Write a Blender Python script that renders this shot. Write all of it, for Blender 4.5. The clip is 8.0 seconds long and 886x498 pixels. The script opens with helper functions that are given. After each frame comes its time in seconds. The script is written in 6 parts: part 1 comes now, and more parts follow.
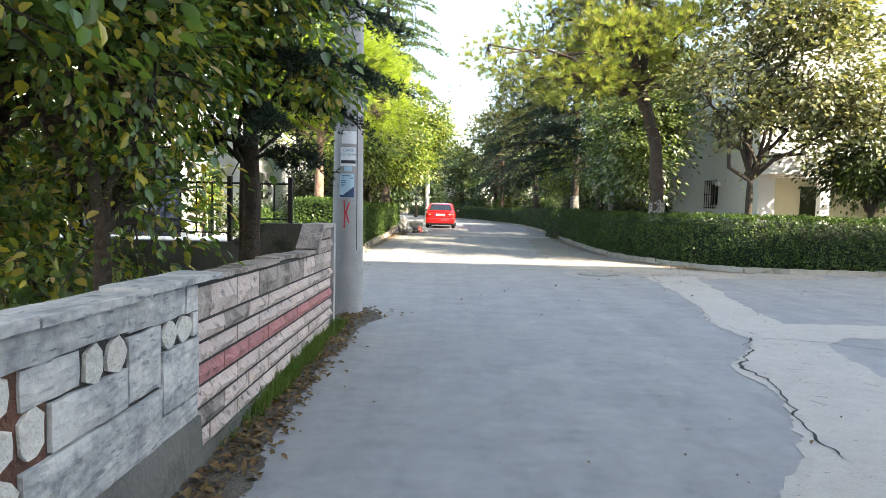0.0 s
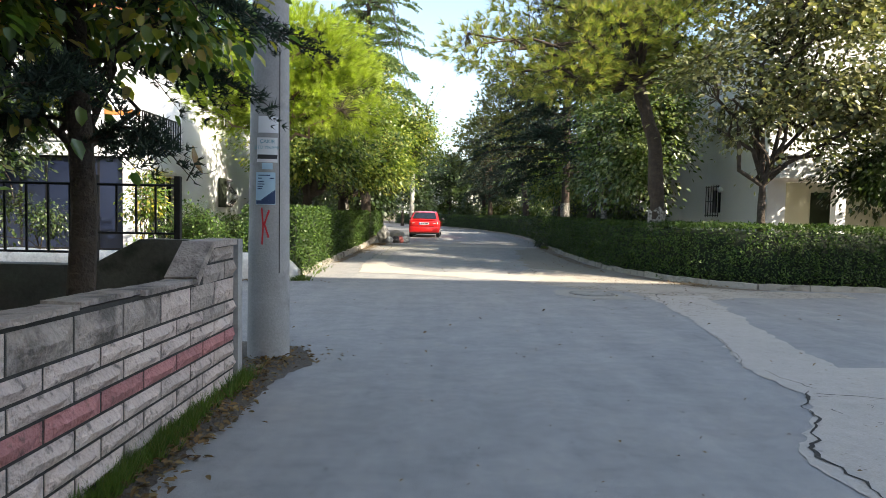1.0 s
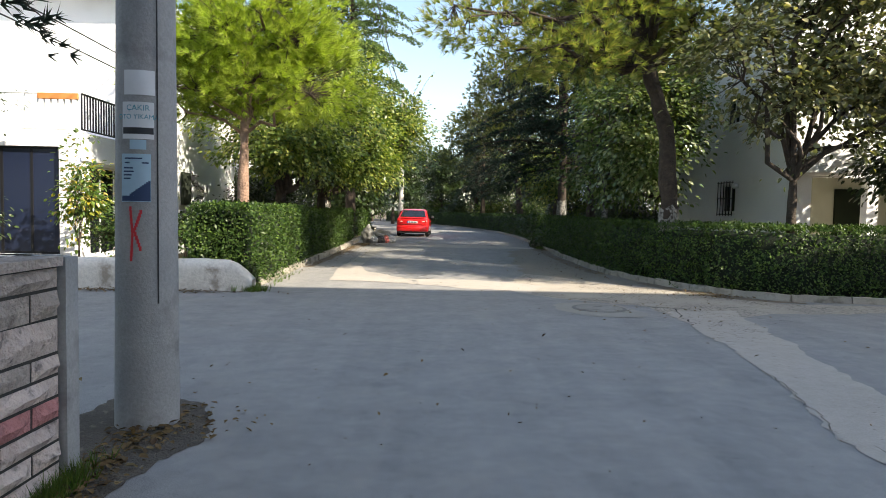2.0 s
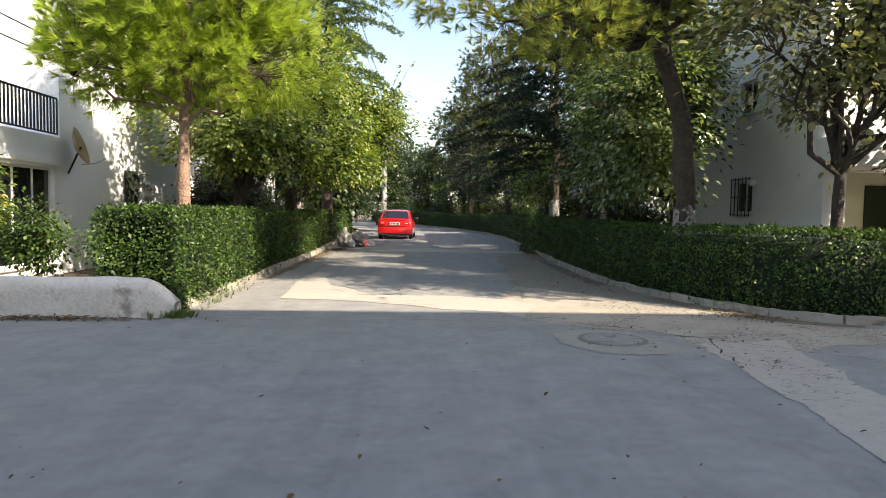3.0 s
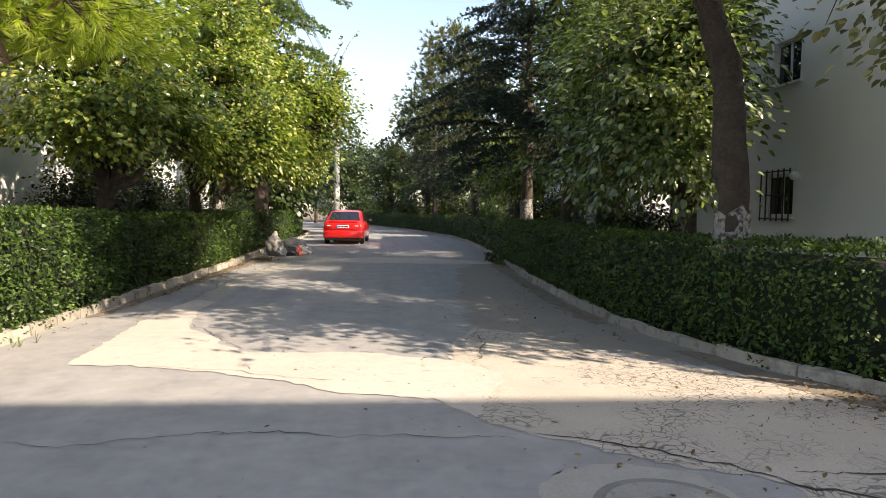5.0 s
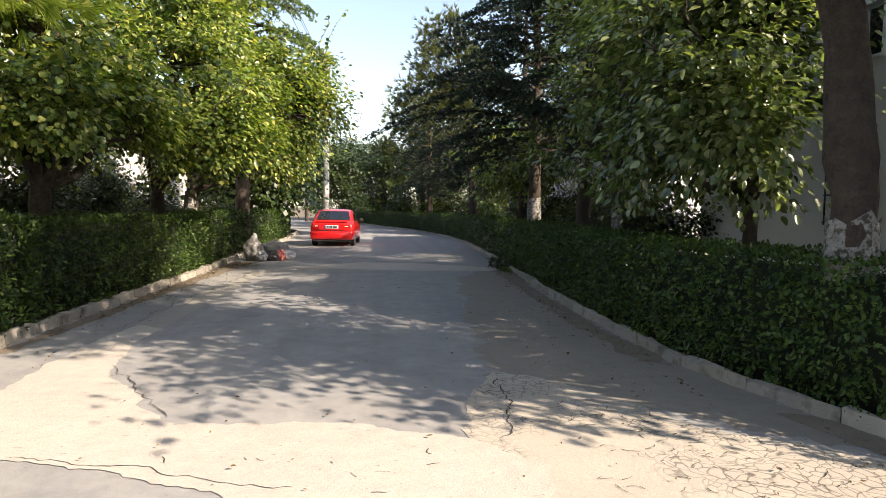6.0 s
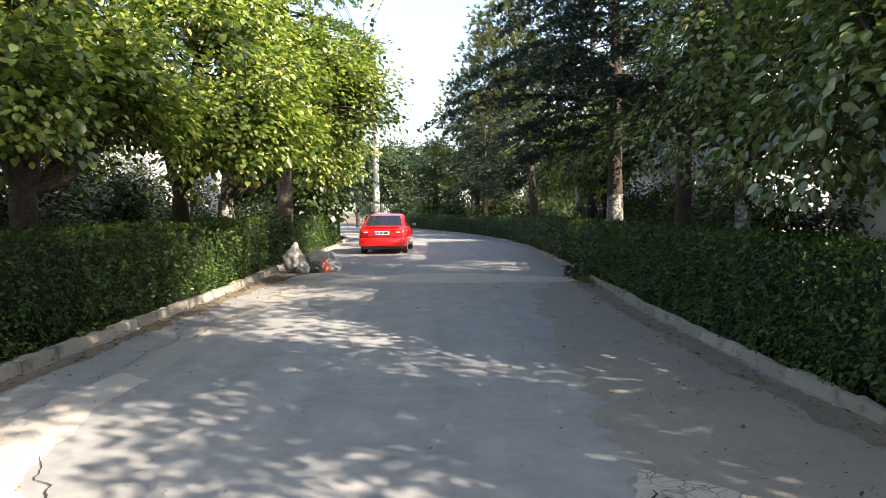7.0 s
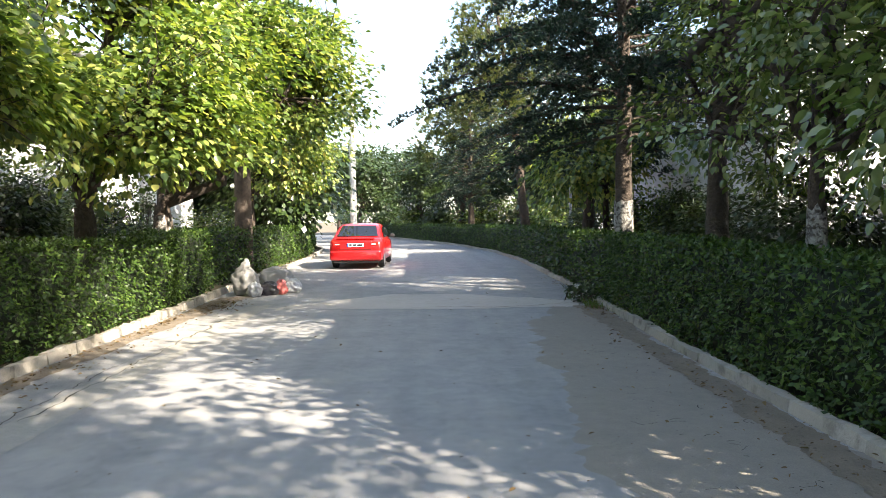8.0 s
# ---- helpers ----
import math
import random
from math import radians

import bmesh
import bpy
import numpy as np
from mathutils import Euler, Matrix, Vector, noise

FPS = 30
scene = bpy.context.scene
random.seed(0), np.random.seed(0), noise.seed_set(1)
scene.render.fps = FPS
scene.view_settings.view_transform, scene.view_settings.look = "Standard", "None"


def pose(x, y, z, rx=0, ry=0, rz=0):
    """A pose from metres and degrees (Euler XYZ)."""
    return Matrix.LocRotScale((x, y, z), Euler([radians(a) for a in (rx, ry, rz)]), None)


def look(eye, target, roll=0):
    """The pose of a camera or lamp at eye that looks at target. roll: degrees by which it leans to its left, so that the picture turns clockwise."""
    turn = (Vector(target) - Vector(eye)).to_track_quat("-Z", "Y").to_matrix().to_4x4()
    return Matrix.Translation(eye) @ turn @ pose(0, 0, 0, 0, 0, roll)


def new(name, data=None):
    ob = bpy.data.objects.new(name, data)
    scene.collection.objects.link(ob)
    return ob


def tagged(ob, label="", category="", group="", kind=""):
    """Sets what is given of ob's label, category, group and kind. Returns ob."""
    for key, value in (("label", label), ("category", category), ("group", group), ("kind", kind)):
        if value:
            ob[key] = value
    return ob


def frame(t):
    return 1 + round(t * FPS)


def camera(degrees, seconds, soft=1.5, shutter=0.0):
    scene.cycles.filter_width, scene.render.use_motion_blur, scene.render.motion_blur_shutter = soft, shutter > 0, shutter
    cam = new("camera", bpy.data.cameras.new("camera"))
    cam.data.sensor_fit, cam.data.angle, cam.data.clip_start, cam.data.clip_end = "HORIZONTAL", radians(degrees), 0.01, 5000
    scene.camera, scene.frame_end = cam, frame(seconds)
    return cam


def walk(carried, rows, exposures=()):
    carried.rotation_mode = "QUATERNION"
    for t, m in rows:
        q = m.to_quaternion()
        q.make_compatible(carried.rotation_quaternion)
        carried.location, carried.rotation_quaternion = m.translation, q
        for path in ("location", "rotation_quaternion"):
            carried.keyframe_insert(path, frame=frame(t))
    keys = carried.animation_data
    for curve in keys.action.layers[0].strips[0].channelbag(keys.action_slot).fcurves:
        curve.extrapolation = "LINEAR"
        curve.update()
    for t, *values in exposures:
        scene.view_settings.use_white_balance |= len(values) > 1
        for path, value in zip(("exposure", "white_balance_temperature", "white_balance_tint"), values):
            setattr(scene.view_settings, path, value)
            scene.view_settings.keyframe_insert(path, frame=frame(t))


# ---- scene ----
cam = camera(68.0, 8.0, 0.9)
PATH = [
    (0, (0.781, 1.059, 1.275), (0.786, 3.055, 1.144), 1.3),
    (0.5, (0.968, 1.987, 1.282), (0.984, 3.983, 1.154), 1.2),
    (1, (1.13, 2.862, 1.29), (1.163, 4.859, 1.184), 1.2),
    (1.5, (1.272, 3.764, 1.284), (1.317, 5.761, 1.176), 1.3),
    (1.7, (1.312, 4.119, 1.297), (1.359, 6.115, 1.184), 1.3),
    (3, (1.643, 6.762, 1.382), (1.729, 8.757, 1.268), 0.9),
    (3.5, (1.869, 7.773, 1.412), (1.97, 9.767, 1.293), 0.9),
    (4, (2.065, 8.705, 1.429), (2.19, 10.697, 1.311), 0.8),
    (4.5, (2.311, 9.759, 1.431), (2.462, 11.75, 1.317), 1.0),
    (4.7, (2.394, 10.195, 1.428), (2.554, 12.185, 1.316), 1.0),
    (5.8, (2.456, 12.451, 1.498), (2.657, 14.437, 1.378), 1.0),
    (6, (2.467, 12.861, 1.511), (2.662, 14.848, 1.39), 1.0),
    (6.1, (2.441, 13.096, 1.5), (2.618, 15.085, 1.391), 0.8),
    (6.2, (2.415, 13.331, 1.489), (2.565, 15.323, 1.393), 0.6),
    (6.3, (2.388, 13.567, 1.477), (2.508, 15.561, 1.384), 0.4),
    (6.4, (2.362, 13.802, 1.466), (2.452, 15.798, 1.373), 0.2),
    (6.5, (2.336, 14.037, 1.455), (2.401, 16.034, 1.355), 0.0),
    (7, (2.374, 15.252, 1.466), (2.411, 17.248, 1.355), -0.3),
    (7.5, (2.493, 16.475, 1.48), (2.547, 18.473, 1.386), -0.5),
    (8, (2.597, 17.723, 1.514), (2.675, 19.72, 1.426), -0.6),
]
walk(cam, [(t, look(eye, target, roll)) for t, eye, target, roll in PATH],
     [(0.0, 2.3, 7450, 9), (0.5, 2.45, 7400, 9), (1.0, 1.5, 7150, 9), (1.5, 1.2, 7000, 9), (3.0, 1.24, 7400, 12), (3.5, 1.52, 7500, 13), (4.5, 1.4, 7650, 15),
      (6.0, 1.25, 7450, 16), (6.5, 1.48, 7350, 15), (7.0, 1.75, 7100, 13), (7.5, 2.2, 7100, 12), (8.0, 2.26, 7000, 11)])

# ---- world, sun and light ----
SUN_EL, SUN_AZ = radians(34.5), radians(34)  # azimuth south of east
SUN_DIR = Vector((math.cos(SUN_EL) * math.cos(SUN_AZ), -math.cos(SUN_EL) * math.sin(SUN_AZ), math.sin(SUN_EL)))
world = bpy.data.worlds.new("sky")
scene.world = world
world.use_nodes = True
wn, wl = world.node_tree.nodes, world.node_tree.links
wn.clear()
w_out = wn.new("ShaderNodeOutputWorld")
w_bg = wn.new("ShaderNodeBackground")
w_sky = wn.new("ShaderNodeTexSky")
w_sky.sky_type = "NISHITA"
w_sky.sun_disc = False
w_sky.sun_elevation = SUN_EL
w_sky.sun_rotation = radians(90) + SUN_AZ
w_sky.air_density, w_sky.dust_density, w_sky.ozone_density = 1.0, 1.1, 1.0
w_tc = wn.new("ShaderNodeTexCoord")
w_map = wn.new("ShaderNodeMapping")
w_map.inputs["Scale"].default_value = (1.0, 1.0, 2.2)
w_map.inputs["Location"].default_value = (0.45, 0.2, 0.35)
w_noise = wn.new("ShaderNodeTexNoise")
w_noise.inputs["Scale"].default_value = 3.2
w_noise.inputs["Detail"].default_value = 7.0
w_noise.inputs["Roughness"].default_value = 0.6
w_ramp = wn.new("ShaderNodeValToRGB")
w_ramp.color_ramp.elements[0].position = 0.55
w_ramp.color_ramp.elements[1].position = 0.74
w_mix = wn.new("ShaderNodeMixRGB")
w_mix.inputs["Color2"].default_value = (5.2, 5.2, 5.2, 1)
wl.new(w_tc.outputs["Generated"], w_map.inputs["Vector"])
wl.new(w_map.outputs["Vector"], w_noise.inputs["Vector"])
wl.new(w_noise.outputs["Fac"], w_ramp.inputs["Fac"])
wl.new(w_ramp.outputs["Color"], w_mix.inputs["Fac"])
wl.new(w_sky.outputs["Color"], w_mix.inputs["Color1"])
wl.new(w_mix.outputs["Color"], w_bg.inputs["Color"])
w_bg.inputs["Strength"].default_value = 0.148
wl.new(w_bg.outputs["Background"], w_out.inputs["Surface"])
sun_data = bpy.data.lights.new("sun", "SUN")
sun_data.energy, sun_data.angle, sun_data.color = 5.0, radians(0.55), (1.0, 0.93, 0.82)
sun_ob = new("sun", sun_data)
sun_ob.matrix_world = look(SUN_DIR * 60, (0, 0, 0))

# ---- materials ----


def rgba(c):
    return (c[0], c[1], c[2], 1.0)


def node_mat(name):
    m = bpy.data.materials.new(name)
    m.use_nodes = True
    nt = m.node_tree
    return m, nt, nt.nodes["Principled BSDF"], nt.nodes["Material Output"]


def coord(nt, scale=(1, 1, 1), kind="Object"):
    tc, mp = nt.nodes.new("ShaderNodeTexCoord"), nt.nodes.new("ShaderNodeMapping")
    mp.inputs["Scale"].default_value = scale
    nt.links.new(tc.outputs[kind], mp.inputs["Vector"])
    return mp.outputs["Vector"]


def world_coord(nt, scale=(1, 1, 1)):
    geo, mp = nt.nodes.new("ShaderNodeNewGeometry"), nt.nodes.new("ShaderNodeMapping")
    mp.inputs["Scale"].default_value = scale
    nt.links.new(geo.outputs["Position"], mp.inputs["Vector"])
    return mp.outputs["Vector"]


def noise_tex(nt, vec, scale, detail=5.0, rough=0.6):
    n = nt.nodes.new("ShaderNodeTexNoise")
    n.inputs["Scale"].default_value, n.inputs["Detail"].default_value, n.inputs["Roughness"].default_value = scale, detail, rough
    nt.links.new(vec, n.inputs["Vector"])
    return n.outputs["Fac"]


def ramp(nt, fac, stops):
    r = nt.nodes.new("ShaderNodeValToRGB")
    while len(r.color_ramp.elements) < len(stops):
        r.color_ramp.elements.new(0.5)
    for e, (p, c) in zip(r.color_ramp.elements, stops):
        e.position, e.color = p, rgba(c)
    nt.links.new(fac, r.inputs["Fac"])
    return r.outputs["Color"]


def mixed(nt, fac, a, b, mode="MIX"):
    m = nt.nodes.new("ShaderNodeMixRGB")
    m.blend_type = mode
    for sock, v in ((m.inputs["Fac"], fac), (m.inputs["Color1"], a), (m.inputs["Color2"], b)):
        if isinstance(v, (int, float)):
            sock.default_value = v
        elif isinstance(v, tuple):
            sock.default_value = rgba(v)
        else:
            nt.links.new(v, sock)
    return m.outputs["Color"]


def bumped(nt, bsdf, height, strength=0.4, dist=0.02):
    b = nt.nodes.new("ShaderNodeBump")
    b.inputs["Strength"].default_value, b.inputs["Distance"].default_value = strength, dist
    nt.links.new(height, b.inputs["Height"])
    nt.links.new(b.outputs["Normal"], bsdf.inputs["Normal"])


def surface(name, base, dark, rough=0.8, fine=40.0, coarse=1.5, bump=0.3, dist=0.01, metal=0.0, spots=None, spot_scale=3.0, spot_at=(0.55, 0.7), random_tint=0.0):
    """A rough mineral or painted surface with grain, stains and relief."""
    m, nt, b, _ = node_mat(name)
    v = world_coord(nt)
    col = ramp(nt, noise_tex(nt, v, coarse), [(0.35, dark), (0.65, base)])
    grain = noise_tex(nt, v, fine, 3.0)
    col = mixed(nt, 0.35, col, ramp(nt, grain, [(0.3, tuple(c * 0.7 for c in base)), (0.7, tuple(min(1, c * 1.2) for c in base))]))
    if spots:
        col = mixed(nt, ramp(nt, noise_tex(nt, v, spot_scale, 6.0), [(spot_at[0], (0, 0, 0)), (spot_at[1], (1, 1, 1))]), col, spots)
    if random_tint:
        info = nt.nodes.new("ShaderNodeObjectInfo")
        col = mixed(nt, random_tint, col, ramp(nt, info.outputs["Random"], [(0.0, tuple(c * 0.55 for c in base)), (1.0, tuple(min(1, c * 1.35) for c in base))]))
    nt.links.new(col, b.inputs["Base Color"])
    b.inputs["Roughness"].default_value, b.inputs["Metallic"].default_value = rough, metal
    bumped(nt, b, grain, bump, dist)
    return m


def leafy(name, colours, rough=0.45, glow=0.35, spec=0.4):
    """Leaves: a tint for every leaf, some light through the blade."""
    m, nt, b, out = node_mat(name)
    geo = nt.nodes.new("ShaderNodeNewGeometry")
    col = ramp(nt, geo.outputs["Random Per Island"], [(i / max(1, len(colours) - 1), c) for i, c in enumerate(colours)])
    v = world_coord(nt)
    col = mixed(nt, 0.6, col, ramp(nt, noise_tex(nt, v, 0.9, 3.0), [(0.3, (0.5, 0.5, 0.5)), (0.7, (1.0, 1.0, 1.0))]), "MULTIPLY")
    col = mixed(nt, 0.6, col, ramp(nt, noise_tex(nt, v, 4.5, 2.0), [(0.35, (0.45, 0.5, 0.5)), (0.62, (1.15, 1.12, 1.0))]), "MULTIPLY")
    nt.links.new(col, b.inputs["Base Color"])
    b.inputs["Roughness"].default_value = rough
    b.inputs["Specular IOR Level"].default_value = spec
    tr = nt.nodes.new("ShaderNodeBsdfTranslucent")
    nt.links.new(mixed(nt, 1.0, col, (1.35, 1.45, 0.65), "MULTIPLY"), tr.inputs["Color"])
    mx = nt.nodes.new("ShaderNodeMixShader")
    mx.inputs["Fac"].default_value = glow
    nt.links.new(b.outputs["BSDF"], mx.inputs[1])
    nt.links.new(tr.outputs["BSDF"], mx.inputs[2])
    nt.links.new(mx.outputs["Shader"], out.inputs["Surface"])
    return m


def plain(name, colour, rough=0.5, metal=0.0, fine=60.0, coat=0.0):
    m, nt, b, _ = node_mat(name)
    v = coord(nt)
    col = ramp(nt, noise_tex(nt, v, 6.0), [(0.3, tuple(c * 0.85 for c in colour)), (0.7, colour)])
    nt.links.new(col, b.inputs["Base Color"])
    b.inputs["Roughness"].default_value, b.inputs["Metallic"].default_value = rough, metal
    b.inputs["Coat Weight"].default_value = coat
    bumped(nt, b, noise_tex(nt, v, fine), 0.08, 0.004)
    return m


def glassy(name, colour, rough=0.03):
    m, nt, b, _ = node_mat(name)
    b.inputs["Base Color"].default_value = rgba(colour)
    b.inputs["Roughness"].default_value = rough
    b.inputs["Specular IOR Level"].default_value = 0.8
    return m


def asphalt_mat():
    m, nt, b, _ = node_mat("asphalt")
    v = world_coord(nt)
    col = ramp(nt, noise_tex(nt, v, 0.35, 6.0), [(0.3, (0.20, 0.197, 0.197)), (0.7, (0.29, 0.28, 0.27))])
    lanes = noise_tex(nt, world_coord(nt, (1.9, 0.07, 1)), 1.0, 6.0, 0.65)
    col = mixed(nt, 0.68, col, ramp(nt, lanes, [(0.34, (0.13, 0.13, 0.137)), (0.66, (0.37, 0.36, 0.345))]))
    blot = noise_tex(nt, v, 2.1, 7.0, 0.72)
    col = mixed(nt, 0.42, col, ramp(nt, blot, [(0.38, (0.11, 0.11, 0.118)), (0.62, (0.38, 0.365, 0.34))]))
    grain = noise_tex(nt, v, 150.0, 2.0)
    col = mixed(nt, 0.38, col, ramp(nt, grain, [(0.36, (0.09, 0.09, 0.09)), (0.64, (0.44, 0.43, 0.41))]))
    mottle = noise_tex(nt, v, 9.0, 8.0, 0.75)
    col = mixed(nt, 0.16, col, ramp(nt, mottle, [(0.38, (0.13, 0.13, 0.135)), (0.62, (0.38, 0.365, 0.34))]))
    dust = ramp(nt, noise_tex(nt, v, 1.1, 9.0, 0.75), [(0.52, (0, 0, 0)), (0.75, (0.5, 0.5, 0.5))])
    col = mixed(nt, dust, col, (0.36, 0.325, 0.275))
    spots = ramp(nt, noise_tex(nt, v, 14.0, 2.0), [(0.70, (0, 0, 0)), (0.76, (0.55, 0.55, 0.55))])
    col = mixed(nt, spots, col, (0.10, 0.095, 0.09))
    nt.links.new(col, b.inputs["Base Color"])
    b.inputs["Roughness"].default_value = 0.85
    bumped(nt, b, grain, 0.3, 0.005)
    return m


def pitted_mat(name, base, dark):
    """Weathered screed: pale, dusty, pitted, with grit and worn-through spots."""
    m, nt, b, _ = node_mat(name)
    v = world_coord(nt)
    col = ramp(nt, noise_tex(nt, v, 0.9, 8.0, 0.7), [(0.3, dark), (0.7, base)])
    col = mixed(nt, 0.35, col, ramp(nt, noise_tex(nt, v, 7.0, 6.0, 0.7), [(0.3, tuple(q * 0.7 for q in dark)), (0.7, tuple(min(1, q * 1.12) for q in base))]))
    grain = noise_tex(nt, v, 90.0, 3.0)
    col = mixed(nt, 0.3, col, ramp(nt, grain, [(0.3, tuple(q * 0.6 for q in base)), (0.7, tuple(min(1, q * 1.2) for q in base))]))
    pits = noise_tex(nt, world_coord(nt, (1.0, 1.7, 1.0)), 16.0, 3.0)
    col = mixed(nt, ramp(nt, pits, [(0.66, (0, 0, 0)), (0.72, (0.7, 0.7, 0.7))]), col, tuple(q * 0.35 for q in dark))
    nt.links.new(col, b.inputs["Base Color"])
    b.inputs["Roughness"].default_value = 0.92
    bumped(nt, b, mixed(nt, 0.4, grain, pits), 0.6, 0.012)
    return m


def cracked_mat(name, base, dark, cell=5.0, width=0.05):
    """Worn concrete or patched asphalt, broken by a net of fine cracks."""
    m, nt, b, _ = node_mat(name)
    v = world_coord(nt)
    warp = nt.nodes.new("ShaderNodeVectorMath")
    warp.operation = "MULTIPLY_ADD"
    nz = nt.nodes.new("ShaderNodeTexNoise")
    nz.inputs["Scale"].default_value = 2.5
    nt.links.new(v, nz.inputs["Vector"])
    nt.links.new(nz.outputs["Color"], warp.inputs[0])
    warp.inputs[1].default_value = (0.55, 0.55, 0.55)
    nt.links.new(v, warp.inputs[2])
    vor = nt.nodes.new("ShaderNodeTexVoronoi")
    vor.feature = "DISTANCE_TO_EDGE"
    vor.inputs["Scale"].default_value = cell
    nt.links.new(warp.outputs["Vector"], vor.inputs["Vector"])
    col = ramp(nt, noise_tex(nt, v, 1.2, 6.0), [(0.3, dark), (0.7, base)])
    grain = noise_tex(nt, v, 70.0, 3.0)
    col = mixed(nt, 0.3, col, ramp(nt, grain, [(0.3, tuple(c * 0.6 for c in base)), (0.7, tuple(min(1, c * 1.2) for c in base))]))
    some = ramp(nt, noise_tex(nt, v, 0.9, 3.0), [(0.42, (0, 0, 0)), (0.55, (1, 1, 1))])
    line = ramp(nt, vor.outputs["Distance"], [(0.0, (1, 1, 1)), (width, (0, 0, 0))])
    col = mixed(nt, mixed(nt, 1.0, line, some, "MULTIPLY"), col, tuple(c * 0.28 for c in dark))
    nt.links.new(col, b.inputs["Base Color"])
    b.inputs["Roughness"].default_value = 0.9
    bumped(nt, b, mixed(nt, 0.5, grain, vor.outputs["Distance"]), 0.5, 0.012)
    return m


def slab_mat():
    """Split grey stone smeared with old plaster: chips, blue-grey and whitish blotches."""
    m, nt, b, _ = node_mat("grey_stone_slab")
    v = world_coord(nt)
    col = ramp(nt, noise_tex(nt, v, 6.0, 8.0, 0.7), [(0.36, (0.17, 0.175, 0.185)), (0.48, (0.37, 0.365, 0.35)), (0.64, (0.56, 0.54, 0.505))])
    chips = nt.nodes.new("ShaderNodeTexVoronoi")
    chips.inputs["Scale"].default_value = 22.0
    nt.links.new(world_coord(nt, (1.0, 0.6, 1.5)), chips.inputs["Vector"])
    col = mixed(nt, 0.3, col, ramp(nt, chips.outputs["Distance"], [(0.1, (0.66, 0.65, 0.62)), (0.7, (0.22, 0.23, 0.24))]))
    nicks = ramp(nt, noise_tex(nt, world_coord(nt, (1.0, 0.45, 2.2)), 20.0, 3.0, 0.6), [(0.60, (0, 0, 0)), (0.66, (0.8, 0.8, 0.8))])
    col = mixed(nt, nicks, col, (0.12, 0.13, 0.145))
    white = ramp(nt, noise_tex(nt, v, 2.9, 5.0, 0.6), [(0.52, (0, 0, 0)), (0.64, (0.9, 0.9, 0.9))])
    col = mixed(nt, white, col, (0.66, 0.635, 0.59))
    info = nt.nodes.new("ShaderNodeObjectInfo")
    col = mixed(nt, 0.14, col, ramp(nt, info.outputs["Random"], [(0.0, (0.20, 0.215, 0.23)), (1.0, (0.62, 0.60, 0.57))]))
    nt.links.new(col, b.inputs["Base Color"])
    b.inputs["Roughness"].default_value = 0.9
    bumped(nt, b, mixed(nt, 0.5, noise_tex(nt, v, 45.0, 5.0), chips.outputs["Distance"]), 0.8, 0.02)
    return m


M_ASPHALT = asphalt_mat()
M_CONC = pitted_mat("worn_concrete", (0.47, 0.425, 0.37), (0.36, 0.325, 0.285))
M_CRAZED = cracked_mat("crazed_asphalt", (0.43, 0.385, 0.32), (0.33, 0.295, 0.25), 11.0, 0.08)
M_CRACK = surface("crack_dirt", (0.035, 0.03, 0.025), (0.02, 0.018, 0.016), 0.95)
M_SOIL = surface("dry_soil", (0.16, 0.12, 0.075), (0.09, 0.07, 0.045), 0.95, 30, 0.8, 0.6, 0.03, spots=(0.09, 0.10, 0.04), spot_scale=2.0)
M_DIRT = surface("dark_litter_earth", (0.12, 0.10, 0.078), (0.07, 0.058, 0.045), 0.95, 60, 4.0, 0.8, 0.03, spots=(0.19, 0.16, 0.12), spot_scale=18.0, spot_at=(0.58, 0.66))
M_KERB = surface("kerb_concrete", (0.38, 0.345, 0.29), (0.22, 0.20, 0.165), 0.92, 60, 2.5, 0.6, 0.02, spots=(0.09, 0.08, 0.06), spot_scale=5.0, spot_at=(0.50, 0.66), random_tint=0.35)
M_BRICK = surface("split_face_brick", (0.62, 0.505, 0.445), (0.47, 0.385, 0.34), 0.9, 30, 9.0, 1.0, 0.03, spots=(0.13, 0.11, 0.10), spot_scale=15.0, spot_at=(0.55, 0.66), random_tint=0.22)
M_BRICK_DARK = surface("sooty_brick", (0.47, 0.395, 0.345), (0.24, 0.20, 0.175), 0.9, 30, 5.0, 1.0, 0.03, spots=(0.055, 0.048, 0.042), spot_scale=5.0, spot_at=(0.46, 0.62), random_tint=0.3)
M_BRICK_RED = surface("red_painted_brick", (0.46, 0.20, 0.19), (0.34, 0.145, 0.14), 0.85, 30, 10.0, 1.0, 0.03, spots=(0.16, 0.09, 0.085), spot_scale=15.0, spot_at=(0.57, 0.68), random_tint=0.2)
M_MORTAR = surface("mortar", (0.05, 0.047, 0.043), (0.028, 0.026, 0.024), 0.95)
M_RENDER_GREY = surface("grey_cement_render", (0.165, 0.16, 0.14), (0.07, 0.07, 0.06), 0.95, 30, 1.8, 0.5, 0.02, spots=(0.035, 0.04, 0.028), spot_scale=2.5)
M_PLANTER = surface("whitewashed_render", (0.76, 0.72, 0.65), (0.58, 0.54, 0.46), 0.9, 25, 2.0, 0.5, 0.02, spots=(0.34, 0.29, 0.23), spot_scale=3.5)
M_WHITE = surface("white_house_paint", (0.83, 0.83, 0.84), (0.76, 0.76, 0.77), 0.85, 60, 0.6, 0.25, 0.01, spots=(0.64, 0.64, 0.63), spot_scale=0.9, spot_at=(0.55, 0.85))
M_CREAM = surface("cream_house_paint", (0.52, 0.51, 0.42), (0.44, 0.43, 0.35), 0.85, 60, 0.8, 0.25, 0.01)
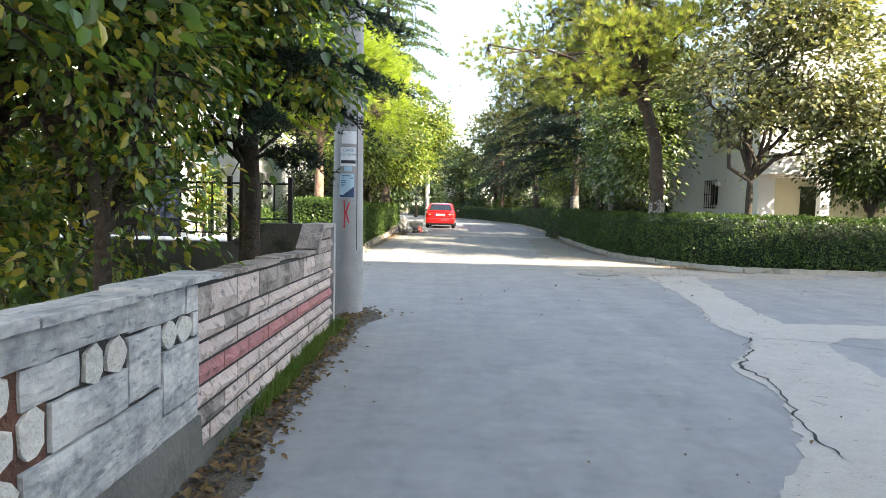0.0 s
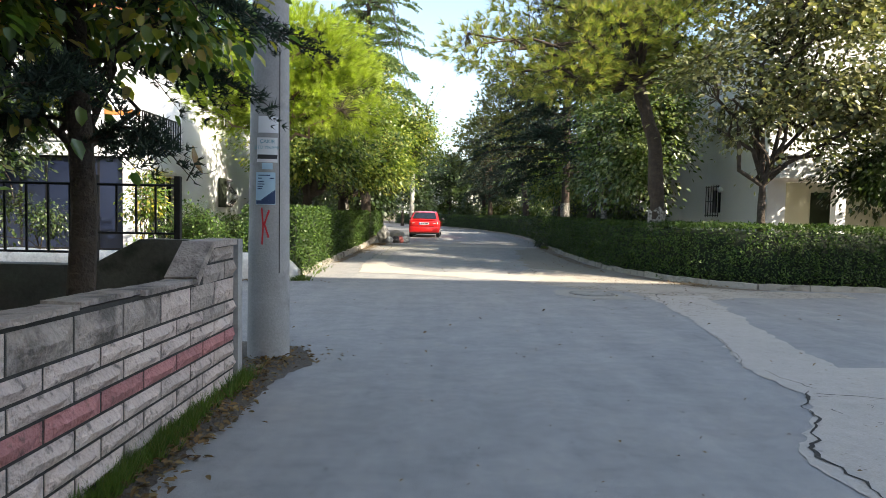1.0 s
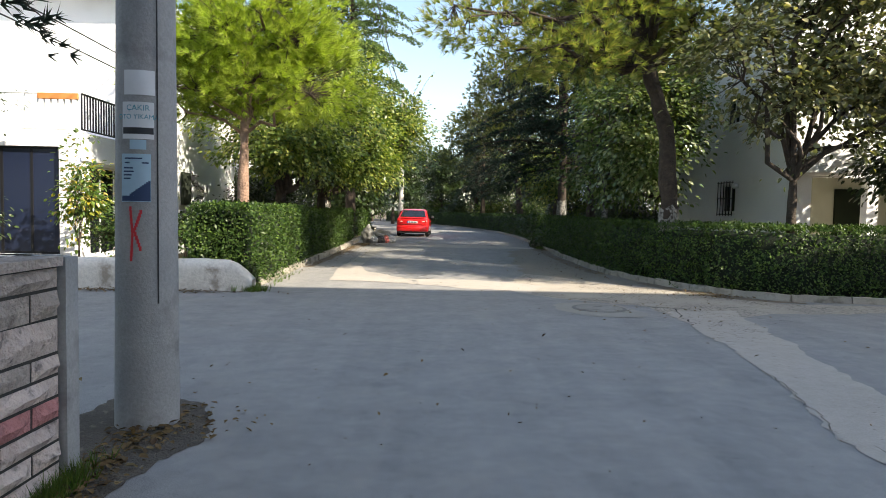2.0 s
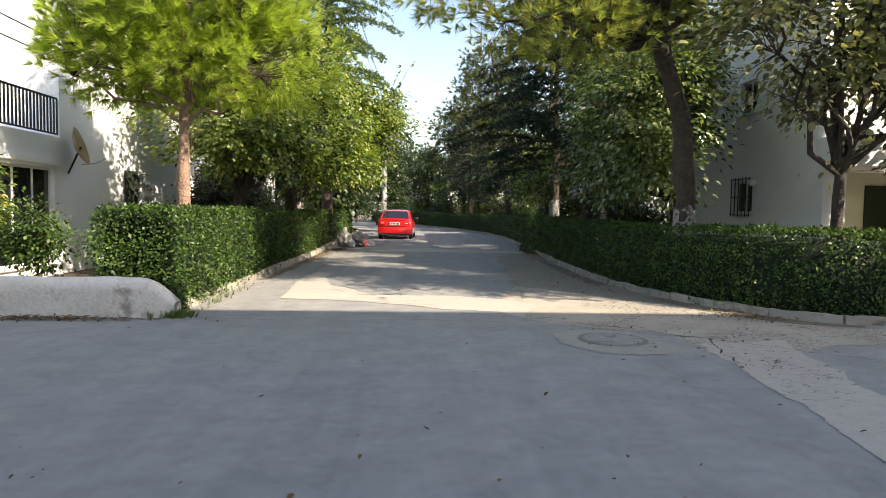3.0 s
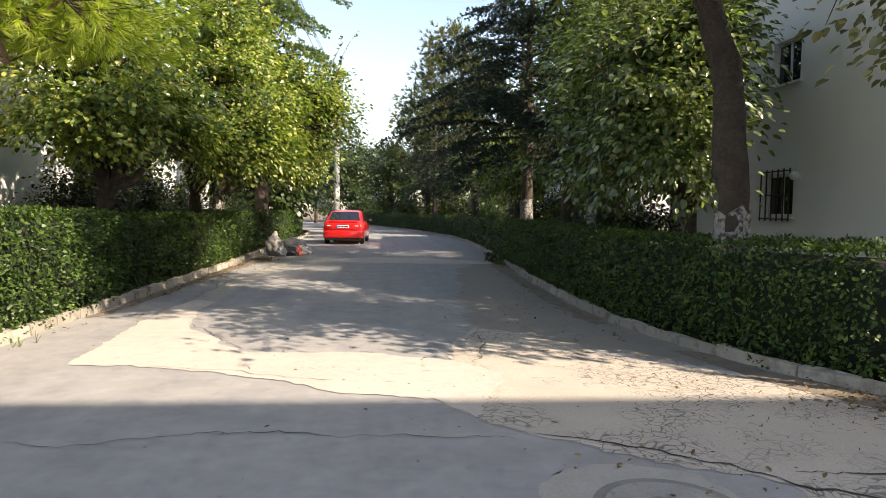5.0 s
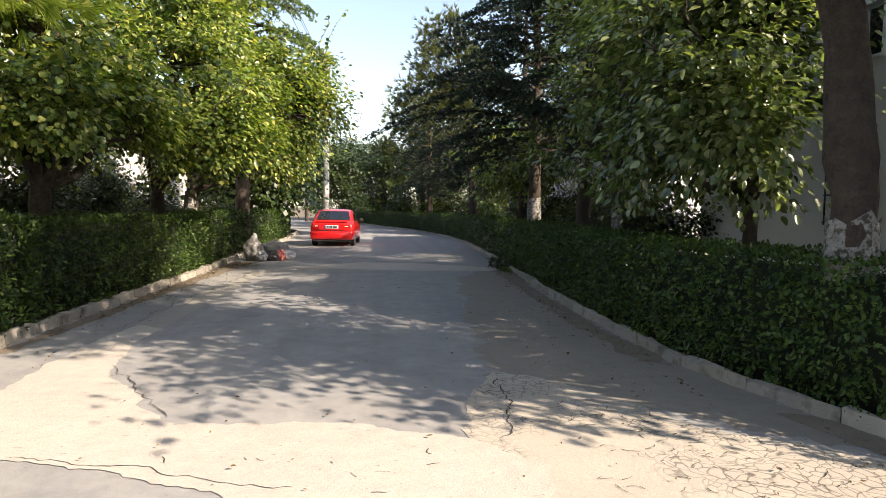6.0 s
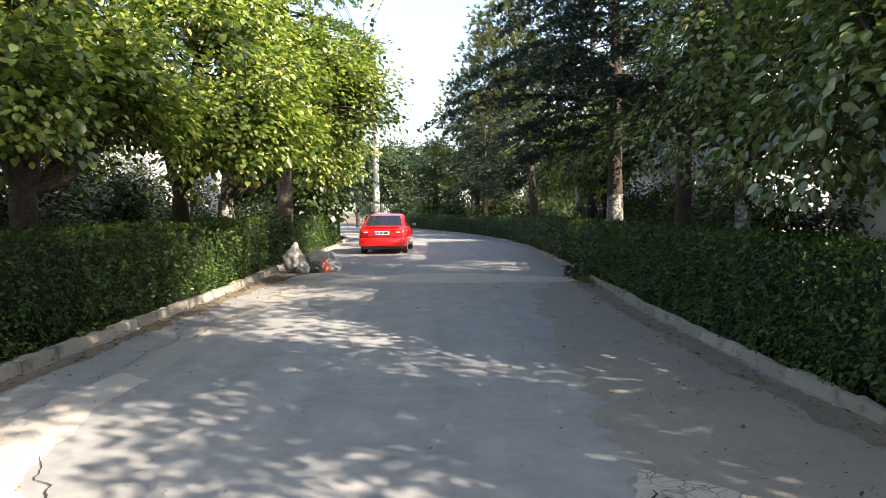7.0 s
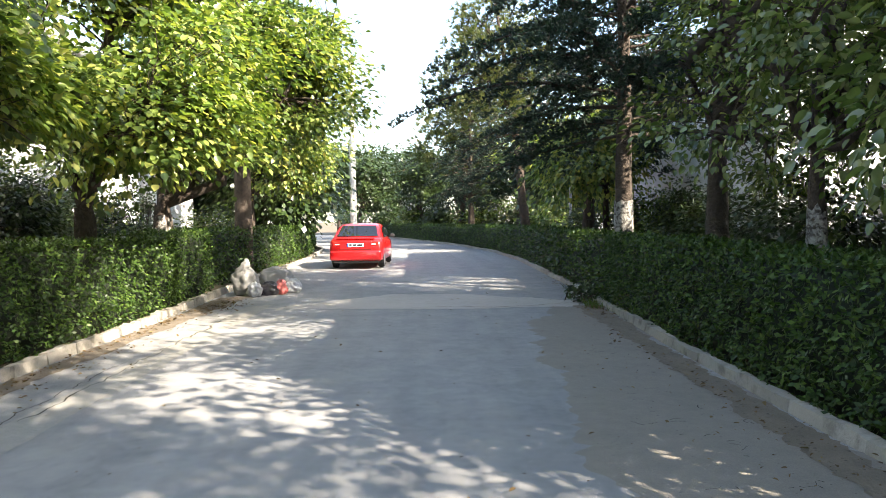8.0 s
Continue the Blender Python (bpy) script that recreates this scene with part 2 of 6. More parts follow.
M_POLE = surface("pole_concrete", (0.36, 0.355, 0.35), (0.25, 0.25, 0.25), 0.85, 55, 1.6, 0.35, 0.01, spots=(0.16, 0.155, 0.15), spot_scale=2.2)
M_TILE = surface("terracotta_tile", (0.50, 0.17, 0.08), (0.35, 0.11, 0.05), 0.85, 40, 3.0)
M_BARK = surface("brown_bark", (0.075, 0.055, 0.04), (0.03, 0.023, 0.018), 0.95, 22, 7.0, 1.0, 0.05)
M_BARK_PINE = surface("pine_bark", (0.36, 0.235, 0.17), (0.17, 0.105, 0.075), 0.95, 18, 6.0, 1.0, 0.05)
M_LIME = surface("limewashed_bark", (0.36, 0.345, 0.315), (0.20, 0.19, 0.17), 0.95, 25, 8.0, 0.9, 0.05, spots=(0.07, 0.06, 0.05), spot_scale=19.0, spot_at=(0.46, 0.60))
# near-black that stands for shade inside hedges and rooms; also door and shutter paint
M_SHADE_AND_PAINT = surface("hedge_core", (0.012, 0.02, 0.008), (0.006, 0.010, 0.004), 0.95)
M_HEDGE = leafy("privet_leaf", [(0.022, 0.050, 0.011), (0.038, 0.078, 0.016), (0.065, 0.118, 0.025), (0.12, 0.185, 0.04)], 0.42, 0.2, 0.25)
M_MULB = leafy("mulberry_leaf", [(0.045, 0.085, 0.022), (0.10, 0.165, 0.04), (0.18, 0.26, 0.06), (0.31, 0.38, 0.10), (0.54, 0.51, 0.15)], 0.34, 0.4, 0.6)
M_MULB_DARK = leafy("dark_broad_leaf", [(0.022, 0.042, 0.013), (0.034, 0.062, 0.018), (0.05, 0.085, 0.024), (0.08, 0.115, 0.03)], 0.32, 0.22, 0.6)
M_MULB_MID = leafy("green_broad_leaf", [(0.07, 0.115, 0.035), (0.12, 0.18, 0.058), (0.20, 0.26, 0.10), (0.34, 0.38, 0.18)], 0.26, 0.34, 1.0)
M_SPARSE = leafy("olive_autumn_leaf", [(0.06, 0.075, 0.03), (0.13, 0.145, 0.06), (0.24, 0.25, 0.115), (0.42, 0.37, 0.19)], 0.3, 0.3, 0.9)
M_VINE = leafy("yellowing_leaf", [(0.05, 0.09, 0.025), (0.085, 0.16, 0.035), (0.14, 0.24, 0.05), (0.10, 0.19, 0.04), (0.23, 0.31, 0.06), (0.16, 0.27, 0.055), (0.62, 0.52, 0.06), (0.48, 0.34, 0.20)], 0.32, 0.42, 1.0)
M_PINE = leafy("pine_needle", [(0.26, 0.36, 0.045), (0.42, 0.53, 0.08), (0.60, 0.66, 0.17)], 0.5, 0.5)
M_PINE_DARK = leafy("olive_pine_needle", [(0.16, 0.23, 0.07), (0.27, 0.34, 0.09), (0.40, 0.43, 0.13), (0.50, 0.38, 0.15)], 0.5, 0.5)
# darker copy of the olive needles: shade on the far pines, put into colour
M_PINE_FAR = leafy("dark_pine_needle", [(0.05, 0.075, 0.03), (0.085, 0.12, 0.04), (0.14, 0.17, 0.06), (0.22, 0.20, 0.08)], 0.5, 0.3)
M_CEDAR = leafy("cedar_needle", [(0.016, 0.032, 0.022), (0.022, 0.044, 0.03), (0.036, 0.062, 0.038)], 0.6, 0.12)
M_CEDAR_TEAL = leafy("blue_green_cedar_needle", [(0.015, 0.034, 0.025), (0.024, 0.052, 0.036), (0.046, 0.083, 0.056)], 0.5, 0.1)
# paler cedar needles, with sunlight on the tall cedar put into the colour
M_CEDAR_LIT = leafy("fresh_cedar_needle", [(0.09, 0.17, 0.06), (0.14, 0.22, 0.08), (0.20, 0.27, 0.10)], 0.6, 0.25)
M_LITTER = leafy("fallen_leaf", [(0.16, 0.09, 0.035), (0.24, 0.15, 0.06), (0.10, 0.055, 0.025), (0.30, 0.21, 0.09)], 0.8, 0.1)
M_GRASS = leafy("grass_blade", [(0.07, 0.14, 0.02), (0.11, 0.19, 0.03), (0.17, 0.19, 0.05)], 0.6, 0.3)
M_BLACK = plain("black_iron", (0.02, 0.02, 0.022), 0.45, 0.3)
M_DARKGLASS = glassy("dark_window_glass", (0.012, 0.014, 0.018))
M_BLUEGLASS = glassy("blue_tinted_glass", (0.010, 0.016, 0.04), 0.35)
M_RAILWHITE = plain("white_rail_paint", (0.72, 0.72, 0.70), 0.5)
M_RED = plain("red_car_paint", (0.55, 0.012, 0.014), 0.28, 0.0, 300.0, 0.8)
M_RUBBER = plain("tyre_rubber", (0.02, 0.02, 0.02), 0.8)
M_ALLOY = plain("wheel_cover", (0.35, 0.35, 0.36), 0.4, 0.7)
M_LAMP_RED = glassy("tail_lamp_red", (0.45, 0.02, 0.015), 0.12)
M_LAMP_CLEAR = glassy("tail_lamp_clear", (0.75, 0.70, 0.68), 0.12)
M_PLATE = plain("plate_white", (0.75, 0.76, 0.78), 0.4)
M_PLATE_INK = plain("plate_ink", (0.03, 0.03, 0.035), 0.5)
M_PLATE_BLUE = plain("plate_blue", (0.02, 0.06, 0.35), 0.5)
M_BAG = plain("grey_plastic_sack", (0.29, 0.28, 0.265), 0.5, 0.0, 14.0)
M_BAG_WHITE = plain("white_plastic_bag", (0.42, 0.43, 0.45), 0.45, 0.0, 14.0)
M_BAG_PINK = plain("red_plastic_bag", (0.60, 0.16, 0.14), 0.4, 0.0, 14.0)
M_BAG_BLACK = plain("dark_plastic_bag", (0.06, 0.055, 0.06), 0.3, 0.0, 14.0)
M_METAL_GREY = plain("galvanised_steel", (0.45, 0.46, 0.47), 0.45, 0.6)
M_RUST = surface("rusty_dish", (0.42, 0.33, 0.20), (0.34, 0.17, 0.07), 0.7, 30, 4.0)
M_PAPER = plain("white_paper", (0.78, 0.79, 0.80), 0.8)
M_PAPER_BLUE = plain("pale_blue_paper", (0.42, 0.60, 0.72), 0.7)
M_PAPER_NAVY = plain("navy_print", (0.03, 0.06, 0.14), 0.7)
M_PAPER_TEAL = plain("teal_print", (0.05, 0.30, 0.38), 0.7)
M_SPRAY = plain("red_spray_paint", (0.60, 0.03, 0.04), 0.7)
M_IRON = surface("manhole_concrete", (0.22, 0.21, 0.195), (0.13, 0.125, 0.115), 0.9, 50, 3.0, 0.4, 0.01)
M_COVER = surface("manhole_cover_concrete", (0.30, 0.29, 0.265), (0.20, 0.19, 0.175), 0.9, 60, 4.0, 0.5, 0.01, spots=(0.13, 0.125, 0.115), spot_scale=7.0)
M_STONE_BACK = surface("stone_backing", (0.62, 0.585, 0.52), (0.46, 0.43, 0.375), 0.9, 30, 3.0, 0.8, 0.03)
M_GUTTER = pitted_mat("gutter_concrete", (0.35, 0.33, 0.29), (0.27, 0.255, 0.23))
M_DUST = pitted_mat("dusty_tan_asphalt", (0.265, 0.235, 0.195), (0.19, 0.17, 0.145))
M_EARTH = surface("drifted_earth", (0.21, 0.17, 0.125), (0.13, 0.105, 0.08), 0.95, 60, 4.0, 0.7, 0.02, spots=(0.07, 0.055, 0.04), spot_scale=16.0, spot_at=(0.58, 0.7))
M_SLAB = slab_mat()
M_AWNING = plain("orange_canvas", (0.62, 0.23, 0.06), 0.8)
M_HOLLOW = surface("broken_clay_brick", (0.15, 0.065, 0.04), (0.05, 0.026, 0.02), 0.95, 30, 6.0, 0.8, 0.03)

# ---- mesh helpers ----


def mesh_ob(name, verts, faces, mat, parent=None, label="", smooth=False):
    me = bpy.data.meshes.new(name)
    me.from_pydata([tuple(v) for v in verts], [], faces)
    me.materials.append(mat)
    if smooth:
        me.polygons.foreach_set("use_smooth", [True] * len(me.polygons))
    me.update()
    ob = new(name, me)
    if parent:
        ob.parent = parent
    if label:
        ob["label"] = label
    return ob


def array_mesh(name, verts, quads, mat, parent=None, label="", kind=""):
    """A mesh from numpy arrays: verts (n, 3), faces (m, k) all of one size."""
    me = bpy.data.meshes.new(name)
    verts, quads = np.asarray(verts, np.float32), np.asarray(quads, np.int32)
    k = quads.shape[1]
    me.vertices.add(len(verts))
    me.vertices.foreach_set("co", verts.ravel())
    me.loops.add(quads.size)
    me.loops.foreach_set("vertex_index", quads.ravel())
    me.polygons.add(len(quads))
    me.polygons.foreach_set("loop_start", np.arange(0, quads.size, k, dtype=np.int32))
    me.materials.append(mat)
    me.update(calc_edges=True)
    ob = new(name, me)
    if parent:
        ob.parent = parent
    if label:
        ob["label"] = label
    if kind:
        ob["kind"] = kind
    return ob


def part(name, bm, material, parent, label="", smooth=False):
    me = bpy.data.meshes.new(name)
    bm.to_mesh(me)
    bm.free()
    me.materials.append(material)
    if smooth:
        me.polygons.foreach_set("use_smooth", [True] * len(me.polygons))
    ob = new(name, me)
    if parent:
        ob.parent = parent
    if label:
        ob["label"] = label
    return ob


def box_bm(x0, x1, y0, y1, z0, z1, bevel=0.0, segs=1):
    bm = bmesh.new()
    bmesh.ops.create_cube(bm, size=1.0, matrix=Matrix.Translation(((x0 + x1) / 2, (y0 + y1) / 2, (z0 + z1) / 2)) @ Matrix.Diagonal((x1 - x0, y1 - y0, z1 - z0, 1)))
    if bevel:
        bmesh.ops.bevel(bm, geom=bm.edges[:], offset=bevel, segments=segs, affect="EDGES", profile=0.5)
    return bm


def box(name, x0, x1, y0, y1, z0, z1, mat, parent=None, bevel=0.0, label=""):
    return part(name, box_bm(x0, x1, y0, y1, z0, z1, bevel), mat, parent, label)


def thing(name, label, category, group="", kind="", at=(0, 0, 0)):
    ob = new(name)
    ob.empty_display_size = 0.2
    ob.location = at
    return tagged(ob, label, category, group, kind)


def tubes(paths, sides=6):
    """Tapered tubes along lists of (x, y, z, radius); verts and quads."""
    vs, fs, base = [], [], 0
    ang = np.arange(sides) * 2 * np.pi / sides
    for p in paths:
        p = np.asarray(p, float)
        xyz, rad = p[:, :3], p[:, 3]
        tan = np.gradient(xyz, axis=0)
        tan /= np.linalg.norm(tan, axis=1)[:, None] + 1e-9
        ref = np.array([0.0, 0, 1]) if abs(tan[0, 2]) < 0.9 else np.array([1.0, 0, 0])
        for i in range(len(p)):
            u = np.cross(tan[i], ref)
            u /= np.linalg.norm(u) + 1e-9
            w = np.cross(tan[i], u)
            vs.append(xyz[i] + rad[i] * (np.cos(ang)[:, None] * u + np.sin(ang)[:, None] * w))
        n = len(p)
        i, j = np.meshgrid(np.arange(n - 1), np.arange(sides), indexing="ij")
        a = base + i * sides + j
        b = base + i * sides + (j + 1) % sides
        fs.append(np.stack([a, b, b + sides, a + sides], -1).reshape(-1, 4))
        base += n * sides
    return np.concatenate(vs), np.concatenate(fs)


def roughened(v, amount, seed):
    """Bark relief: pushes the points about by two sizes of noise."""
    out = np.array(v, float)
    for i, p in enumerate(out):
        q = Vector((p[0] * 5.0 + seed, p[1] * 5.0, p[2] * 2.2))
        n = noise.noise_vector(q) * amount + noise.noise_vector(q * 3.1) * amount * 0.5
        out[i] += (n.x, n.y, 0.0)
    return out


def smooth_all(ob):
    ob.data.polygons.foreach_set("use_smooth", [True] * len(ob.data.polygons))
    return ob


def leaf_arrays(rng, centres, ahead, up, size, wide=0.6, six=True, fold=0.25):
    """Folded leaf blades at the centres, pointing ahead, with the face towards up."""
    n = len(centres)
    a = ahead / (np.linalg.norm(ahead, axis=1)[:, None] + 1e-9)
    s = np.cross(a, up)
    s /= np.linalg.norm(s, axis=1)[:, None] + 1e-9
    u = np.cross(s, a)
    L = np.asarray(size)[:, None] * np.ones((n, 1))
    W = L * wide / 2
    if six == "fine":
        prof = [(0.10, 0.55), (0.32, 1.0), (0.62, 0.88), (0.85, 0.42)]
        curl = -0.16 * L * u
        lefts = [centres + a * L * p + s * W * q + u * W * fold * q + curl * p * p for p, q in prof]
        rights = [centres + a * L * p - s * W * q + u * W * fold * q + curl * p * p for p, q in prof[::-1]]
        v = np.stack([centres] + lefts + [centres + a * L + curl] + rights, 1).reshape(-1, 3)
        b = np.arange(n)[:, None] * 10
        f = np.concatenate([b + [0, 1, 2, 3, 4, 5], b + [0, 5, 6, 7, 8, 9]], 1).reshape(-1, 6)
    elif six:
        pts = [centres, centres + a * L * 0.25 + s * W * 0.85 + u * W * fold, centres + a * L * 0.65 + s * W * 0.8 + u * W * fold * 0.7, centres + a * L - u * L * 0.12,
               centres + a * L * 0.65 - s * W * 0.8 + u * W * fold * 0.7, centres + a * L * 0.25 - s * W * 0.85 + u * W * fold]
        v = np.stack(pts, 1).reshape(-1, 3)
        b = np.arange(n)[:, None] * 6
        f = np.concatenate([b + [0, 1, 2, 3], b + [0, 3, 4, 5]], 1).reshape(-1, 4)
    else:
        pts = [centres, centres + a * L * 0.5 + s * W, centres + a * L, centres + a * L * 0.5 - s * W]
        v = np.stack(pts, 1).reshape(-1, 3)
        f = np.arange(n * 4).reshape(-1, 4)
    return v, f


def unit(rng, n):
    d = rng.normal(size=(n, 3))
    return d / np.linalg.norm(d, axis=1)[:, None]


def bent(rng, a, b, r0, r1, n=5, sag=0.15):
    """A crooked limb from a to b."""
    a, b = np.asarray(a, float), np.asarray(b, float)
    t = np.linspace(0, 1, n)[:, None]
    p = a + (b - a) * t
    L = np.linalg.norm(b - a)
    p[1:-1] += rng.normal(size=(n - 2, 3)) * L * 0.06
    p[:, 2] += (np.sin(t[:, 0] * np.pi)) * L * sag
    return np.c_[p, r0 + (r1 - r0) * t[:, 0]]


def broadleaf_tree(name, base, trunk, lobes, clumps, per, leaf, wide, mat, label, seed, r=0.13, spread=0.32, lime=0.0, bark=None, droop=0.5, lean=(0, 0), six=True, group="", gap_scale=0.85, shoots=0):
    """A broad-leaved tree: crooked trunk, limbs to its lobes, twigs to its clumps of leaves."""
    rng = np.random.default_rng(seed)
    bark = bark or M_BARK
    t = thing(name, label, "tree", group, at=(base[0], base[1], 0))
    fork = np.array([lean[0], lean[1], trunk])
    z = np.linspace(-0.1, trunk, 12)
    tr = np.c_[lean[0] * z / trunk, lean[1] * z / trunk, z, r * (1.25 - 0.45 * (z / trunk))]
    tr[0, 3] *= 1.25
    paths, ends, nodes = [tr], [], []
    lob = np.array(lobes, float)
    weight = lob[:, 3] * lob[:, 4] * lob[:, 5]
    for c in lob:
        for k in range(2):
            tip = c[:3] + unit(rng, 1)[0] * c[3:] * 0.45
            limb = bent(rng, fork, tip, r * 0.62, r * 0.14, 6, 0.05)
            paths.append(limb)
            nodes.append(limb[2:])
    nodes = np.concatenate(nodes)
    which = rng.choice(len(lob), clumps * 2, p=weight / weight.sum())
    rad = rng.random(clumps * 2) ** (1 / 2.2)
    cl = lob[which, :3] + unit(rng, clumps * 2) * (rad * (1 + 0.22 * rng.normal(size=clumps * 2).clip(-1, 1)))[:, None] * lob[which, 3:]
    full = np.array([noise.noise(Vector(c) * gap_scale + Vector((seed * 1.7, 0, 0))) for c in cl])
    keep = np.argsort(-full + rng.random(len(cl)) * 0.25)[:clumps]
    cl, which = cl[keep], which[keep]
    twigs = []
    for c in cl:
        k = np.argmin(((nodes[:, :3] - c) ** 2).sum(1))
        twigs.append(bent(rng, nodes[k, :3], c, min(nodes[k, 3] * 0.5, 0.022), 0.004, 4, 0.06))
    v, f = tubes(paths, 11)
    v = roughened(v, r * 0.25, seed)
    smooth_all(array_mesh("trunk", v, f, bark, t, "bark-covered trunk and limbs"))
    v, f = tubes(twigs, 3)
    array_mesh("branchwork", v, f, bark, t, "fine branches", "stuff")
    if lime:
        zz = np.linspace(0.0, lime, 5)
        ring = np.c_[lean[0] * zz / trunk, lean[1] * zz / trunk, zz, r * (1.25 - 0.45 * (zz / trunk)) * 1.05 + 0.006]
        v, f = tubes([ring], 12)
        for q in range(len(v)):
            top = (v[q][2] / lime) ** 3
            v[q][2] += top * 0.12 * noise.noise(Vector((math.atan2(v[q][1], v[q][0]) * 2.5, seed * 0.7, 0.0)))
        smooth_all(array_mesh("limewash_coat", v, f, M_LIME, t, "flaking white limewash on the trunk"))
    n = clumps * per
    mid = lob[which, :3]
    fan = cl - mid
    fan /= np.linalg.norm(fan, axis=1)[:, None] + 1e-9
    tilt = unit(rng, clumps) * 0.45 + np.array([0, 0, 1.0]) + fan * 0.45
    tilt /= np.linalg.norm(tilt, axis=1)[:, None]
    cc, out, up = np.repeat(cl, per, 0), np.repeat(fan, per, 0), np.repeat(tilt, per, 0)
    off = rng.normal(size=(n, 3)) * spread
    off -= up * ((off * up).sum(1) * 0.62)[:, None]
    pos = cc + off
    side = off / (np.linalg.norm(off, axis=1)[:, None] + 1e-9)
    ahead = out * 0.6 + side * 0.6 + unit(rng, n) * 0.5 + np.array([0, 0, -droop])
    face = up + unit(rng, n) * 0.45
    size = leaf * (0.6 + 0.7 * rng.random(n))
    if shoots:
        top = np.argsort(-(fan[:, 2] + 0.8 * rng.random(clumps)) - cl[:, 2] * 0.15)[:shoots]
        stems, sp, sa, su = [], [], [], []
        for c, d in zip(cl[top], fan[top]):
            tip = c + (d * 0.75 + np.array([0, 0, 0.55]) + unit(rng, 1)[0] * 0.25) * (0.6 + 0.75 * rng.random())
            stem = bent(rng, c, tip, 0.009, 0.003, 5, 0.05)
            stems.append(stem)
            for k in range(16):
                u = 0.1 + 0.9 * k / 15
                sp.append([np.interp(u, np.linspace(0, 1, 5), stem[:, j]) for j in range(3)])
                sa.append(unit(rng, 1)[0] * 0.7 + (tip - c) * 0.3 + np.array([0, 0, -0.5]))
                su.append(np.array([0, 0, 1.0]) + unit(rng, 1)[0] * 0.5)
        v, f = tubes(stems, 4)
        array_mesh("new_growth", v, f, bark, t, "long straight shoots", "stuff")
        pos, ahead, face = np.r_[pos, sp], np.r_[ahead, sa], np.r_[face, su]
        size = np.r_[size, leaf * (0.7 + 0.5 * rng.random(len(sp)))]
    v, f = leaf_arrays(rng, pos, ahead, face, size, wide, six)
    array_mesh("leaves", v, f, mat, t, "", "stuff")
    return t


def needle_arrays(rng, centres, ahead, length, count, width=0.009, open_=0.75):
    n = len(centres)
    a = ahead / (np.linalg.norm(ahead, axis=1)[:, None] + 1e-9)
    c = np.repeat(centres, count, 0)
    d = np.repeat(a, count, 0) + unit(rng, n * count) * open_
    d /= np.linalg.norm(d, axis=1)[:, None]
    s = np.cross(d, unit(rng, n * count))
    s /= np.linalg.norm(s, axis=1)[:, None] + 1e-9
    L = length * (0.7 + 0.5 * rng.random((n * count, 1)))
    v = np.stack([c - s * width / 2, c + s * width / 2, c + d * L], 1).reshape(-1, 3)
    return v, np.arange(n * count * 3).reshape(-1, 3)


def pine_tree(name, base, height, bends, lobes, tufts, mat, label, seed, r=0.16, needle=0.16, count=34, lime=0.0, width=0.011):
    """A pine: bent bare trunk, spreading limbs, brushes of long needles at the twig ends."""
    rng = np.random.default_rng(seed)
    t = thing(name, label, "tree", at=(base[0], base[1], 0))
    bz = np.array([b[2] for b in bends])
    z = np.linspace(-0.1, height, 34)
    tx, ty = np.interp(z, bz, [b[0] for b in bends]), np.interp(z, bz, [b[1] for b in bends])
    tr = np.c_[tx, ty, z, r * (1.2 - 0.95 * z / height)]
    paths, nodes = [tr], [tr[15:]]
    lob = np.array(lobes, float)
    for c in lob:
        for k in range(3):
            tip = c[:3] + unit(rng, 1)[0] * c[3:] * 0.6
            zi = min(max(tip[2] - 0.8, height * 0.45), height * 0.95)
            st = np.array([np.interp(zi, z, tr[:, 0]), np.interp(zi, z, tr[:, 1]), zi])
            limb = bent(rng, st, tip, r * 0.34, r * 0.1, 6, 0.04)
            paths.append(limb)
            nodes.append(limb[1:])
    nodes = np.concatenate(nodes)
    weight = lob[:, 3] * lob[:, 4] * lob[:, 5]
    which = rng.choice(len(lob), tufts, p=weight / weight.sum())
    cl = lob[which, :3] + unit(rng, tufts) * (rng.random(tufts) ** (1 / 4.5) * (1 + 0.16 * rng.normal(size=tufts).clip(-1, 1)))[:, None] * lob[which, 3:]
    full = np.array([noise.noise(Vector(c) * 1.1 + Vector((seed * 1.7, 0, 0))) for c in cl])
    keep = full > np.quantile(full, 0.22)
    cl, which, tufts = cl[keep], which[keep], int(keep.sum())
    out = cl - lob[which, :3]
    out /= np.linalg.norm(out, axis=1)[:, None] + 1e-9
    twigs = []
    for c in cl[:: 3]:
        k = np.argmin(((nodes[:, :3] - c) ** 2).sum(1))
        twigs.append(bent(rng, nodes[k, :3], c, 0.008, 0.003, 4, -0.05))
    v, f = tubes(paths, 14)
    v = roughened(v, r * 0.3, seed)
    smooth_all(array_mesh("trunk", v, f, M_BARK_PINE if lime == 0 else M_BARK, t, "scaly bark trunk and limbs"))
    v, f = tubes(twigs, 3)
    array_mesh("branchwork", v, f, M_BARK, t, "fine branches", "stuff")
    if lime:
        zz = np.linspace(0, lime, 5)
        v, f = tubes([np.c_[np.interp(zz, bz, [b[0] for b in bends]), np.interp(zz, bz, [b[1] for b in bends]), zz, r * (1.2 - 0.95 * zz / height) * 1.04 + 0.006]], 14)
        for q in range(len(v)):
            top = (v[q][2] / lime) ** 3
            v[q][2] += top * 0.12 * noise.noise(Vector((math.atan2(v[q][1], v[q][0]) * 2.5, seed * 0.7, 0.0)))
        smooth_all(array_mesh("limewash_coat", v, f, M_LIME, t, "flaking white limewash on the trunk"))
    v, f = needle_arrays(rng, cl, out + np.array([0, 0, 0.35]) + unit(rng, tufts) * 0.35, needle, count, width, 0.62)
    array_mesh("needles", v, f, mat, t, "", "stuff")
    return t


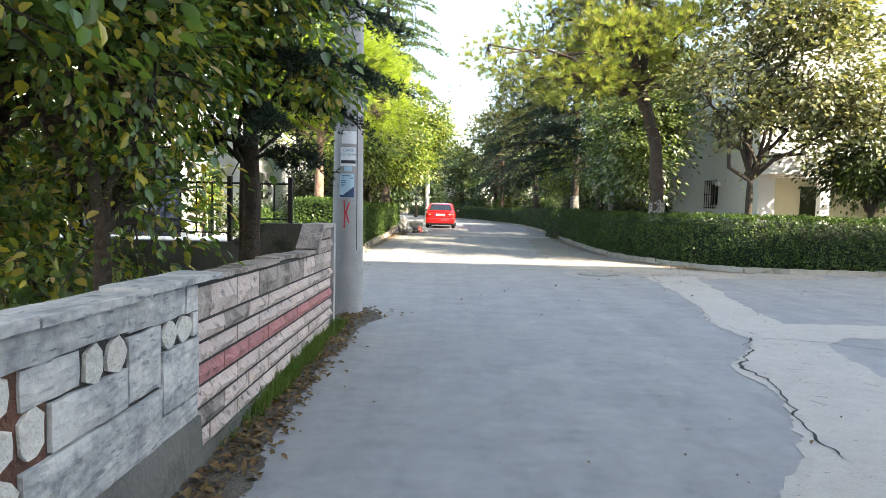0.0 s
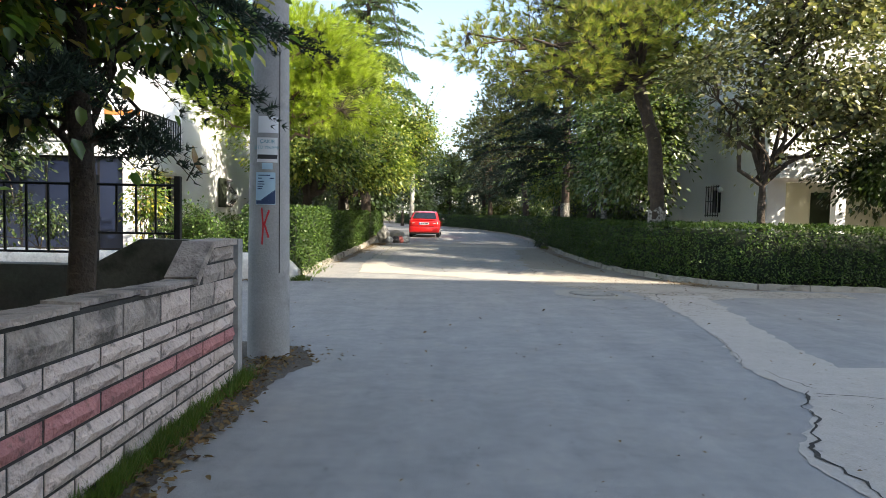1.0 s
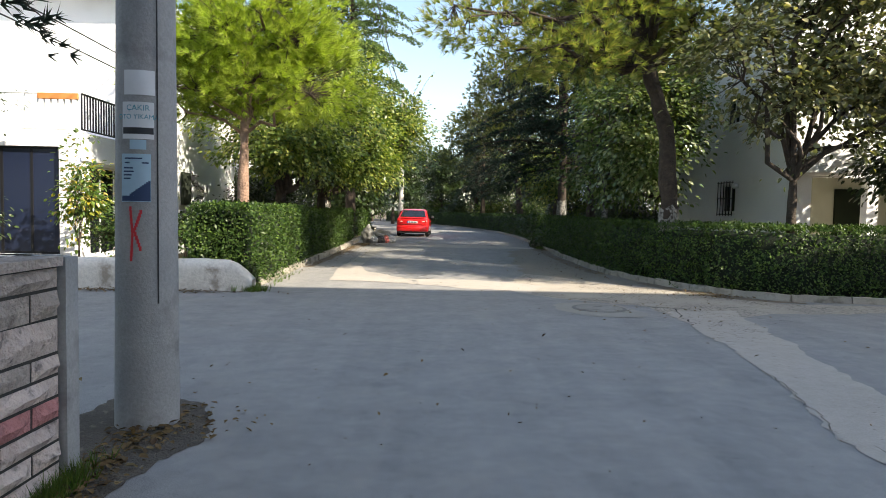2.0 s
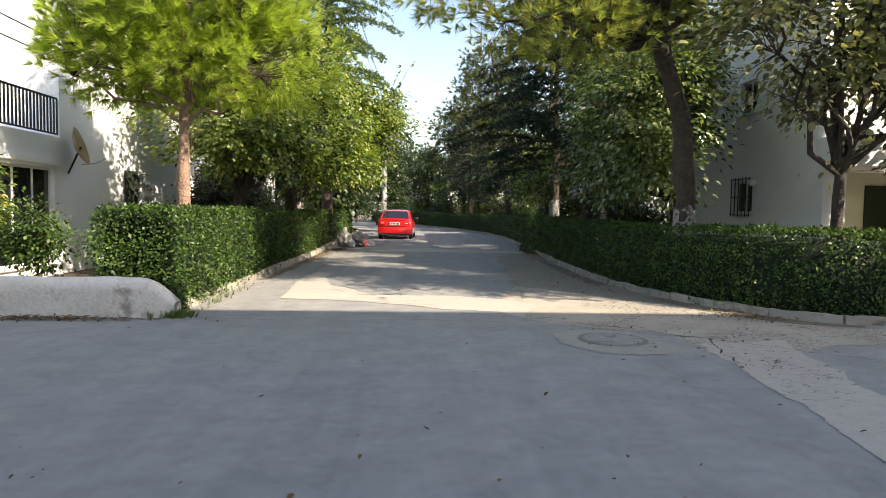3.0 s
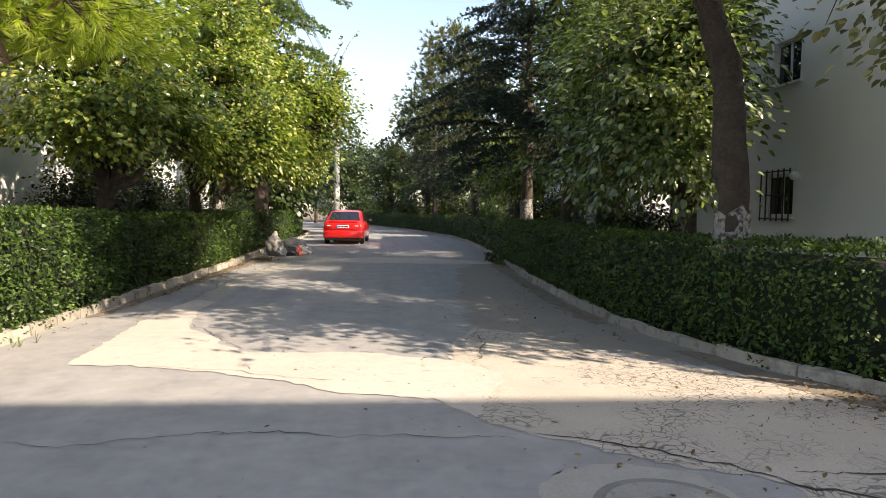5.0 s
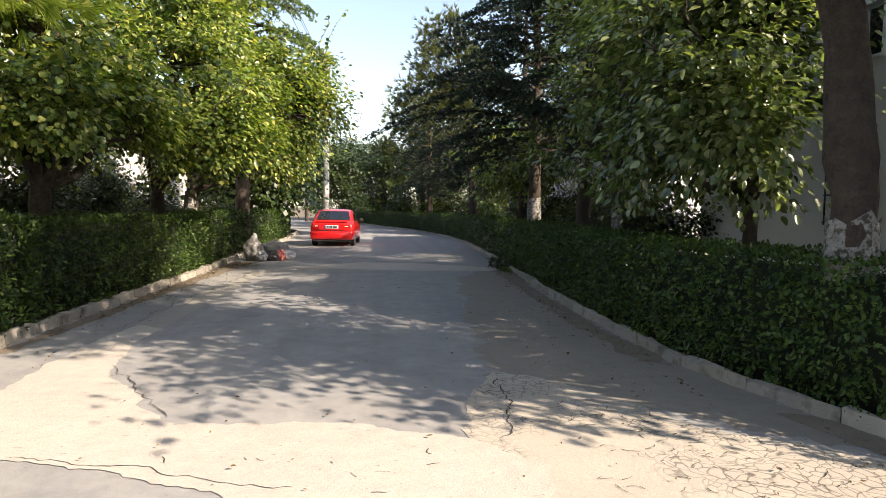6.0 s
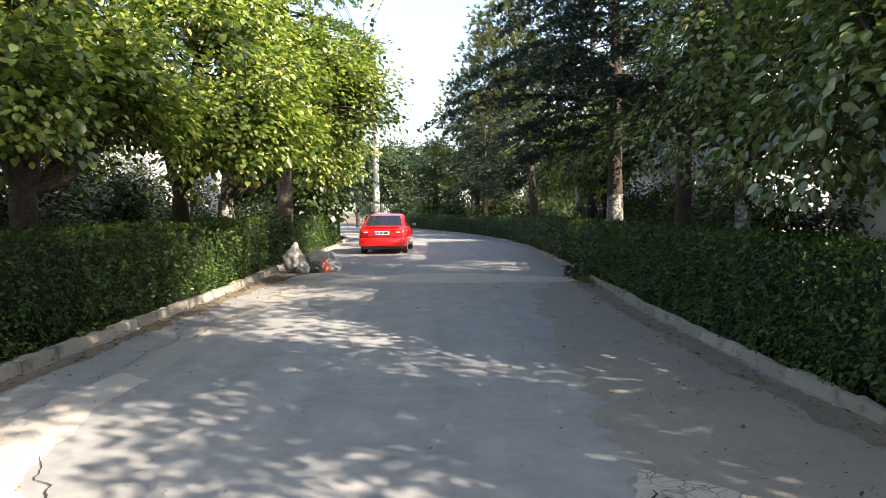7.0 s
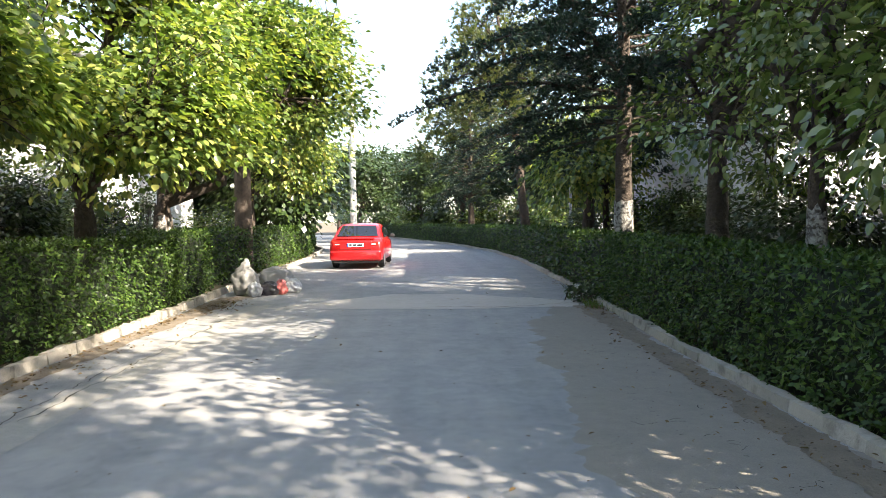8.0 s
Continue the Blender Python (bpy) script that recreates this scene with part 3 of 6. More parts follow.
def cedar_tree(name, base, height, radius, z0, mat, label, seed, r=0.17, lime=0.0, branches=70, fine=1.0, dense=1.0, width=0.012, needle=0.085):
    """A cedar: straight trunk, tiers of level boughs with hanging tips, short needles."""
    rng = np.random.default_rng(seed)
    t = thing(name, label, "tree", at=(base[0], base[1], 0))
    z = np.linspace(-0.1, height, 10)
    tr = np.c_[rng.normal(size=10) * 0.02, rng.normal(size=10) * 0.02, z, np.maximum(r * (1.15 - 1.1 * z / height), 0.012)]
    paths, small, cen, dirs = [tr], [], [], []
    for i in range(branches):
        u = (i + rng.random()) / branches
        zb = z0 + (height - z0) * u
        L = radius * (1 - u) ** 0.75 * (0.5 + 0.6 * rng.random()) + 0.25
        az = i * 2.39996 + rng.normal() * 0.4
        bend = rng.normal() * 0.25
        s = np.linspace(0, 1, 7)
        ang = az + bend * s
        b = np.c_[s * L * np.cos(ang), s * L * np.sin(ang), zb + (0.10 + 0.08 * rng.normal()) * L * np.sin(s * 2.0) - 0.24 * L * s ** 2.4]
        paths.append(np.c_[b, min(0.035, 0.2 * r) * (1 - 0.85 * s) * (0.4 + L / radius)])
        d = np.array([math.cos(az + bend * 0.6), math.sin(az + bend * 0.6), 0])
        side = np.array([-d[1], d[0], 0])
        for k in range(int((6 + L * 7.0) * dense)):
            q = 0.12 + 0.88 * rng.random()
            st = np.array([np.interp(q, s, b[:, j]) for j in range(3)])
            l2 = (0.16 + 0.17 * L * (1.2 - q)) * (0.4 + 0.9 * rng.random())
            dd = side * rng.normal() * 0.8 + d * (0.55 + 0.5 * rng.random()) + np.array([0, 0, rng.normal() * 0.18])
            dd /= np.linalg.norm(dd)
            w = np.linspace(0, 1, 3)
            sag = 0.3 + 0.5 * rng.random()
            sp = st + np.outer(w * l2, dd)
            sp[:, 2] -= sag * l2 * w ** 2
            small.append(np.c_[sp, 0.008 * (1 - 0.8 * w)])
            m = max(5, int(l2 * 30 * fine))
            ww = rng.random(m)
            p = st + np.outer(ww * l2, dd)
            p[:, 2] -= sag * l2 * ww ** 2
            cen.append(p + rng.normal(size=(m, 3)) * needle * 0.4)
            dirs.append(np.tile(dd, (m, 1)) * 0.5 + np.array([0, 0, 0.15]))
    v, f = tubes(paths, 7)
    smooth_all(array_mesh("trunk", v, f, M_BARK, t, "dark straight trunk and boughs"))
    v, f = tubes(small[::2], 3)
    array_mesh("branchwork", v, f, M_BARK, t, "fine branches", "stuff")
    if lime:
        zz = np.linspace(0, lime, 4)
        v, f = tubes([np.c_[zz * 0, zz * 0, zz, r * (1.15 - 1.1 * zz / height) * 1.04 + 0.006]], 12)
        for q in range(len(v)):
            top = (v[q][2] / lime) ** 3
            v[q][2] += top * 0.12 * noise.noise(Vector((math.atan2(v[q][1], v[q][0]) * 2.5, seed * 0.7, 0.0)))
        smooth_all(array_mesh("limewash_coat", v, f, M_LIME, t, "flaking white limewash on the trunk"))
    v, f = needle_arrays(rng, np.concatenate(cen), np.concatenate(dirs), needle, 5, width * 1.22, 0.9)
    array_mesh("needles", v, f, mat, t, "", "stuff")
    return t


def resample(path, step):
    p = np.asarray(path, float)
    d = np.r_[0, np.cumsum(np.linalg.norm(np.diff(p[:, :2], axis=0), axis=1))]
    s = np.arange(0, d[-1], step)
    s = np.r_[s, d[-1]]
    return np.c_[[np.interp(s, d, p[:, j]) for j in range(p.shape[1])]].T, s


def hedge(name, path, wide, high, label, seed, leaf=0.045, density=1350.0, z0=0.0, group="clipped hedges", road_side=1):
    """A clipped hedge: an uneven core coloured near-black as inner shade, and a coat of small leaves."""
    rng = np.random.default_rng(seed)
    t = thing(name, label, "hedge", group)
    p, s = resample(path, 0.25)
    tan = np.gradient(p, axis=0)
    tan /= np.linalg.norm(tan, axis=1)[:, None]
    nor = np.c_[-tan[:, 1], tan[:, 0]]
    prof = np.array([(-0.46, 0.02), (-0.5, 0.3), (-0.5, 0.7), (-0.47, 0.93), (-0.36, 1.0), (0.0, 1.01), (0.36, 1.0), (0.47, 0.93), (0.5, 0.7), (0.5, 0.3), (0.46, 0.02)])
    k = len(prof)

    def point(i, off, zz, grow, along=0.0):
        wob = np.array([noise.noise(Vector((a * 0.9 + seed, o * 2.0, b * 1.6))) for a, o, b in zip(s[i], off, zz)])
        wob2 = np.array([noise.noise(Vector((a * 0.35 + seed * 3, 4.0, 0.0))) for a in s[i]])
        puff = np.array([noise.noise(Vector((a * 4.2 + seed, o * 3.0, b * 5.0))) for a, o, b in zip(s[i] + along, off, zz)])
        w = off * (wide + grow + 0.10 * wob + 0.13 * puff * (grow == 0)) + 0.03 * wob2
        return np.c_[p[i] + nor[i] * w[:, None], z0 + zz * (high + grow / 2 + 0.05 * wob2 + 0.035 * wob + 0.04 * puff * (grow == 0))]

    ii, jj = np.meshgrid(np.arange(len(p)), np.arange(k), indexing="ij")
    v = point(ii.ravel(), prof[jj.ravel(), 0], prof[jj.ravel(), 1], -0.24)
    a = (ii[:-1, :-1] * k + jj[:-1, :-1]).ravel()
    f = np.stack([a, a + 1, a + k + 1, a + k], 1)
    core = array_mesh("core", v, f, M_SHADE_AND_PAINT, t, "core coloured near-black for the shade between leaves")
    bm = bmesh.new()
    bm.from_mesh(core.data)
    bmesh.ops.holes_fill(bm, edges=bm.edges[:], sides=0)
    bm.to_mesh(core.data)
    bm.free()
    area = s[-1] * (2 * high + wide)
    n = int(area * density)
    q = rng.random(n) * (2 * high + wide)
    behind = (q < high) if road_side > 0 else (q >= high + wide)
    q = q[~behind | (rng.random(n) < 0.3)]
    n = len(q)
    i = rng.integers(0, len(p), n)
    left, right = q < high, q >= high + wide
    off = np.where(left, -0.5, np.where(right, 0.5, (q - high) / wide - 0.5))
    zz = np.where(left, q / high, np.where(right, (q - high - wide) / high, 1.0))
    cap = rng.random(n) < min(0.5, 2 * wide / (s[-1] + 2 * wide))
    end = np.where(rng.random(n) < 0.5, 0, len(p) - 1)
    i = np.where(cap, end, i)
    off = np.where(cap, rng.random(n) - 0.5, off)
    zz = np.where(cap, rng.random(n), zz)
    off = off * np.where(zz > 0.9, 0.97, 1.0)
    slide = (rng.random(n) - 0.5) * 0.42
    slide = np.where(cap, 0.0, slide)
    pos = point(i, off, zz, 0.0, slide)
    slide = np.where(cap, np.where(end == 0, -1, 1) * 0.03 * rng.random(n), slide)
    pos[:, :2] += tan[i] * slide[:, None]
    out = np.zeros((n, 3))
    out[:, :2] = nor[i] * np.where(np.abs(off) > 0.48, np.sign(off), 0)[:, None]
    out[:, 2] = (zz > 0.97) * 1.0
    out[cap, :2] = tan[i[cap]] * np.where(end[cap] == 0, -1, 1)[:, None]
    pos += out * (rng.normal(size=n) * 0.022)[:, None]
    ahead = unit(rng, n) * 0.8 + out * 0.35 + np.array([0, 0, -0.25])
    up = out + unit(rng, n) * 0.6 + np.array([0, 0, 0.55])
    v, f = leaf_arrays(rng, pos, ahead, up, leaf * (0.6 + 0.8 * rng.random(n)), 0.55, False)
    array_mesh("leaves", v, f, M_HEDGE, t, "", "stuff")
    return t

# ---- large structure: ground, road, kerbs ----


def flat_poly(name, outline, z, mat, parent=None, label="", thick=0.0):
    bm = bmesh.new()
    vs = [bm.verts.new((x, y, z)) for x, y in outline]
    face = bm.faces.new(vs)
    if face.normal.z < 0:
        face.normal_flip()
    bmesh.ops.triangulate(bm, faces=bm.faces[:])
    if thick:
        r = bmesh.ops.extrude_face_region(bm, geom=bm.faces[:])
        bmesh.ops.translate(bm, verts=[g for g in r["geom"] if isinstance(g, bmesh.types.BMVert)], vec=(0, 0, thick))
        bmesh.ops.recalc_face_normals(bm, faces=bm.faces[:])
    return part(name, bm, mat, parent, label)


def ragged(outline, seed, amount=0.06, step=0.05):
    """The outline with broken, wandering edges."""
    rng = random.Random(seed)
    out = []
    for (x0, y0), (x1, y1) in zip(outline, outline[1:] + outline[:1]):
        n = max(1, int(math.hypot(x1 - x0, y1 - y0) / step))
        for i in range(n):
            u = i / n
            q = Vector((x0 + (x1 - x0) * u, y0 + (y1 - y0) * u, seed))
            a = amount * (noise.noise(q * 1.7) * 1.6 + noise.noise(q * 6.0) * 0.9 + noise.noise(q * 17.0) * 0.6 + rng.uniform(-0.2, 0.2))
            L = math.hypot(x1 - x0, y1 - y0) + 1e-6
            out.append((x0 + (x1 - x0) * u - (y1 - y0) / L * a, y0 + (y1 - y0) * u + (x1 - x0) / L * a))
    return out


tagged(flat_poly("ground", [(-400, -400), (400, -400), (400, 900), (-400, 900)], -0.012, M_SOIL), "dry brown earth with sparse weeds", "ground", kind="structure")

KERB_L = [(-1.42, 15.35), (-1.42, 20.0), (-1.40, 23.0), (-1.38, 27.0), (-1.45, 30.6), (-1.55, 36.0), (-1.6, 44.0), (-2.2, 52.0), (-4.5, 61.0), (-9.0, 70.0)]
KERB_R = [(13.5, 14.62), (10.1, 14.75), (8.2, 14.85), (7.2, 15.0), (6.6, 15.5), (6.15, 16.4), (5.75, 17.5), (5.45, 19.0), (5.42, 22.0), (5.55, 25.5), (5.78, 29.0), (6.02, 33.0), (6.3, 41.5), (6.1, 48.0), (4.9, 57.0), (1.2, 72.0), (-4.0, 84.0)]
road_outline = [(-0.42, -30.0), (-0.42, 8.0), (-30.0, 7.6), (-30.0, 14.9), (-1.42, 15.25)] + KERB_L[1:] + [(-30, 100), (-14, 100)] + KERB_R[::-1] + [(40.0, 13.6), (40.0, 5.8), (6.0, 5.8), (6.0, -30.0)]
road = tagged(flat_poly("road", road_outline, 0.0, M_ASPHALT), "worn grey asphalt road, patched and cracked", "road", kind="structure")

# concrete strip, patches and crazed areas, laid a few millimetres proud
flat_poly("concrete_patch", ragged([(4.7, 13.6), (5.75, 13.85), (5.0, 10.3), (4.75, 8.55), (9.0, 8.75), (14, 9.0), (14, 7.9), (7.5, 8.0), (5.0, 7.7), (4.55, 7.45), (4.3, 6.2), (5.6, 4.2), (5.4, 1.5), (2.3, 1.2), (2.3, 3.9), (2.85, 4.7), (3.2, 5.6), (3.2, 6.4), (3.95, 7.6), (3.9, 8.5), (4.35, 10.3)], 3, 0.05), 0.005, M_CONC, road, "pale cracked concrete strip")
flat_poly("concrete_patch", ragged([(-0.40, 16.95), (-0.55, 18.3), (-0.62, 20.3), (-0.5, 21.3), (-0.12, 21.0), (-0.15, 20.4), (0.1, 18.9), (0.55, 18.2), (0.68, 17.85), (1.05, 17.45), (1.9, 17.5), (2.4, 17.4), (3.1, 17.05), (3.5, 16.6), (3.1, 15.35), (2.8, 15.75), (2.05, 16.0), (1.6, 16.35), (1.0, 16.62), (0.55, 16.8), (0.2, 16.9)], 5, 0.045), 0.006, M_CONC, road, "pale worn concrete patch")
flat_poly("crazed_patch", ragged([(3.05, 16.9), (3.15, 17.6), (3.3, 18.4), (3.55, 18.9), (4.0, 18.6), (4.7, 17.3), (5.5, 16.6), (6.0, 15.8), (6.9, 14.7), (8.5, 14.55), (8.4, 13.9), (6.3, 13.6), (4.7, 12.9), (4.6, 14.1), (3.4, 14.9), (2.9, 15.6)], 7, 0.06), 0.004, M_CRAZED, road, "tan asphalt crazed with a net of cracks")
flat_poly("concrete_patch", ragged([(3.22, 14.1), (3.2, 13.6), (3.5, 13.12), (3.88, 13.08), (4.26, 13.16), (4.36, 13.45), (4.3, 13.85), (4.15, 14.25), (3.8, 14.45), (3.42, 14.36)], 9, 0.03), 0.0065, M_GUTTER, road, "concrete surround of the manhole")
flat_poly("dusty_margin", ragged([(3.5, 18.5), (3.6, 20.5), (3.85, 23.5), (4.2, 27.0), (4.9, 28.8), (5.72, 28.9), (5.52, 25.5), (5.40, 22.0), (5.43, 19.0), (5.7, 17.5), (6.0, 16.7), (5.4, 16.9)], 17, 0.12), 0.002, M_DUST, road, "dusty tan margin beside the kerb")
flat_poly("concrete_patch", ragged([(-0.1, 29.2), (2.0, 31.1), (3.6, 31.0), (5.5, 29.7), (5.4, 28.9), (3.4, 28.8), (1.5, 29.0)], 11, 0.08), 0.005, M_CONC, road, "pale repair across the road")
flat_poly("gutter_strip", ragged([(-0.55, 19.5), (-0.52, 24.0), (-0.45, 29.5), (-0.05, 29.8), (-0.12, 25.0), (-0.18, 20.0)], 13, 0.015), 0.0045, M_GUTTER, road, "concrete gutter strip beside the kerb")


flat_poly("dirt_strip", ragged([(-0.335, 2.0), (-0.335, 8.0), (-0.75, 8.2), (-0.75, 9.3), (-0.15, 9.1), (0.04, 8.75), (0.10, 8.35), (-0.05, 7.8), (-0.12, 6.0), (-0.10, 4.4), (-0.08, 3.2), (-0.08, 2.0)], 19, 0.045), 0.003, M_DIRT, road, "dark earth and leaf crumbs along the wall foot")

flat_poly("earth_margin", ragged([(7.4, 14.84), (6.95, 15.08), (6.52, 15.6), (6.08, 16.45), (5.75, 17.4), (5.5, 17.5), (5.7, 16.4), (6.05, 15.55), (6.55, 14.95), (7.3, 14.7)], 29, 0.03), 0.0058, M_EARTH, road, "brown earth drifted against the kerb")


flat_poly("earth_margin", ragged([(-1.36, 19.5), (-1.34, 24.0), (-1.36, 31.0), (-0.75, 31.2), (-0.85, 29.6), (-1.0, 27.0), (-1.12, 23.0), (-1.2, 19.8)], 31, 0.05), 0.0056, M_EARTH, road, "brown earth and leaf crumbs along the kerb")
flat_poly("earth_margin", ragged([(5.40, 19.0), (5.36, 22.0), (5.48, 25.5), (5.72, 29.0), (5.3, 29.0), (5.2, 25.5), (5.05, 22.0), (5.1, 19.2)], 37, 0.06), 0.0062, M_EARTH, road, "brown earth along the kerb")


def crack(points, wide, seed):
    rng = random.Random(seed)
    pts, _ = resample(points, 0.045)
    a, b = [], []
    tan = np.gradient(pts, axis=0)
    tan /= np.linalg.norm(tan, axis=1)[:, None]
    for i, (p, t) in enumerate(zip(pts, tan)):
        at3 = Vector((p[0], p[1], seed * 1.3))
        j = 0.09 * noise.noise(at3 * 2.3) + 0.05 * noise.noise(at3 * 7.0) + rng.uniform(-0.012, 0.012)
        w = 0.5 * wide * (0.25 + 0.75 * abs(noise.noise(at3 * 3.7)) * 2.0) * min(1, i / 3, (len(pts) - 1 - i) / 3) + 0.002
        n = np.array([-t[1], t[0]])
        a.append((*(p + n * (j + w / 2)), 0.0085))
        b.append((*(p + n * (j - w / 2)), 0.0085))
    k = len(a)
    mesh_ob("crack", a + b, [(i, i + 1, k + i + 1, k + i) for i in range(k - 1)], M_CRACK, road)


CRACKS = [
    ([(4.0, 7.75), (3.3, 6.4), (3.2, 5.6), (2.95, 4.7), (2.9, 4.4)], 0.05), ([(3.1, 4.2), (2.6, 3.6), (2.5, 3.0)], 0.04), ([(4.0, 7.7), (4.6, 7.55), (5.4, 6.6), (6.0, 6.0)], 0.03),
    ([(4.0, 8.4), (4.1, 7.8)], 0.025), ([(4.3, 10.3), (3.95, 8.6)], 0.02), ([(-1.3, 15.15), (0.4, 14.85), (1.3, 15.05), (2.4, 15.0), (3.3, 14.9)], 0.022),
    ([(3.4, 14.95), (4.1, 14.65), (4.7, 14.1), (5.0, 13.9), (4.75, 13.2), (4.7, 12.6)], 0.05), ([(5.1, 13.9), (5.6, 13.3), (6.2, 12.8)], 0.03), ([(4.75, 14.3), (5.9, 14.2), (6.9, 14.0)], 0.03),
    ([(2.1, 31.2), (2.6, 31.35), (3.3, 31.1)], 0.05), ([(2.9, 29.15), (3.9, 28.95), (5.2, 29.3), (5.7, 29.4)], 0.05), ([(0.3, 35.4), (2.0, 35.2), (4.2, 34.9)], 0.04), ([(3.3, 17.0), (3.5, 17.8), (3.5, 18.6)], 0.03),
    ([(-0.46, 22.8), (-0.43, 25.8), (-0.41, 28.4)], 0.03), ([(-0.62, 21.0), (-0.6, 25.0)], 0.02), ([(0.3, 16.9), (1.2, 16.6), (2.0, 16.3)], 0.014), ([(0.0, 19.2), (0.5, 18.35), (1.0, 17.6)], 0.025),
]
for q, (line, w) in enumerate(CRACKS):
    crack(line, w, q)


def short_cracks(spots, seed):
    """Chipped ticks and short broken cracks, scattered over the worn patches."""
    rng = random.Random(seed)
    verts, faces = [], []
    for (x0, y0), (x1, y1), half, count in spots:
        for _ in range(count):
            u = rng.random()
            x, y = x0 + (x1 - x0) * u + rng.uniform(-half, half), y0 + (y1 - y0) * u + rng.uniform(-half, half)
            ang, k = rng.choice([0.2, 0.5, 1.9, 2.3]) + rng.uniform(-0.5, 0.5), len(verts)
            steps = rng.randint(1, 3)
            for i in range(steps + 1):
                w = 0.001 + 0.0035 * rng.random()
                verts += [(x - math.sin(ang) * w, y + math.cos(ang) * w, 0.0095), (x + math.sin(ang) * w, y - math.cos(ang) * w, 0.0095)]
                x, y = x + math.cos(ang) * 0.04, y + math.sin(ang) * 0.04
                ang += rng.uniform(-0.9, 0.9)
            faces += [(k + 2 * i, k + 2 * i + 1, k + 2 * i + 3, k + 2 * i + 2) for i in range(steps)]
    ob = mesh_ob("short_cracks", verts, faces, M_CRACK, road)
    tagged(ob, kind="stuff")


short_cracks([((5.2, 13.4), (4.85, 11.4), 0.33, 110), ((4.0, 16.6), (6.4, 14.3), 0.5, 110), ((3.6, 18.2), (4.5, 16.8), 0.35, 90), ((4.3, 18.5), (4.9, 26.0), 0.4, 70), ((0.2, 17.2), (3.0, 16.4), 0.3, 9), ((4.4, 7.6), (3.6, 5.4), 0.35, 25), ((3.4, 13.6), (4.25, 13.5), 0.3, 14)], 8)


def kerb(name, path, label, step, w, h, seed, skip=()):
    """A row of kerb stones, each a worn block."""
    rng = random.Random(seed)
    k = thing(name, label, "kerb", kind="structure")
    p, s = resample(path, step)
    meshes = []
    for m in range(5):
        bm = box_bm(-step / 2 + 0.004, step / 2 - 0.004, -w / 2, w / 2, -0.08, h, 0.0)
        bmesh.ops.subdivide_edges(bm, edges=[e for e in bm.edges if abs(e.verts[0].co.x - e.verts[1].co.x) > step / 2], cuts=3)
        for v in bm.verts:
            v.co.y += rng.uniform(-0.014, 0.014)
            if v.co.z > 0:
                v.co.z += rng.uniform(-0.022, 0.010)
                v.co.y *= 0.68
        me = bpy.data.meshes.new("kerb_stone")
        bm.to_mesh(me)
        bm.free()
        me.materials.append(M_KERB)
        meshes.append(me)
    for i in range(len(p) - 1):
        if i in skip:
            continue
        a, b = p[i], p[i + 1]
        ob = new("kerb_stone", meshes[rng.randrange(5)])
        ob.parent = k
        L = math.hypot(*(b - a))
        ob.location = ((a[0] + b[0]) / 2 + rng.uniform(-0.012, 0.012), (a[1] + b[1]) / 2, rng.uniform(-0.02, 0.0))
        ob.rotation_euler = (rng.uniform(-0.04, 0.04), rng.uniform(-0.012, 0.012), math.atan2(b[1] - a[1], b[0] - a[0]) + rng.uniform(-0.02, 0.02))
        ob.scale = (L / step, 1, 1)
    return k


kerb("kerb_left", [(x - 0.08, y) for x, y in KERB_L], "low worn concrete kerb stones beside the hedge", 0.6, 0.15, 0.13, 1)
kerb("kerb_right", [(x + 0.06, y + (0.06 if x > 6.7 else 0)) for x, y in KERB_R], "low worn concrete kerb stones beside the hedge", 0.9, 0.13, 0.12, 2)

# ---- houses ----


def holed_wall(name, axis, at, thick, u0, u1, z0, z1, holes, mat, parent):
    """A wall in the plane axis = at (its outer face), with rectangular openings through it."""
    us = sorted({u0, u1, *[h[0] for h in holes], *[h[1] for h in holes]})
    zs = sorted({z0, z1, *[h[2] for h in holes], *[h[3] for h in holes]})
    bm = bmesh.new()
    lo, hi = min(at, at + thick), max(at, at + thick)
    for a, b in zip(us, us[1:]):
        for c, d in zip(zs, zs[1:]):
            if any(h[0] <= a and b <= h[1] and h[2] <= c and d <= h[3] for h in holes):
                continue
            ctr, size = ((lo + hi) / 2, (a + b) / 2, (c + d) / 2), (hi - lo, b - a, d - c)
            if axis == "y":
                ctr, size = (ctr[1], ctr[0], ctr[2]), (size[1], size[0], size[2])
            bmesh.ops.create_cube(bm, size=1.0, matrix=Matrix.Translation(ctr) @ Matrix.Diagonal((*size, 1)))
    bmesh.ops.remove_doubles(bm, verts=bm.verts[:], dist=0.0005)
    return part(name, bm, mat, parent)


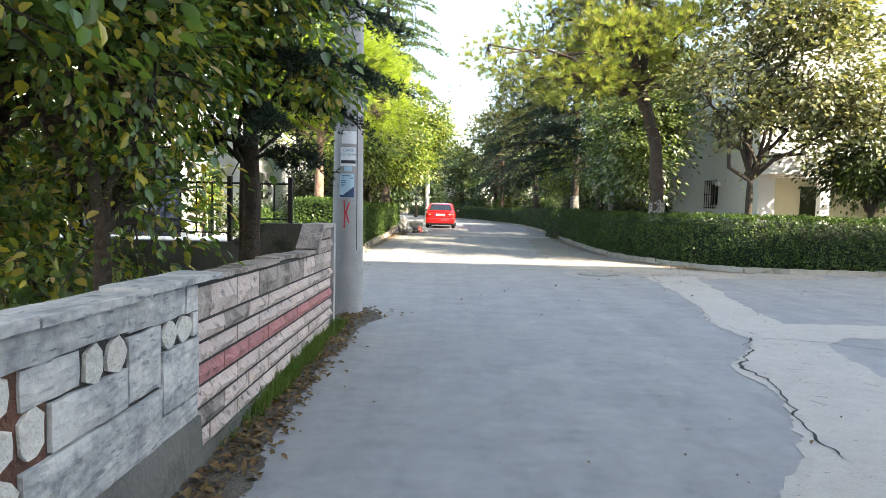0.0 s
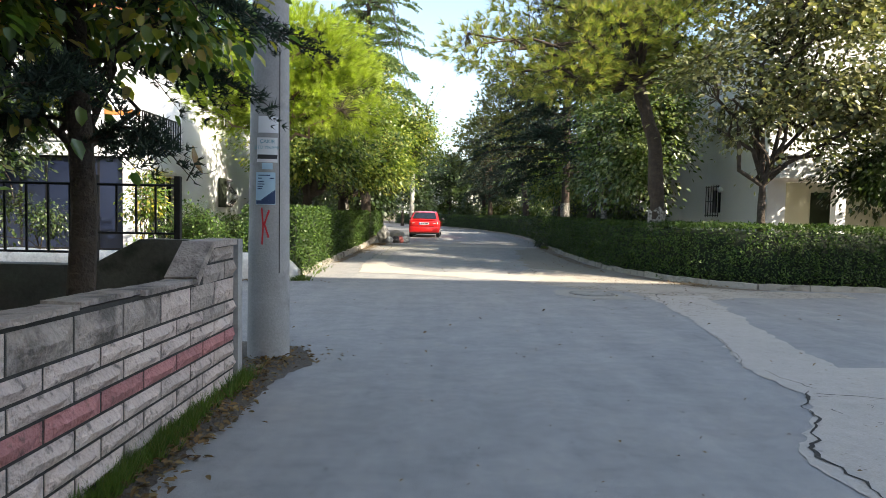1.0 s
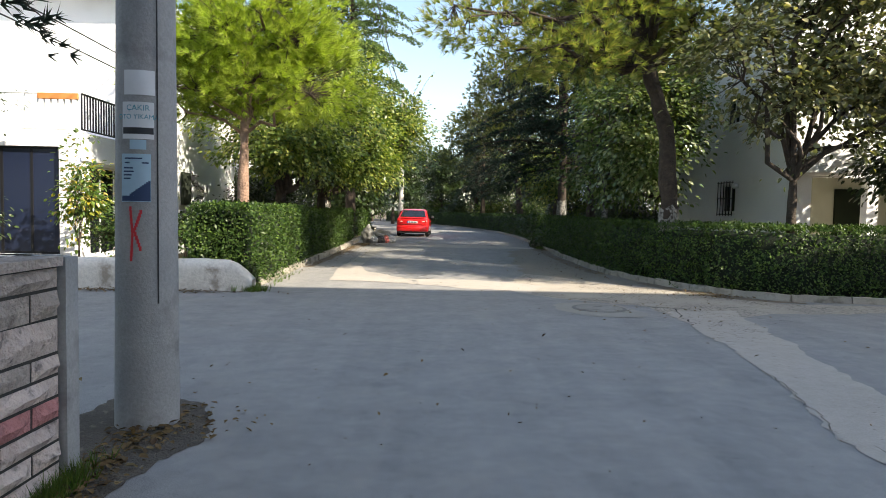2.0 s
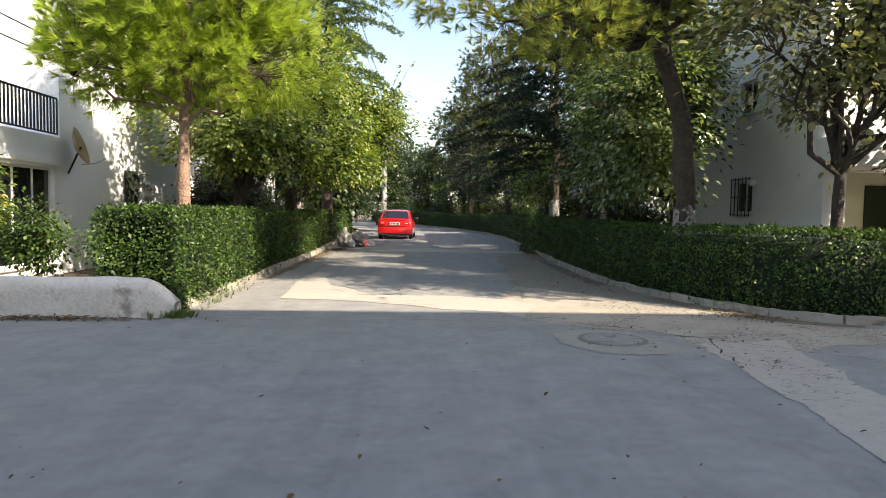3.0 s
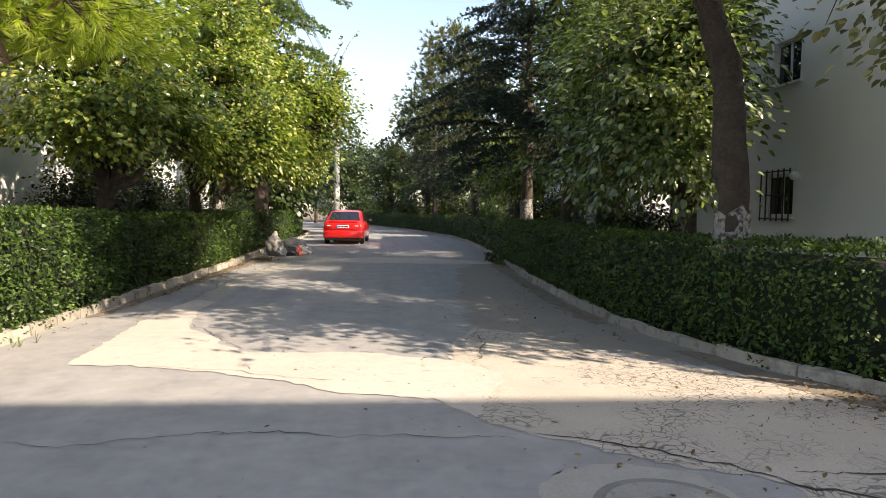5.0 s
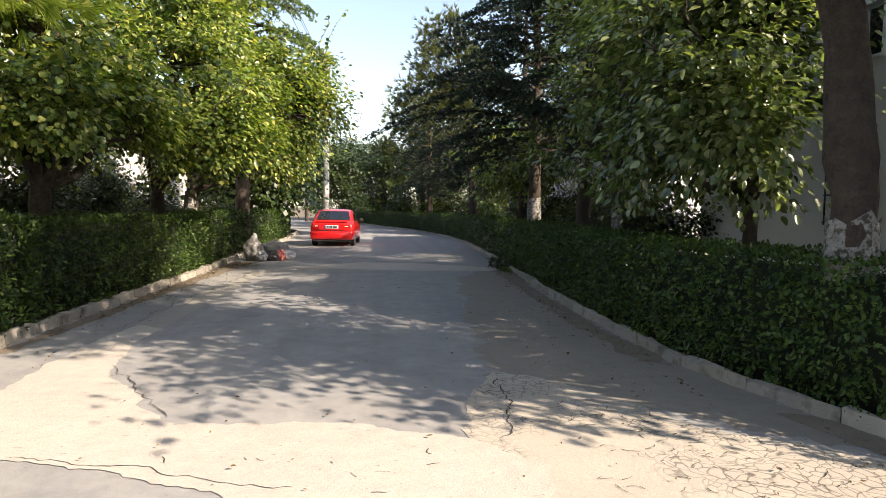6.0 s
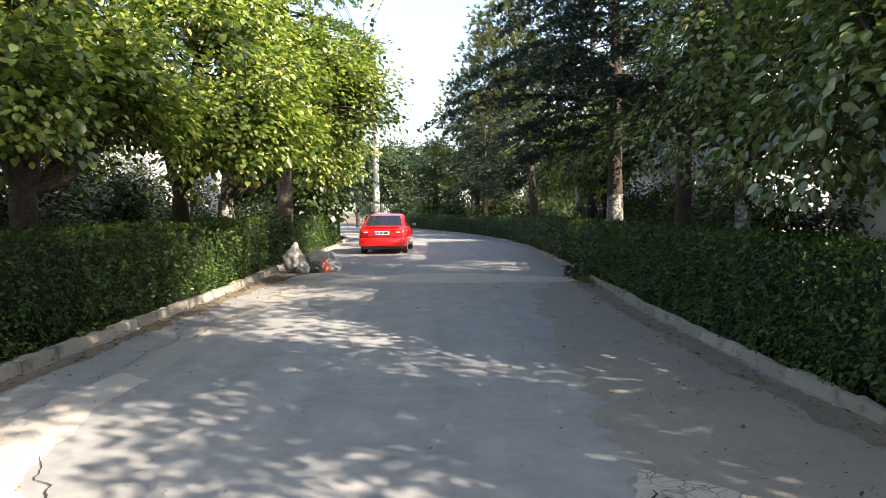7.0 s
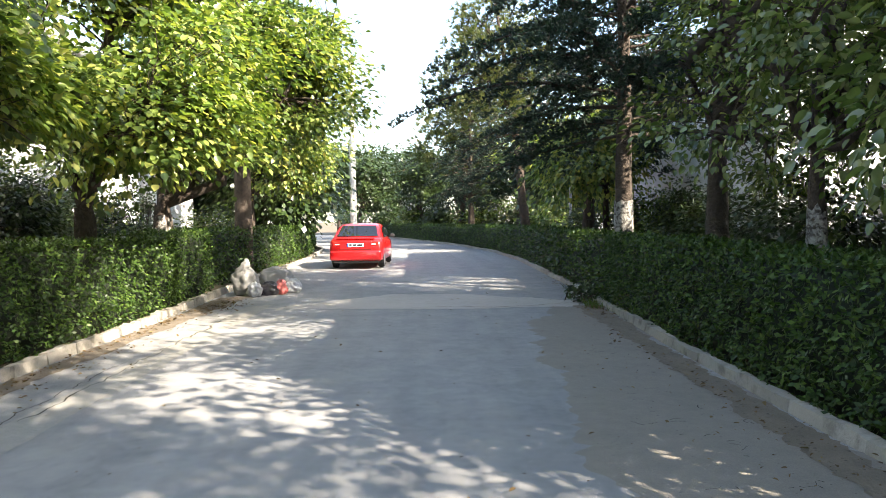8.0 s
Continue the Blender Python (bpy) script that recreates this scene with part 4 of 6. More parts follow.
def window_unit(parent, axis, at, inward, u0, u1, z0, z1, bars=0, glass=None, frame_mat=None, mull=1, sill=True):
    """A framed window set back in its opening, optionally behind an iron grille."""
    glass, frame_mat = glass or M_DARKGLASS, frame_mat or M_RAILWHITE
    w = new("window")
    w.parent = parent
    d = 0.09 * inward

    def bx(name, a0, a1, b0, b1, c0, c1, mat, bevel=0.0):
        p0, p1 = min(a0, a1), max(a0, a1)
        if axis == "x":
            return box(name, p0, p1, b0, b1, c0, c1, mat, w, bevel)
        return box(name, b0, b1, p0, p1, c0, c1, mat, w, bevel)

    f = 0.05
    bx("window_frame", at + d, at + d + 0.05 * inward, u0, u1, z1 - f, z1, frame_mat)
    bx("window_frame", at + d, at + d + 0.05 * inward, u0, u1, z0, z0 + f, frame_mat)
    bx("window_frame", at + d, at + d + 0.05 * inward, u0, u0 + f, z0 + f, z1 - f, frame_mat)
    bx("window_frame", at + d, at + d + 0.05 * inward, u1 - f, u1, z0 + f, z1 - f, frame_mat)
    for i in range(1, mull + 1):
        c = u0 + (u1 - u0) * i / (mull + 1)
        bx("window_frame", at + d, at + d + 0.045 * inward, c - f / 2, c + f / 2, z0 + f, z1 - f, frame_mat)
    bx("pane", at + d + 0.015 * inward, at + d + 0.025 * inward, u0 + f, u1 - f, z0 + f, z1 - f, glass)
    # near-black sheet in place of the shade of the room
    bx("room_dark", at + d + 0.35 * inward, at + d + 0.36 * inward, u0 - 0.2, u1 + 0.2, z0 - 0.2, z1 + 0.2, M_SHADE_AND_PAINT)
    if sill:
        bx("sill", at - 0.06 * inward, at + 0.08 * inward, u0 - 0.06, u1 + 0.06, z0 - 0.045, z0 - 0.003, frame_mat, 0.008)
    if bars:
        o = -0.07 * inward
        for i in range(bars):
            c = u0 + (u1 - u0) * i / (bars - 1)
            bx("bar", at + o - 0.009, at + o + 0.009, c - 0.009, c + 0.009, z0 - 0.08, z1 + 0.08, M_BLACK)
        for zz in (z0 - 0.04, (z0 + z1) / 2, z1 + 0.04):
            bx("bar", at + o - 0.014, at + o - 0.001, u0 - 0.03, u1 + 0.03, zz - 0.011, zz + 0.011, M_BLACK)
    return w


def tiled_roof(parent, x0, x1, y0, y1, z, rise, over=0.5):
    """A hipped roof of clay tiles in courses."""
    x0, x1, y0, y1 = x0 - over, x1 + over, y0 - over, y1 + over
    n = 14
    verts, faces = [], []
    inset = min(x1 - x0, y1 - y0) / 2 * 0.95
    for i in range(n):
        a, b = i / n, (i + 1) / n
        for u, dz in ((a, 0.05), (b, 0.0)):
            q, zz = inset * u, z + rise * u + dz
            verts += [(x0 + q, y0 + q, zz), (x1 - q, y0 + q, zz), (x1 - q, y1 - q, zz), (x0 + q, y1 - q, zz)]
        k = i * 8
        for j in range(4):
            faces.append((k + j, k + (j + 1) % 4, k + 4 + (j + 1) % 4, k + 4 + j))
        if i:
            for j in range(4):
                faces.append((k - 4 + j, k - 4 + (j + 1) % 4, k + (j + 1) % 4, k + j))
    faces.append((4 + (n - 1) * 8, 5 + (n - 1) * 8, 6 + (n - 1) * 8, 7 + (n - 1) * 8))
    mesh_ob("roof", verts, faces, M_TILE, parent, "terracotta tile roof")
    box("eave", x0, x1, y0, y1, z - 0.12, z + 0.045, M_WHITE, parent)


def rail(parent, a, b, z0, z1, gap, mat, r=0.012, name="railing"):
    """A railing of upright bars between two rails, as one part with its balusters below it."""
    a, b = np.array(a), np.array(b)
    L = np.linalg.norm(b - a)
    v, f = tubes([[(*a, z1, r * 1.7), (*b, z1, r * 1.7)]], 6)
    rl = array_mesh("top_rail", v, f, mat, parent)
    v, f = tubes([[(*a, z0, r * 1.4), (*b, z0, r * 1.4)]], 6)
    array_mesh("bottom_rail", v, f, mat, parent)
    n = int(L / gap)
    bm = bmesh.new()
    bmesh.ops.create_cube(bm, size=1.0, matrix=Matrix.Diagonal((2 * r, 2 * r, z1 - z0, 1)))
    me = bpy.data.meshes.new("baluster")
    bm.to_mesh(me)
    bm.free()
    me.materials.append(mat)
    for i in range(n + 1):
        o = new("baluster", me)
        o.parent = rl
        c = a + (b - a) * i / n
        o.location = (c[0], c[1], (z0 + z1) / 2)
    return rl


# white house behind the left hedge: ground floor with a terrace on its near end, upper floor set back
hl = thing("house", "white rendered two-storey house with a balcony terrace and satellite dish", "house")
holed_wall("wall", "x", -5.5, -0.22, 18.0, 28.4, 0.0, 2.74, [(18.3, 20.15, 0.25, 2.12), (23.3, 24.45, 1.42, 2.2)], M_WHITE, hl)
holed_wall("wall", "y", 18.0, 0.22, -14.0, -5.72, 0.0, 2.74, [(-13.2, -9.2, 0.3, 2.45), (-8.9, -5.95, 0.3, 2.45)], M_WHITE, hl)
holed_wall("wall", "x", -5.5, -0.22, 20.35, 28.4, 2.742, 6.2, [(23.6, 24.7, 3.9, 5.0)], M_WHITE, hl)
holed_wall("wall", "y", 20.35, 0.22, -14.0, -5.722, 2.742, 6.2, [(-10.0, -8.6, 2.9, 4.9)], M_WHITE, hl)
box("wall", -14.0, -5.722, 28.18, 28.4, 0.0, 6.2, M_WHITE, hl)
box("wall", -14.22, -14.0, 18.0, 28.4, 0.0, 6.2, M_WHITE, hl)
box("terrace_slab", -13.99, -5.725, 18.225, 20.34, 2.56, 2.735, M_WHITE, hl)
box("string_course", -5.497, -5.44, 17.97, 20.33, 2.18, 2.28, M_WHITE, hl)
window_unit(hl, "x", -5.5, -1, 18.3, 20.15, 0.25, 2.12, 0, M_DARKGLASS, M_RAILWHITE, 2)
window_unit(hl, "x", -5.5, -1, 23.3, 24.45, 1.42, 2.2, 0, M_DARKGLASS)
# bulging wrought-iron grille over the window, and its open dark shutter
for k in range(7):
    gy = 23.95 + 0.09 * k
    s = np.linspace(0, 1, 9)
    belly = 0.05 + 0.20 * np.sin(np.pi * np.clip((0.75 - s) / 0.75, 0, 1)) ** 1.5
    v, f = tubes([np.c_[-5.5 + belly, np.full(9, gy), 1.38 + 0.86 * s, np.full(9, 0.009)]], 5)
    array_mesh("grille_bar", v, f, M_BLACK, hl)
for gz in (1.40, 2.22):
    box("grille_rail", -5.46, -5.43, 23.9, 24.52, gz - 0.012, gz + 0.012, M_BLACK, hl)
box("shutter", -5.47, -5.42, 23.2, 23.86, 1.36, 2.27, M_SHADE_AND_PAINT, hl, 0.01, "dark open shutter")
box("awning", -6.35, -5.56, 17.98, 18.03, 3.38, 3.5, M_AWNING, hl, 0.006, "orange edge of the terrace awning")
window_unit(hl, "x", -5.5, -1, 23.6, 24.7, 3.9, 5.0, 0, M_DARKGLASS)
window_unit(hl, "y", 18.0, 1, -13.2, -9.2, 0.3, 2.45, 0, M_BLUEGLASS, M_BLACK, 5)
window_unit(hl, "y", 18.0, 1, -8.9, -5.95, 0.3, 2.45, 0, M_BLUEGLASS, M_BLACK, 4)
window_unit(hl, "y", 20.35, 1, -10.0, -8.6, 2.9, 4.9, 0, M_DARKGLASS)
rail(hl, (-5.52, 18.05), (-5.52, 20.3), 2.8, 3.5, 0.11, M_BLACK, 0.013)
rail(hl, (-13.8, 18.05), (-5.6, 18.05), 2.8, 3.5, 0.13, M_RAILWHITE, 0.013)
tiled_roof(hl, -14.0, -5.5, 20.35, 28.4, 6.22, 1.6)

# white house behind the right hedge
hr = thing("house", "white rendered two-storey house with a recessed porch and grilled windows", "house")
holed_wall("wall", "x", 9.3, 0.22, 18.85, 26.3, 0.0, 6.6, [(21.45, 22.3, 1.45, 2.2), (21.4, 22.2, 3.75, 4.5)], M_WHITE, hr)
holed_wall("wall", "y", 18.85, 0.22, 9.522, 20.0, 0.0, 6.6, [(9.75, 11.0, 0.05, 2.25), (11.25, 13.6, 0.05, 2.25), (10.2, 11.4, 3.5, 4.8), (13.0, 14.2, 3.5, 4.8)], M_WHITE, hr)
box("wall", 9.522, 20.0, 26.08, 26.3, 0, 6.6, M_WHITE, hr)
box("wall", 19.8, 20.0, 19.07, 26.08, 0, 6.6, M_WHITE, hr)
box("balcony", 9.1, 10.5, 17.95, 18.845, 2.28, 2.40, M_WHITE, hr, 0.01, "projecting balcony slab")
box("parapet", 9.1, 10.5, 17.95, 18.05, 2.402, 2.85, M_WHITE, hr, 0.01)
box("parapet", 9.1, 9.2, 18.052, 18.845, 2.402, 2.85, M_WHITE, hr, 0.01)
box("porch_back", 9.53, 13.8, 21.0, 21.1, 0, 2.5, M_CREAM, hr, 0, "cream porch wall")
box("porch_ceiling", 9.53, 13.8, 19.08, 20.99, 2.4, 2.5, M_CREAM, hr)
box("porch_side", 13.6, 13.8, 19.08, 20.99, 0, 2.395, M_CREAM, hr)
box("porch_floor", 9.53, 13.59, 19.08, 20.99, -0.01, 0.12, M_CREAM, hr)
box("door", 11.6, 12.5, 20.94, 20.995, 0.12, 2.1, M_SHADE_AND_PAINT, hr, 0.01, "dark entrance door")
window_unit(hr, "x", 9.3, 1, 21.45, 22.3, 1.45, 2.2, 6)
window_unit(hr, "x", 9.3, 1, 21.4, 22.2, 3.75, 4.5, 0)
window_unit(hr, "y", 18.85, 1, 10.2, 11.4, 3.5, 4.8, 0)
window_unit(hr, "y", 18.85, 1, 13.0, 14.2, 3.5, 4.8, 0)
box("roof", 9.53, 19.79, 19.08, 26.07, 6.3, 6.5, M_WHITE, hr)


def plain_house(name, x0, x1, y0, y1, h, label, wins, roof=True, mat=None):
    """A rendered house seen in part: four walls, windows, tiled roof."""
    mat = mat or M_WHITE
    h_ob = thing(name, label, "house")
    by = {"w": [], "e": [], "s": []}
    for side, a, b, c, d in wins:
        by[side].append((a, b, c, d))
    holed_wall("wall", "x", x0, 0.22, y0, y1, 0, h, by["w"], mat, h_ob)
    holed_wall("wall", "x", x1, -0.22, y0, y1, 0, h, by["e"], mat, h_ob)
    holed_wall("wall", "y", y0, 0.22, x0 + 0.222, x1 - 0.222, 0, h, by["s"], mat, h_ob)
    box("wall", x0 + 0.222, x1 - 0.222, y1 - 0.22, y1, 0, h, mat, h_ob)
    for a, b, c, d in by["w"]:
        window_unit(h_ob, "x", x0, 1, a, b, c, d)
    for a, b, c, d in by["e"]:
        window_unit(h_ob, "x", x1, -1, a, b, c, d)
    for a, b, c, d in by["s"]:
        window_unit(h_ob, "y", y0, 1, a, b, c, d)
    if roof:
        tiled_roof(h_ob, x0, x1, y0, y1, h + 0.02, 1.6)
    return h_ob


W2 = [(33.0, 34.2), (37.0, 38.2)]
plain_house("house", 10.0, 20.0, 31.0, 42.0, 6.0, "white rendered house among garden trees", [("w", a, b, z, z + 1.2) for a, b in W2 for z in (1.0, 3.8)] + [("s", 12.0, 13.2, 1.0, 2.2), ("s", 15.0, 16.2, 1.0, 2.2)])
plain_house("house", -16.0, -6.2, 32.0, 44.0, 6.0, "white rendered house among garden trees", [("e", a, b, z, z + 1.2) for a, b in ((34.0, 35.2), (39.0, 40.2)) for z in (1.0, 3.8)] + [("s", -9.0, -7.8, 1.0, 2.2)])
plain_house("house", 8.5, 20.0, 66.0, 78.0, 6.2, "distant white house beside the bend of the road", [("w", a, b, z, z + 1.3) for a, b in ((68.0, 69.2), (73.0, 74.2)) for z in (1.2, 4.0)] + [("s", 10.0, 11.3, 1.2, 2.5), ("s", 13.5, 14.8, 1.2, 2.5), ("s", 10.0, 11.3, 4.0, 5.3)])
plain_house("house", -2.0, 6.0, 92.0, 102.0, 6.5, "distant white house closing the road", [("s", -0.5, 0.8, 1.2, 2.5), ("s", 3.0, 4.3, 1.2, 2.5), ("s", -0.5, 0.8, 4.0, 5.3), ("s", 3.0, 4.3, 4.0, 5.3)])
plain_house("house", -17.0, -6.5, 50.0, 62.0, 6.0, "distant white house behind the garden trees", [("e", 53.0, 54.2, 1.0, 2.2), ("e", 57.0, 58.2, 1.0, 2.2), ("s", -9.5, -8.2, 1.0, 2.3)])
# unseen tall block added to the south-east, sized to cast shade over the crossing
plain_house("apartment_building", 6.1, 30.0, -24.0, 5.8, 12.24, "unseen rendered block added to shade the crossing", [("w", a, a + 1.2, z, z + 1.3) for a in (-20.0, -14.0, -8.0, -2.0) for z in (1.2, 4.2, 7.2, 10.2)], False, M_WHITE)
plain_house("house", -16.0, -6.0, -8.0, 4.0, 5.5, "white rendered house in the near garden", [("e", -4.0, -2.8, 1.0, 2.2), ("e", 0.5, 1.7, 1.0, 2.2)])

# ---- brick garden wall ----
gw = thing("garden_wall", "garden wall of split-face bricks with a red course, stained and partly broken", "wall")
SLOPE = 0.022


def wz(y, z):
    return z + SLOPE * (7.85 - y)


def prism(name, pts_yz, x0, x1, mat, parent, label=""):
    """An upright slab with an outline in y and z."""
    bm = bmesh.new()
    a = [bm.verts.new((x0, y, z)) for y, z in pts_yz]
    b = [bm.verts.new((x1, y, z)) for y, z in pts_yz]
    bm.faces.new(a)
    bm.faces.new(b[::-1])
    n = len(a)
    for i in range(n):
        bm.faces.new((a[i], b[i], b[(i + 1) % n], a[(i + 1) % n]))
    bmesh.ops.recalc_face_normals(bm, faces=bm.faces[:])
    bmesh.ops.triangulate(bm, faces=[f for f in bm.faces if len(f.verts) > 4])
    return part(name, bm, mat, parent, label)


XF = -0.36
prism("wall_core", [(-3, -0.1), (7.80, -0.1), (7.80, 1.03), (7.28, 1.03), (6.98, wz(6.98, 0.806)), (-3, wz(-3, 0.806))], -0.50, XF, M_MORTAR, gw, "dark mortar joints")
prism("footing", [(-3, -0.1), (7.6, -0.1), (7.6, 0.012), (4.12, 0.09), (4.09, 0.27), (-3, 0.44)], XF, XF + 0.028, M_RENDER_GREY, gw, "rough concrete footing")
prism("end_post", [(7.81, -0.1), (7.92, -0.1), (7.92, 1.07), (7.81, 1.07)], -0.52, XF + 0.035, M_POLE, gw, "smooth cement end of the wall")
prism("coping", [(7.27, 1.032), (7.80, 1.032), (7.80, 1.075), (7.25, 1.075), (6.95, wz(6.95, 0.845)), (6.99, wz(6.99, 0.79))], -0.53, XF + 0.03, M_BRICK_DARK, gw, "rough stone coping")

CUT = 4.1  # north of this the bricks are whole; south of it the broken slab facing


def brick_mesh(L, h, seed, mat):
    """A split-face brick: flat bed, rough bulging front."""
    rng = random.Random(seed)
    nx, nz = 5, 3
    verts, faces = [], []
    for j in range(nz):
        for i in range(nx):
            edge = i in (0, nx - 1) or j in (0, nz - 1)
            verts.append((0.004 if edge else rng.uniform(0.014, 0.045), -L / 2 + L * i / (nx - 1), -h / 2 + h * j / (nz - 1)))
    for j in range(nz - 1):
        for i in range(nx - 1):
            faces.append((j * nx + i, j * nx + i + 1, (j + 1) * nx + i + 1, (j + 1) * nx + i))
    rim = [i for i in range(nx)] + [nx * (j + 1) - 1 for j in range(1, nz)] + [nx * (nz - 1) + i for i in range(nx - 2, -1, -1)] + [nx * j for j in range(nz - 2, 0, -1)]
    k = len(verts)
    for i in rim:
        verts.append((-0.02, verts[i][1], verts[i][2]))
    n = len(rim)
    for q in range(n):
        faces.append((rim[q], k + q, k + (q + 1) % n, rim[(q + 1) % n]))
    me = bpy.data.meshes.new("brick")
    me.from_pydata(verts, [], faces)
    me.materials.append(mat)
    me.update()
    return me


COURSES = [(-0.005, 0.098, M_BRICK), (0.098, 0.202, M_BRICK), (0.202, 0.308, M_BRICK), (0.308, 0.415, M_BRICK_RED), (0.415, 0.518, M_BRICK), (0.518, 0.62, M_BRICK), (0.62, 0.79, M_BRICK_DARK), (0.79, 0.925, M_BRICK_DARK), (0.925, 1.03, M_BRICK_DARK)]
brick_cache = {}
b_rng = random.Random(4)
for ci, (za, zb, bmat) in enumerate(COURSES):
    y = 7.80
    first = True
    y_stop = CUT if ci < 7 else (7.1 if ci == 7 else 7.27)
    while y > y_stop + 0.06:
        L = 0.44 if not first or ci % 2 == 0 else 0.22
        first = False
        a = max(y - L, y_stop)
        ln, hh = round(y - a - 0.016, 3), round(zb - za - 0.016, 3)
        m = bmat
        if bmat is M_BRICK and b_rng.random() < (0.18 if ci == 5 else 0.04):
            m = M_BRICK_DARK
        if bmat is M_BRICK_DARK and b_rng.random() < 0.35:
            m = M_BRICK
        key = (ln, hh, m.name, b_rng.randrange(4))
        if ln > 0.04:
            if key not in brick_cache:
                brick_cache[key] = brick_mesh(ln, hh, hash(key[:2]) % 1000 + key[3], m)
            ob = new("brick", brick_cache[key])
            ob.parent = gw
            ob.location = (XF, (a + y) / 2, (za + zb) / 2 + (SLOPE * (7.85 - (a + y) / 2) if ci < 7 else 0))
            ob.rotation_euler = (-SLOPE if ci < 7 else 0, 0, 0)
        y = a
# coping of the low part: thin uneven flat stones with broken front edges
y = 6.97
while y > -3:
    L = b_rng.uniform(0.4, 0.85)
    a = max(y - L, -3)
    m = (a + y) / 2
    over = XF + 0.028 + b_rng.uniform(-0.02, 0.015)
    ob = flat_poly("coping_stone", ragged([(-0.52, a + 0.004), (over, a + 0.004), (over + b_rng.uniform(-0.012, 0.012), y - 0.004), (-0.52, y - 0.004)], int(m * 37) + 200, 0.02), 0.0, M_BRICK_DARK if y > 4.6 else M_SLAB, gw, "", b_rng.uniform(0.022, 0.036))
    ob.location = (0, 0, wz(m, 0.808) + SLOPE * m)
    ob.rotation_euler = (-math.atan(SLOPE), b_rng.uniform(-0.02, 0.02), 0)
    y = a
# broken stone slabs on the near stretch, with gaps that show the rubble behind
SLABS = [(3.42, 3.94, 0.685, 0.803), (3.955, 4.09, 0.685, 0.803), (2.70, 3.405, 0.70, 0.803), (3.42, 3.69, 0.43, 0.675), (4.03, 4.09, 0.57, 0.675), (3.70, 4.09, 0.30, 0.56), (2.80, 3.09, 0.58, 0.692), (2.94, 3.405, 0.42, 0.565), (2.80, 3.69, 0.17, 0.41), (3.70, 4.09, 0.17, 0.29), (1.9, 2.69, 0.72, 0.803), (1.3, 2.45, 0.17, 0.71), (0.6, 1.28, 0.17, 0.803), (-0.3, 0.58, 0.17, 0.803), (-3.0, -0.32, 0.17, 0.803)]
for i, (a, b, c, d) in enumerate(SLABS):
    # a rough split face: a grid of small bulges inside a broken outline
    ny, nz = max(3, int((b - a) / 0.035)), max(3, int((d - c) / 0.035))
    verts, faces = [], []
    for k in range(nz + 1):
        for q in range(ny + 1):
            yy, zz = a + (b - a) * q / ny, c + (d - c) * k / nz
            rim = q in (0, ny) or k in (0, nz)
            n1 = noise.noise(Vector((yy * 9.0, zz * 14.0, i * 3.3)))
            n2 = noise.noise(Vector((yy * 28.0, zz * 30.0, i * 1.7)))
            if q in (0, ny):
                yy += 0.010 * n2
            if k in (0, nz):
                zz += 0.007 * n1
            verts.append((XF + (0.014 if rim else 0.019 + 0.005 * n1 + 0.005 * n2) + 0.003 * (i % 3), yy, wz(yy, zz)))
    w = ny + 1
    for k in range(nz):
        for q in range(ny):
            faces.append((k * w + q, k * w + q + 1, (k + 1) * w + q + 1, (k + 1) * w + q))
    rim = [q for q in range(w)] + [w * (k + 1) - 1 for k in range(1, nz + 1)] + [w * nz + q for q in range(ny - 1, -1, -1)] + [w * k for k in range(nz - 1, 0, -1)]
    k0 = len(verts)
    verts += [(XF - 0.02, verts[q][1], verts[q][2]) for q in rim]
    faces += [(rim[q], k0 + q, k0 + (q + 1) % len(rim), rim[(q + 1) % len(rim)]) for q in range(len(rim))]
    mesh_ob("stone_slab", verts, faces, M_SLAB, gw)
box("hollow_brick", XF - 0.01, XF + 0.004, 2.46, 2.93, 0.30, 0.83, M_HOLLOW, gw, 0.0, "red-brown broken brick in the gap")
for i, (y, z, ry, rz) in enumerate([(3.18, 0.628, 0.058, 0.068), (3.33, 0.63, 0.068, 0.066), (3.78, 0.622, 0.07, 0.06), (3.94, 0.622, 0.085, 0.058), (2.67, 0.64, 0.10, 0.068), (2.852, 0.505, 0.062, 0.075), (2.64, 0.50, 0.135, 0.07), (2.66, 0.36, 0.12, 0.075), (2.64, 0.22, 0.14, 0.065)]):
    ring = [(y + ry * math.cos(q * 0.628) * (1 + 0.15 * math.sin(q * 2.3 + i)), wz(y, z) + rz * math.sin(q * 0.628) * (1 + 0.1 * math.cos(q * 3.1 + i))) for q in range(10)]
    prism("rubble_stone", ring, XF - 0.015, XF + 0.014, M_STONE_BACK, gw)

# cement wall across the garden with its iron fence
cw = thing("boundary_wall", "stained grey cement wall with a sloping step, running off beside the street", "wall")
bm = bmesh.new()
prof = [(-0.535, -0.1), (-0.535, 1.06), (-1.02, 1.06), (-1.38, 0.86), (-9.0, 0.86), (-9.0, -0.1)]
a = [bm.verts.new((x, 7.72, z)) for x, z in prof]
b = [bm.verts.new((x, 7.91, z)) for x, z in prof]
bm.faces.new(a)
bm.faces.new(b)
for i in range(6):
    bm.faces.new((a[i], b[i], b[(i + 1) % 6], a[(i + 1) % 6]))
bmesh.ops.recalc_face_normals(bm, faces=bm.faces[:])
part("wall_body", bm, M_RENDER_GREY, cw)
fence = thing("iron_fence", "black iron fence of thin bars on the cement wall", "fence")
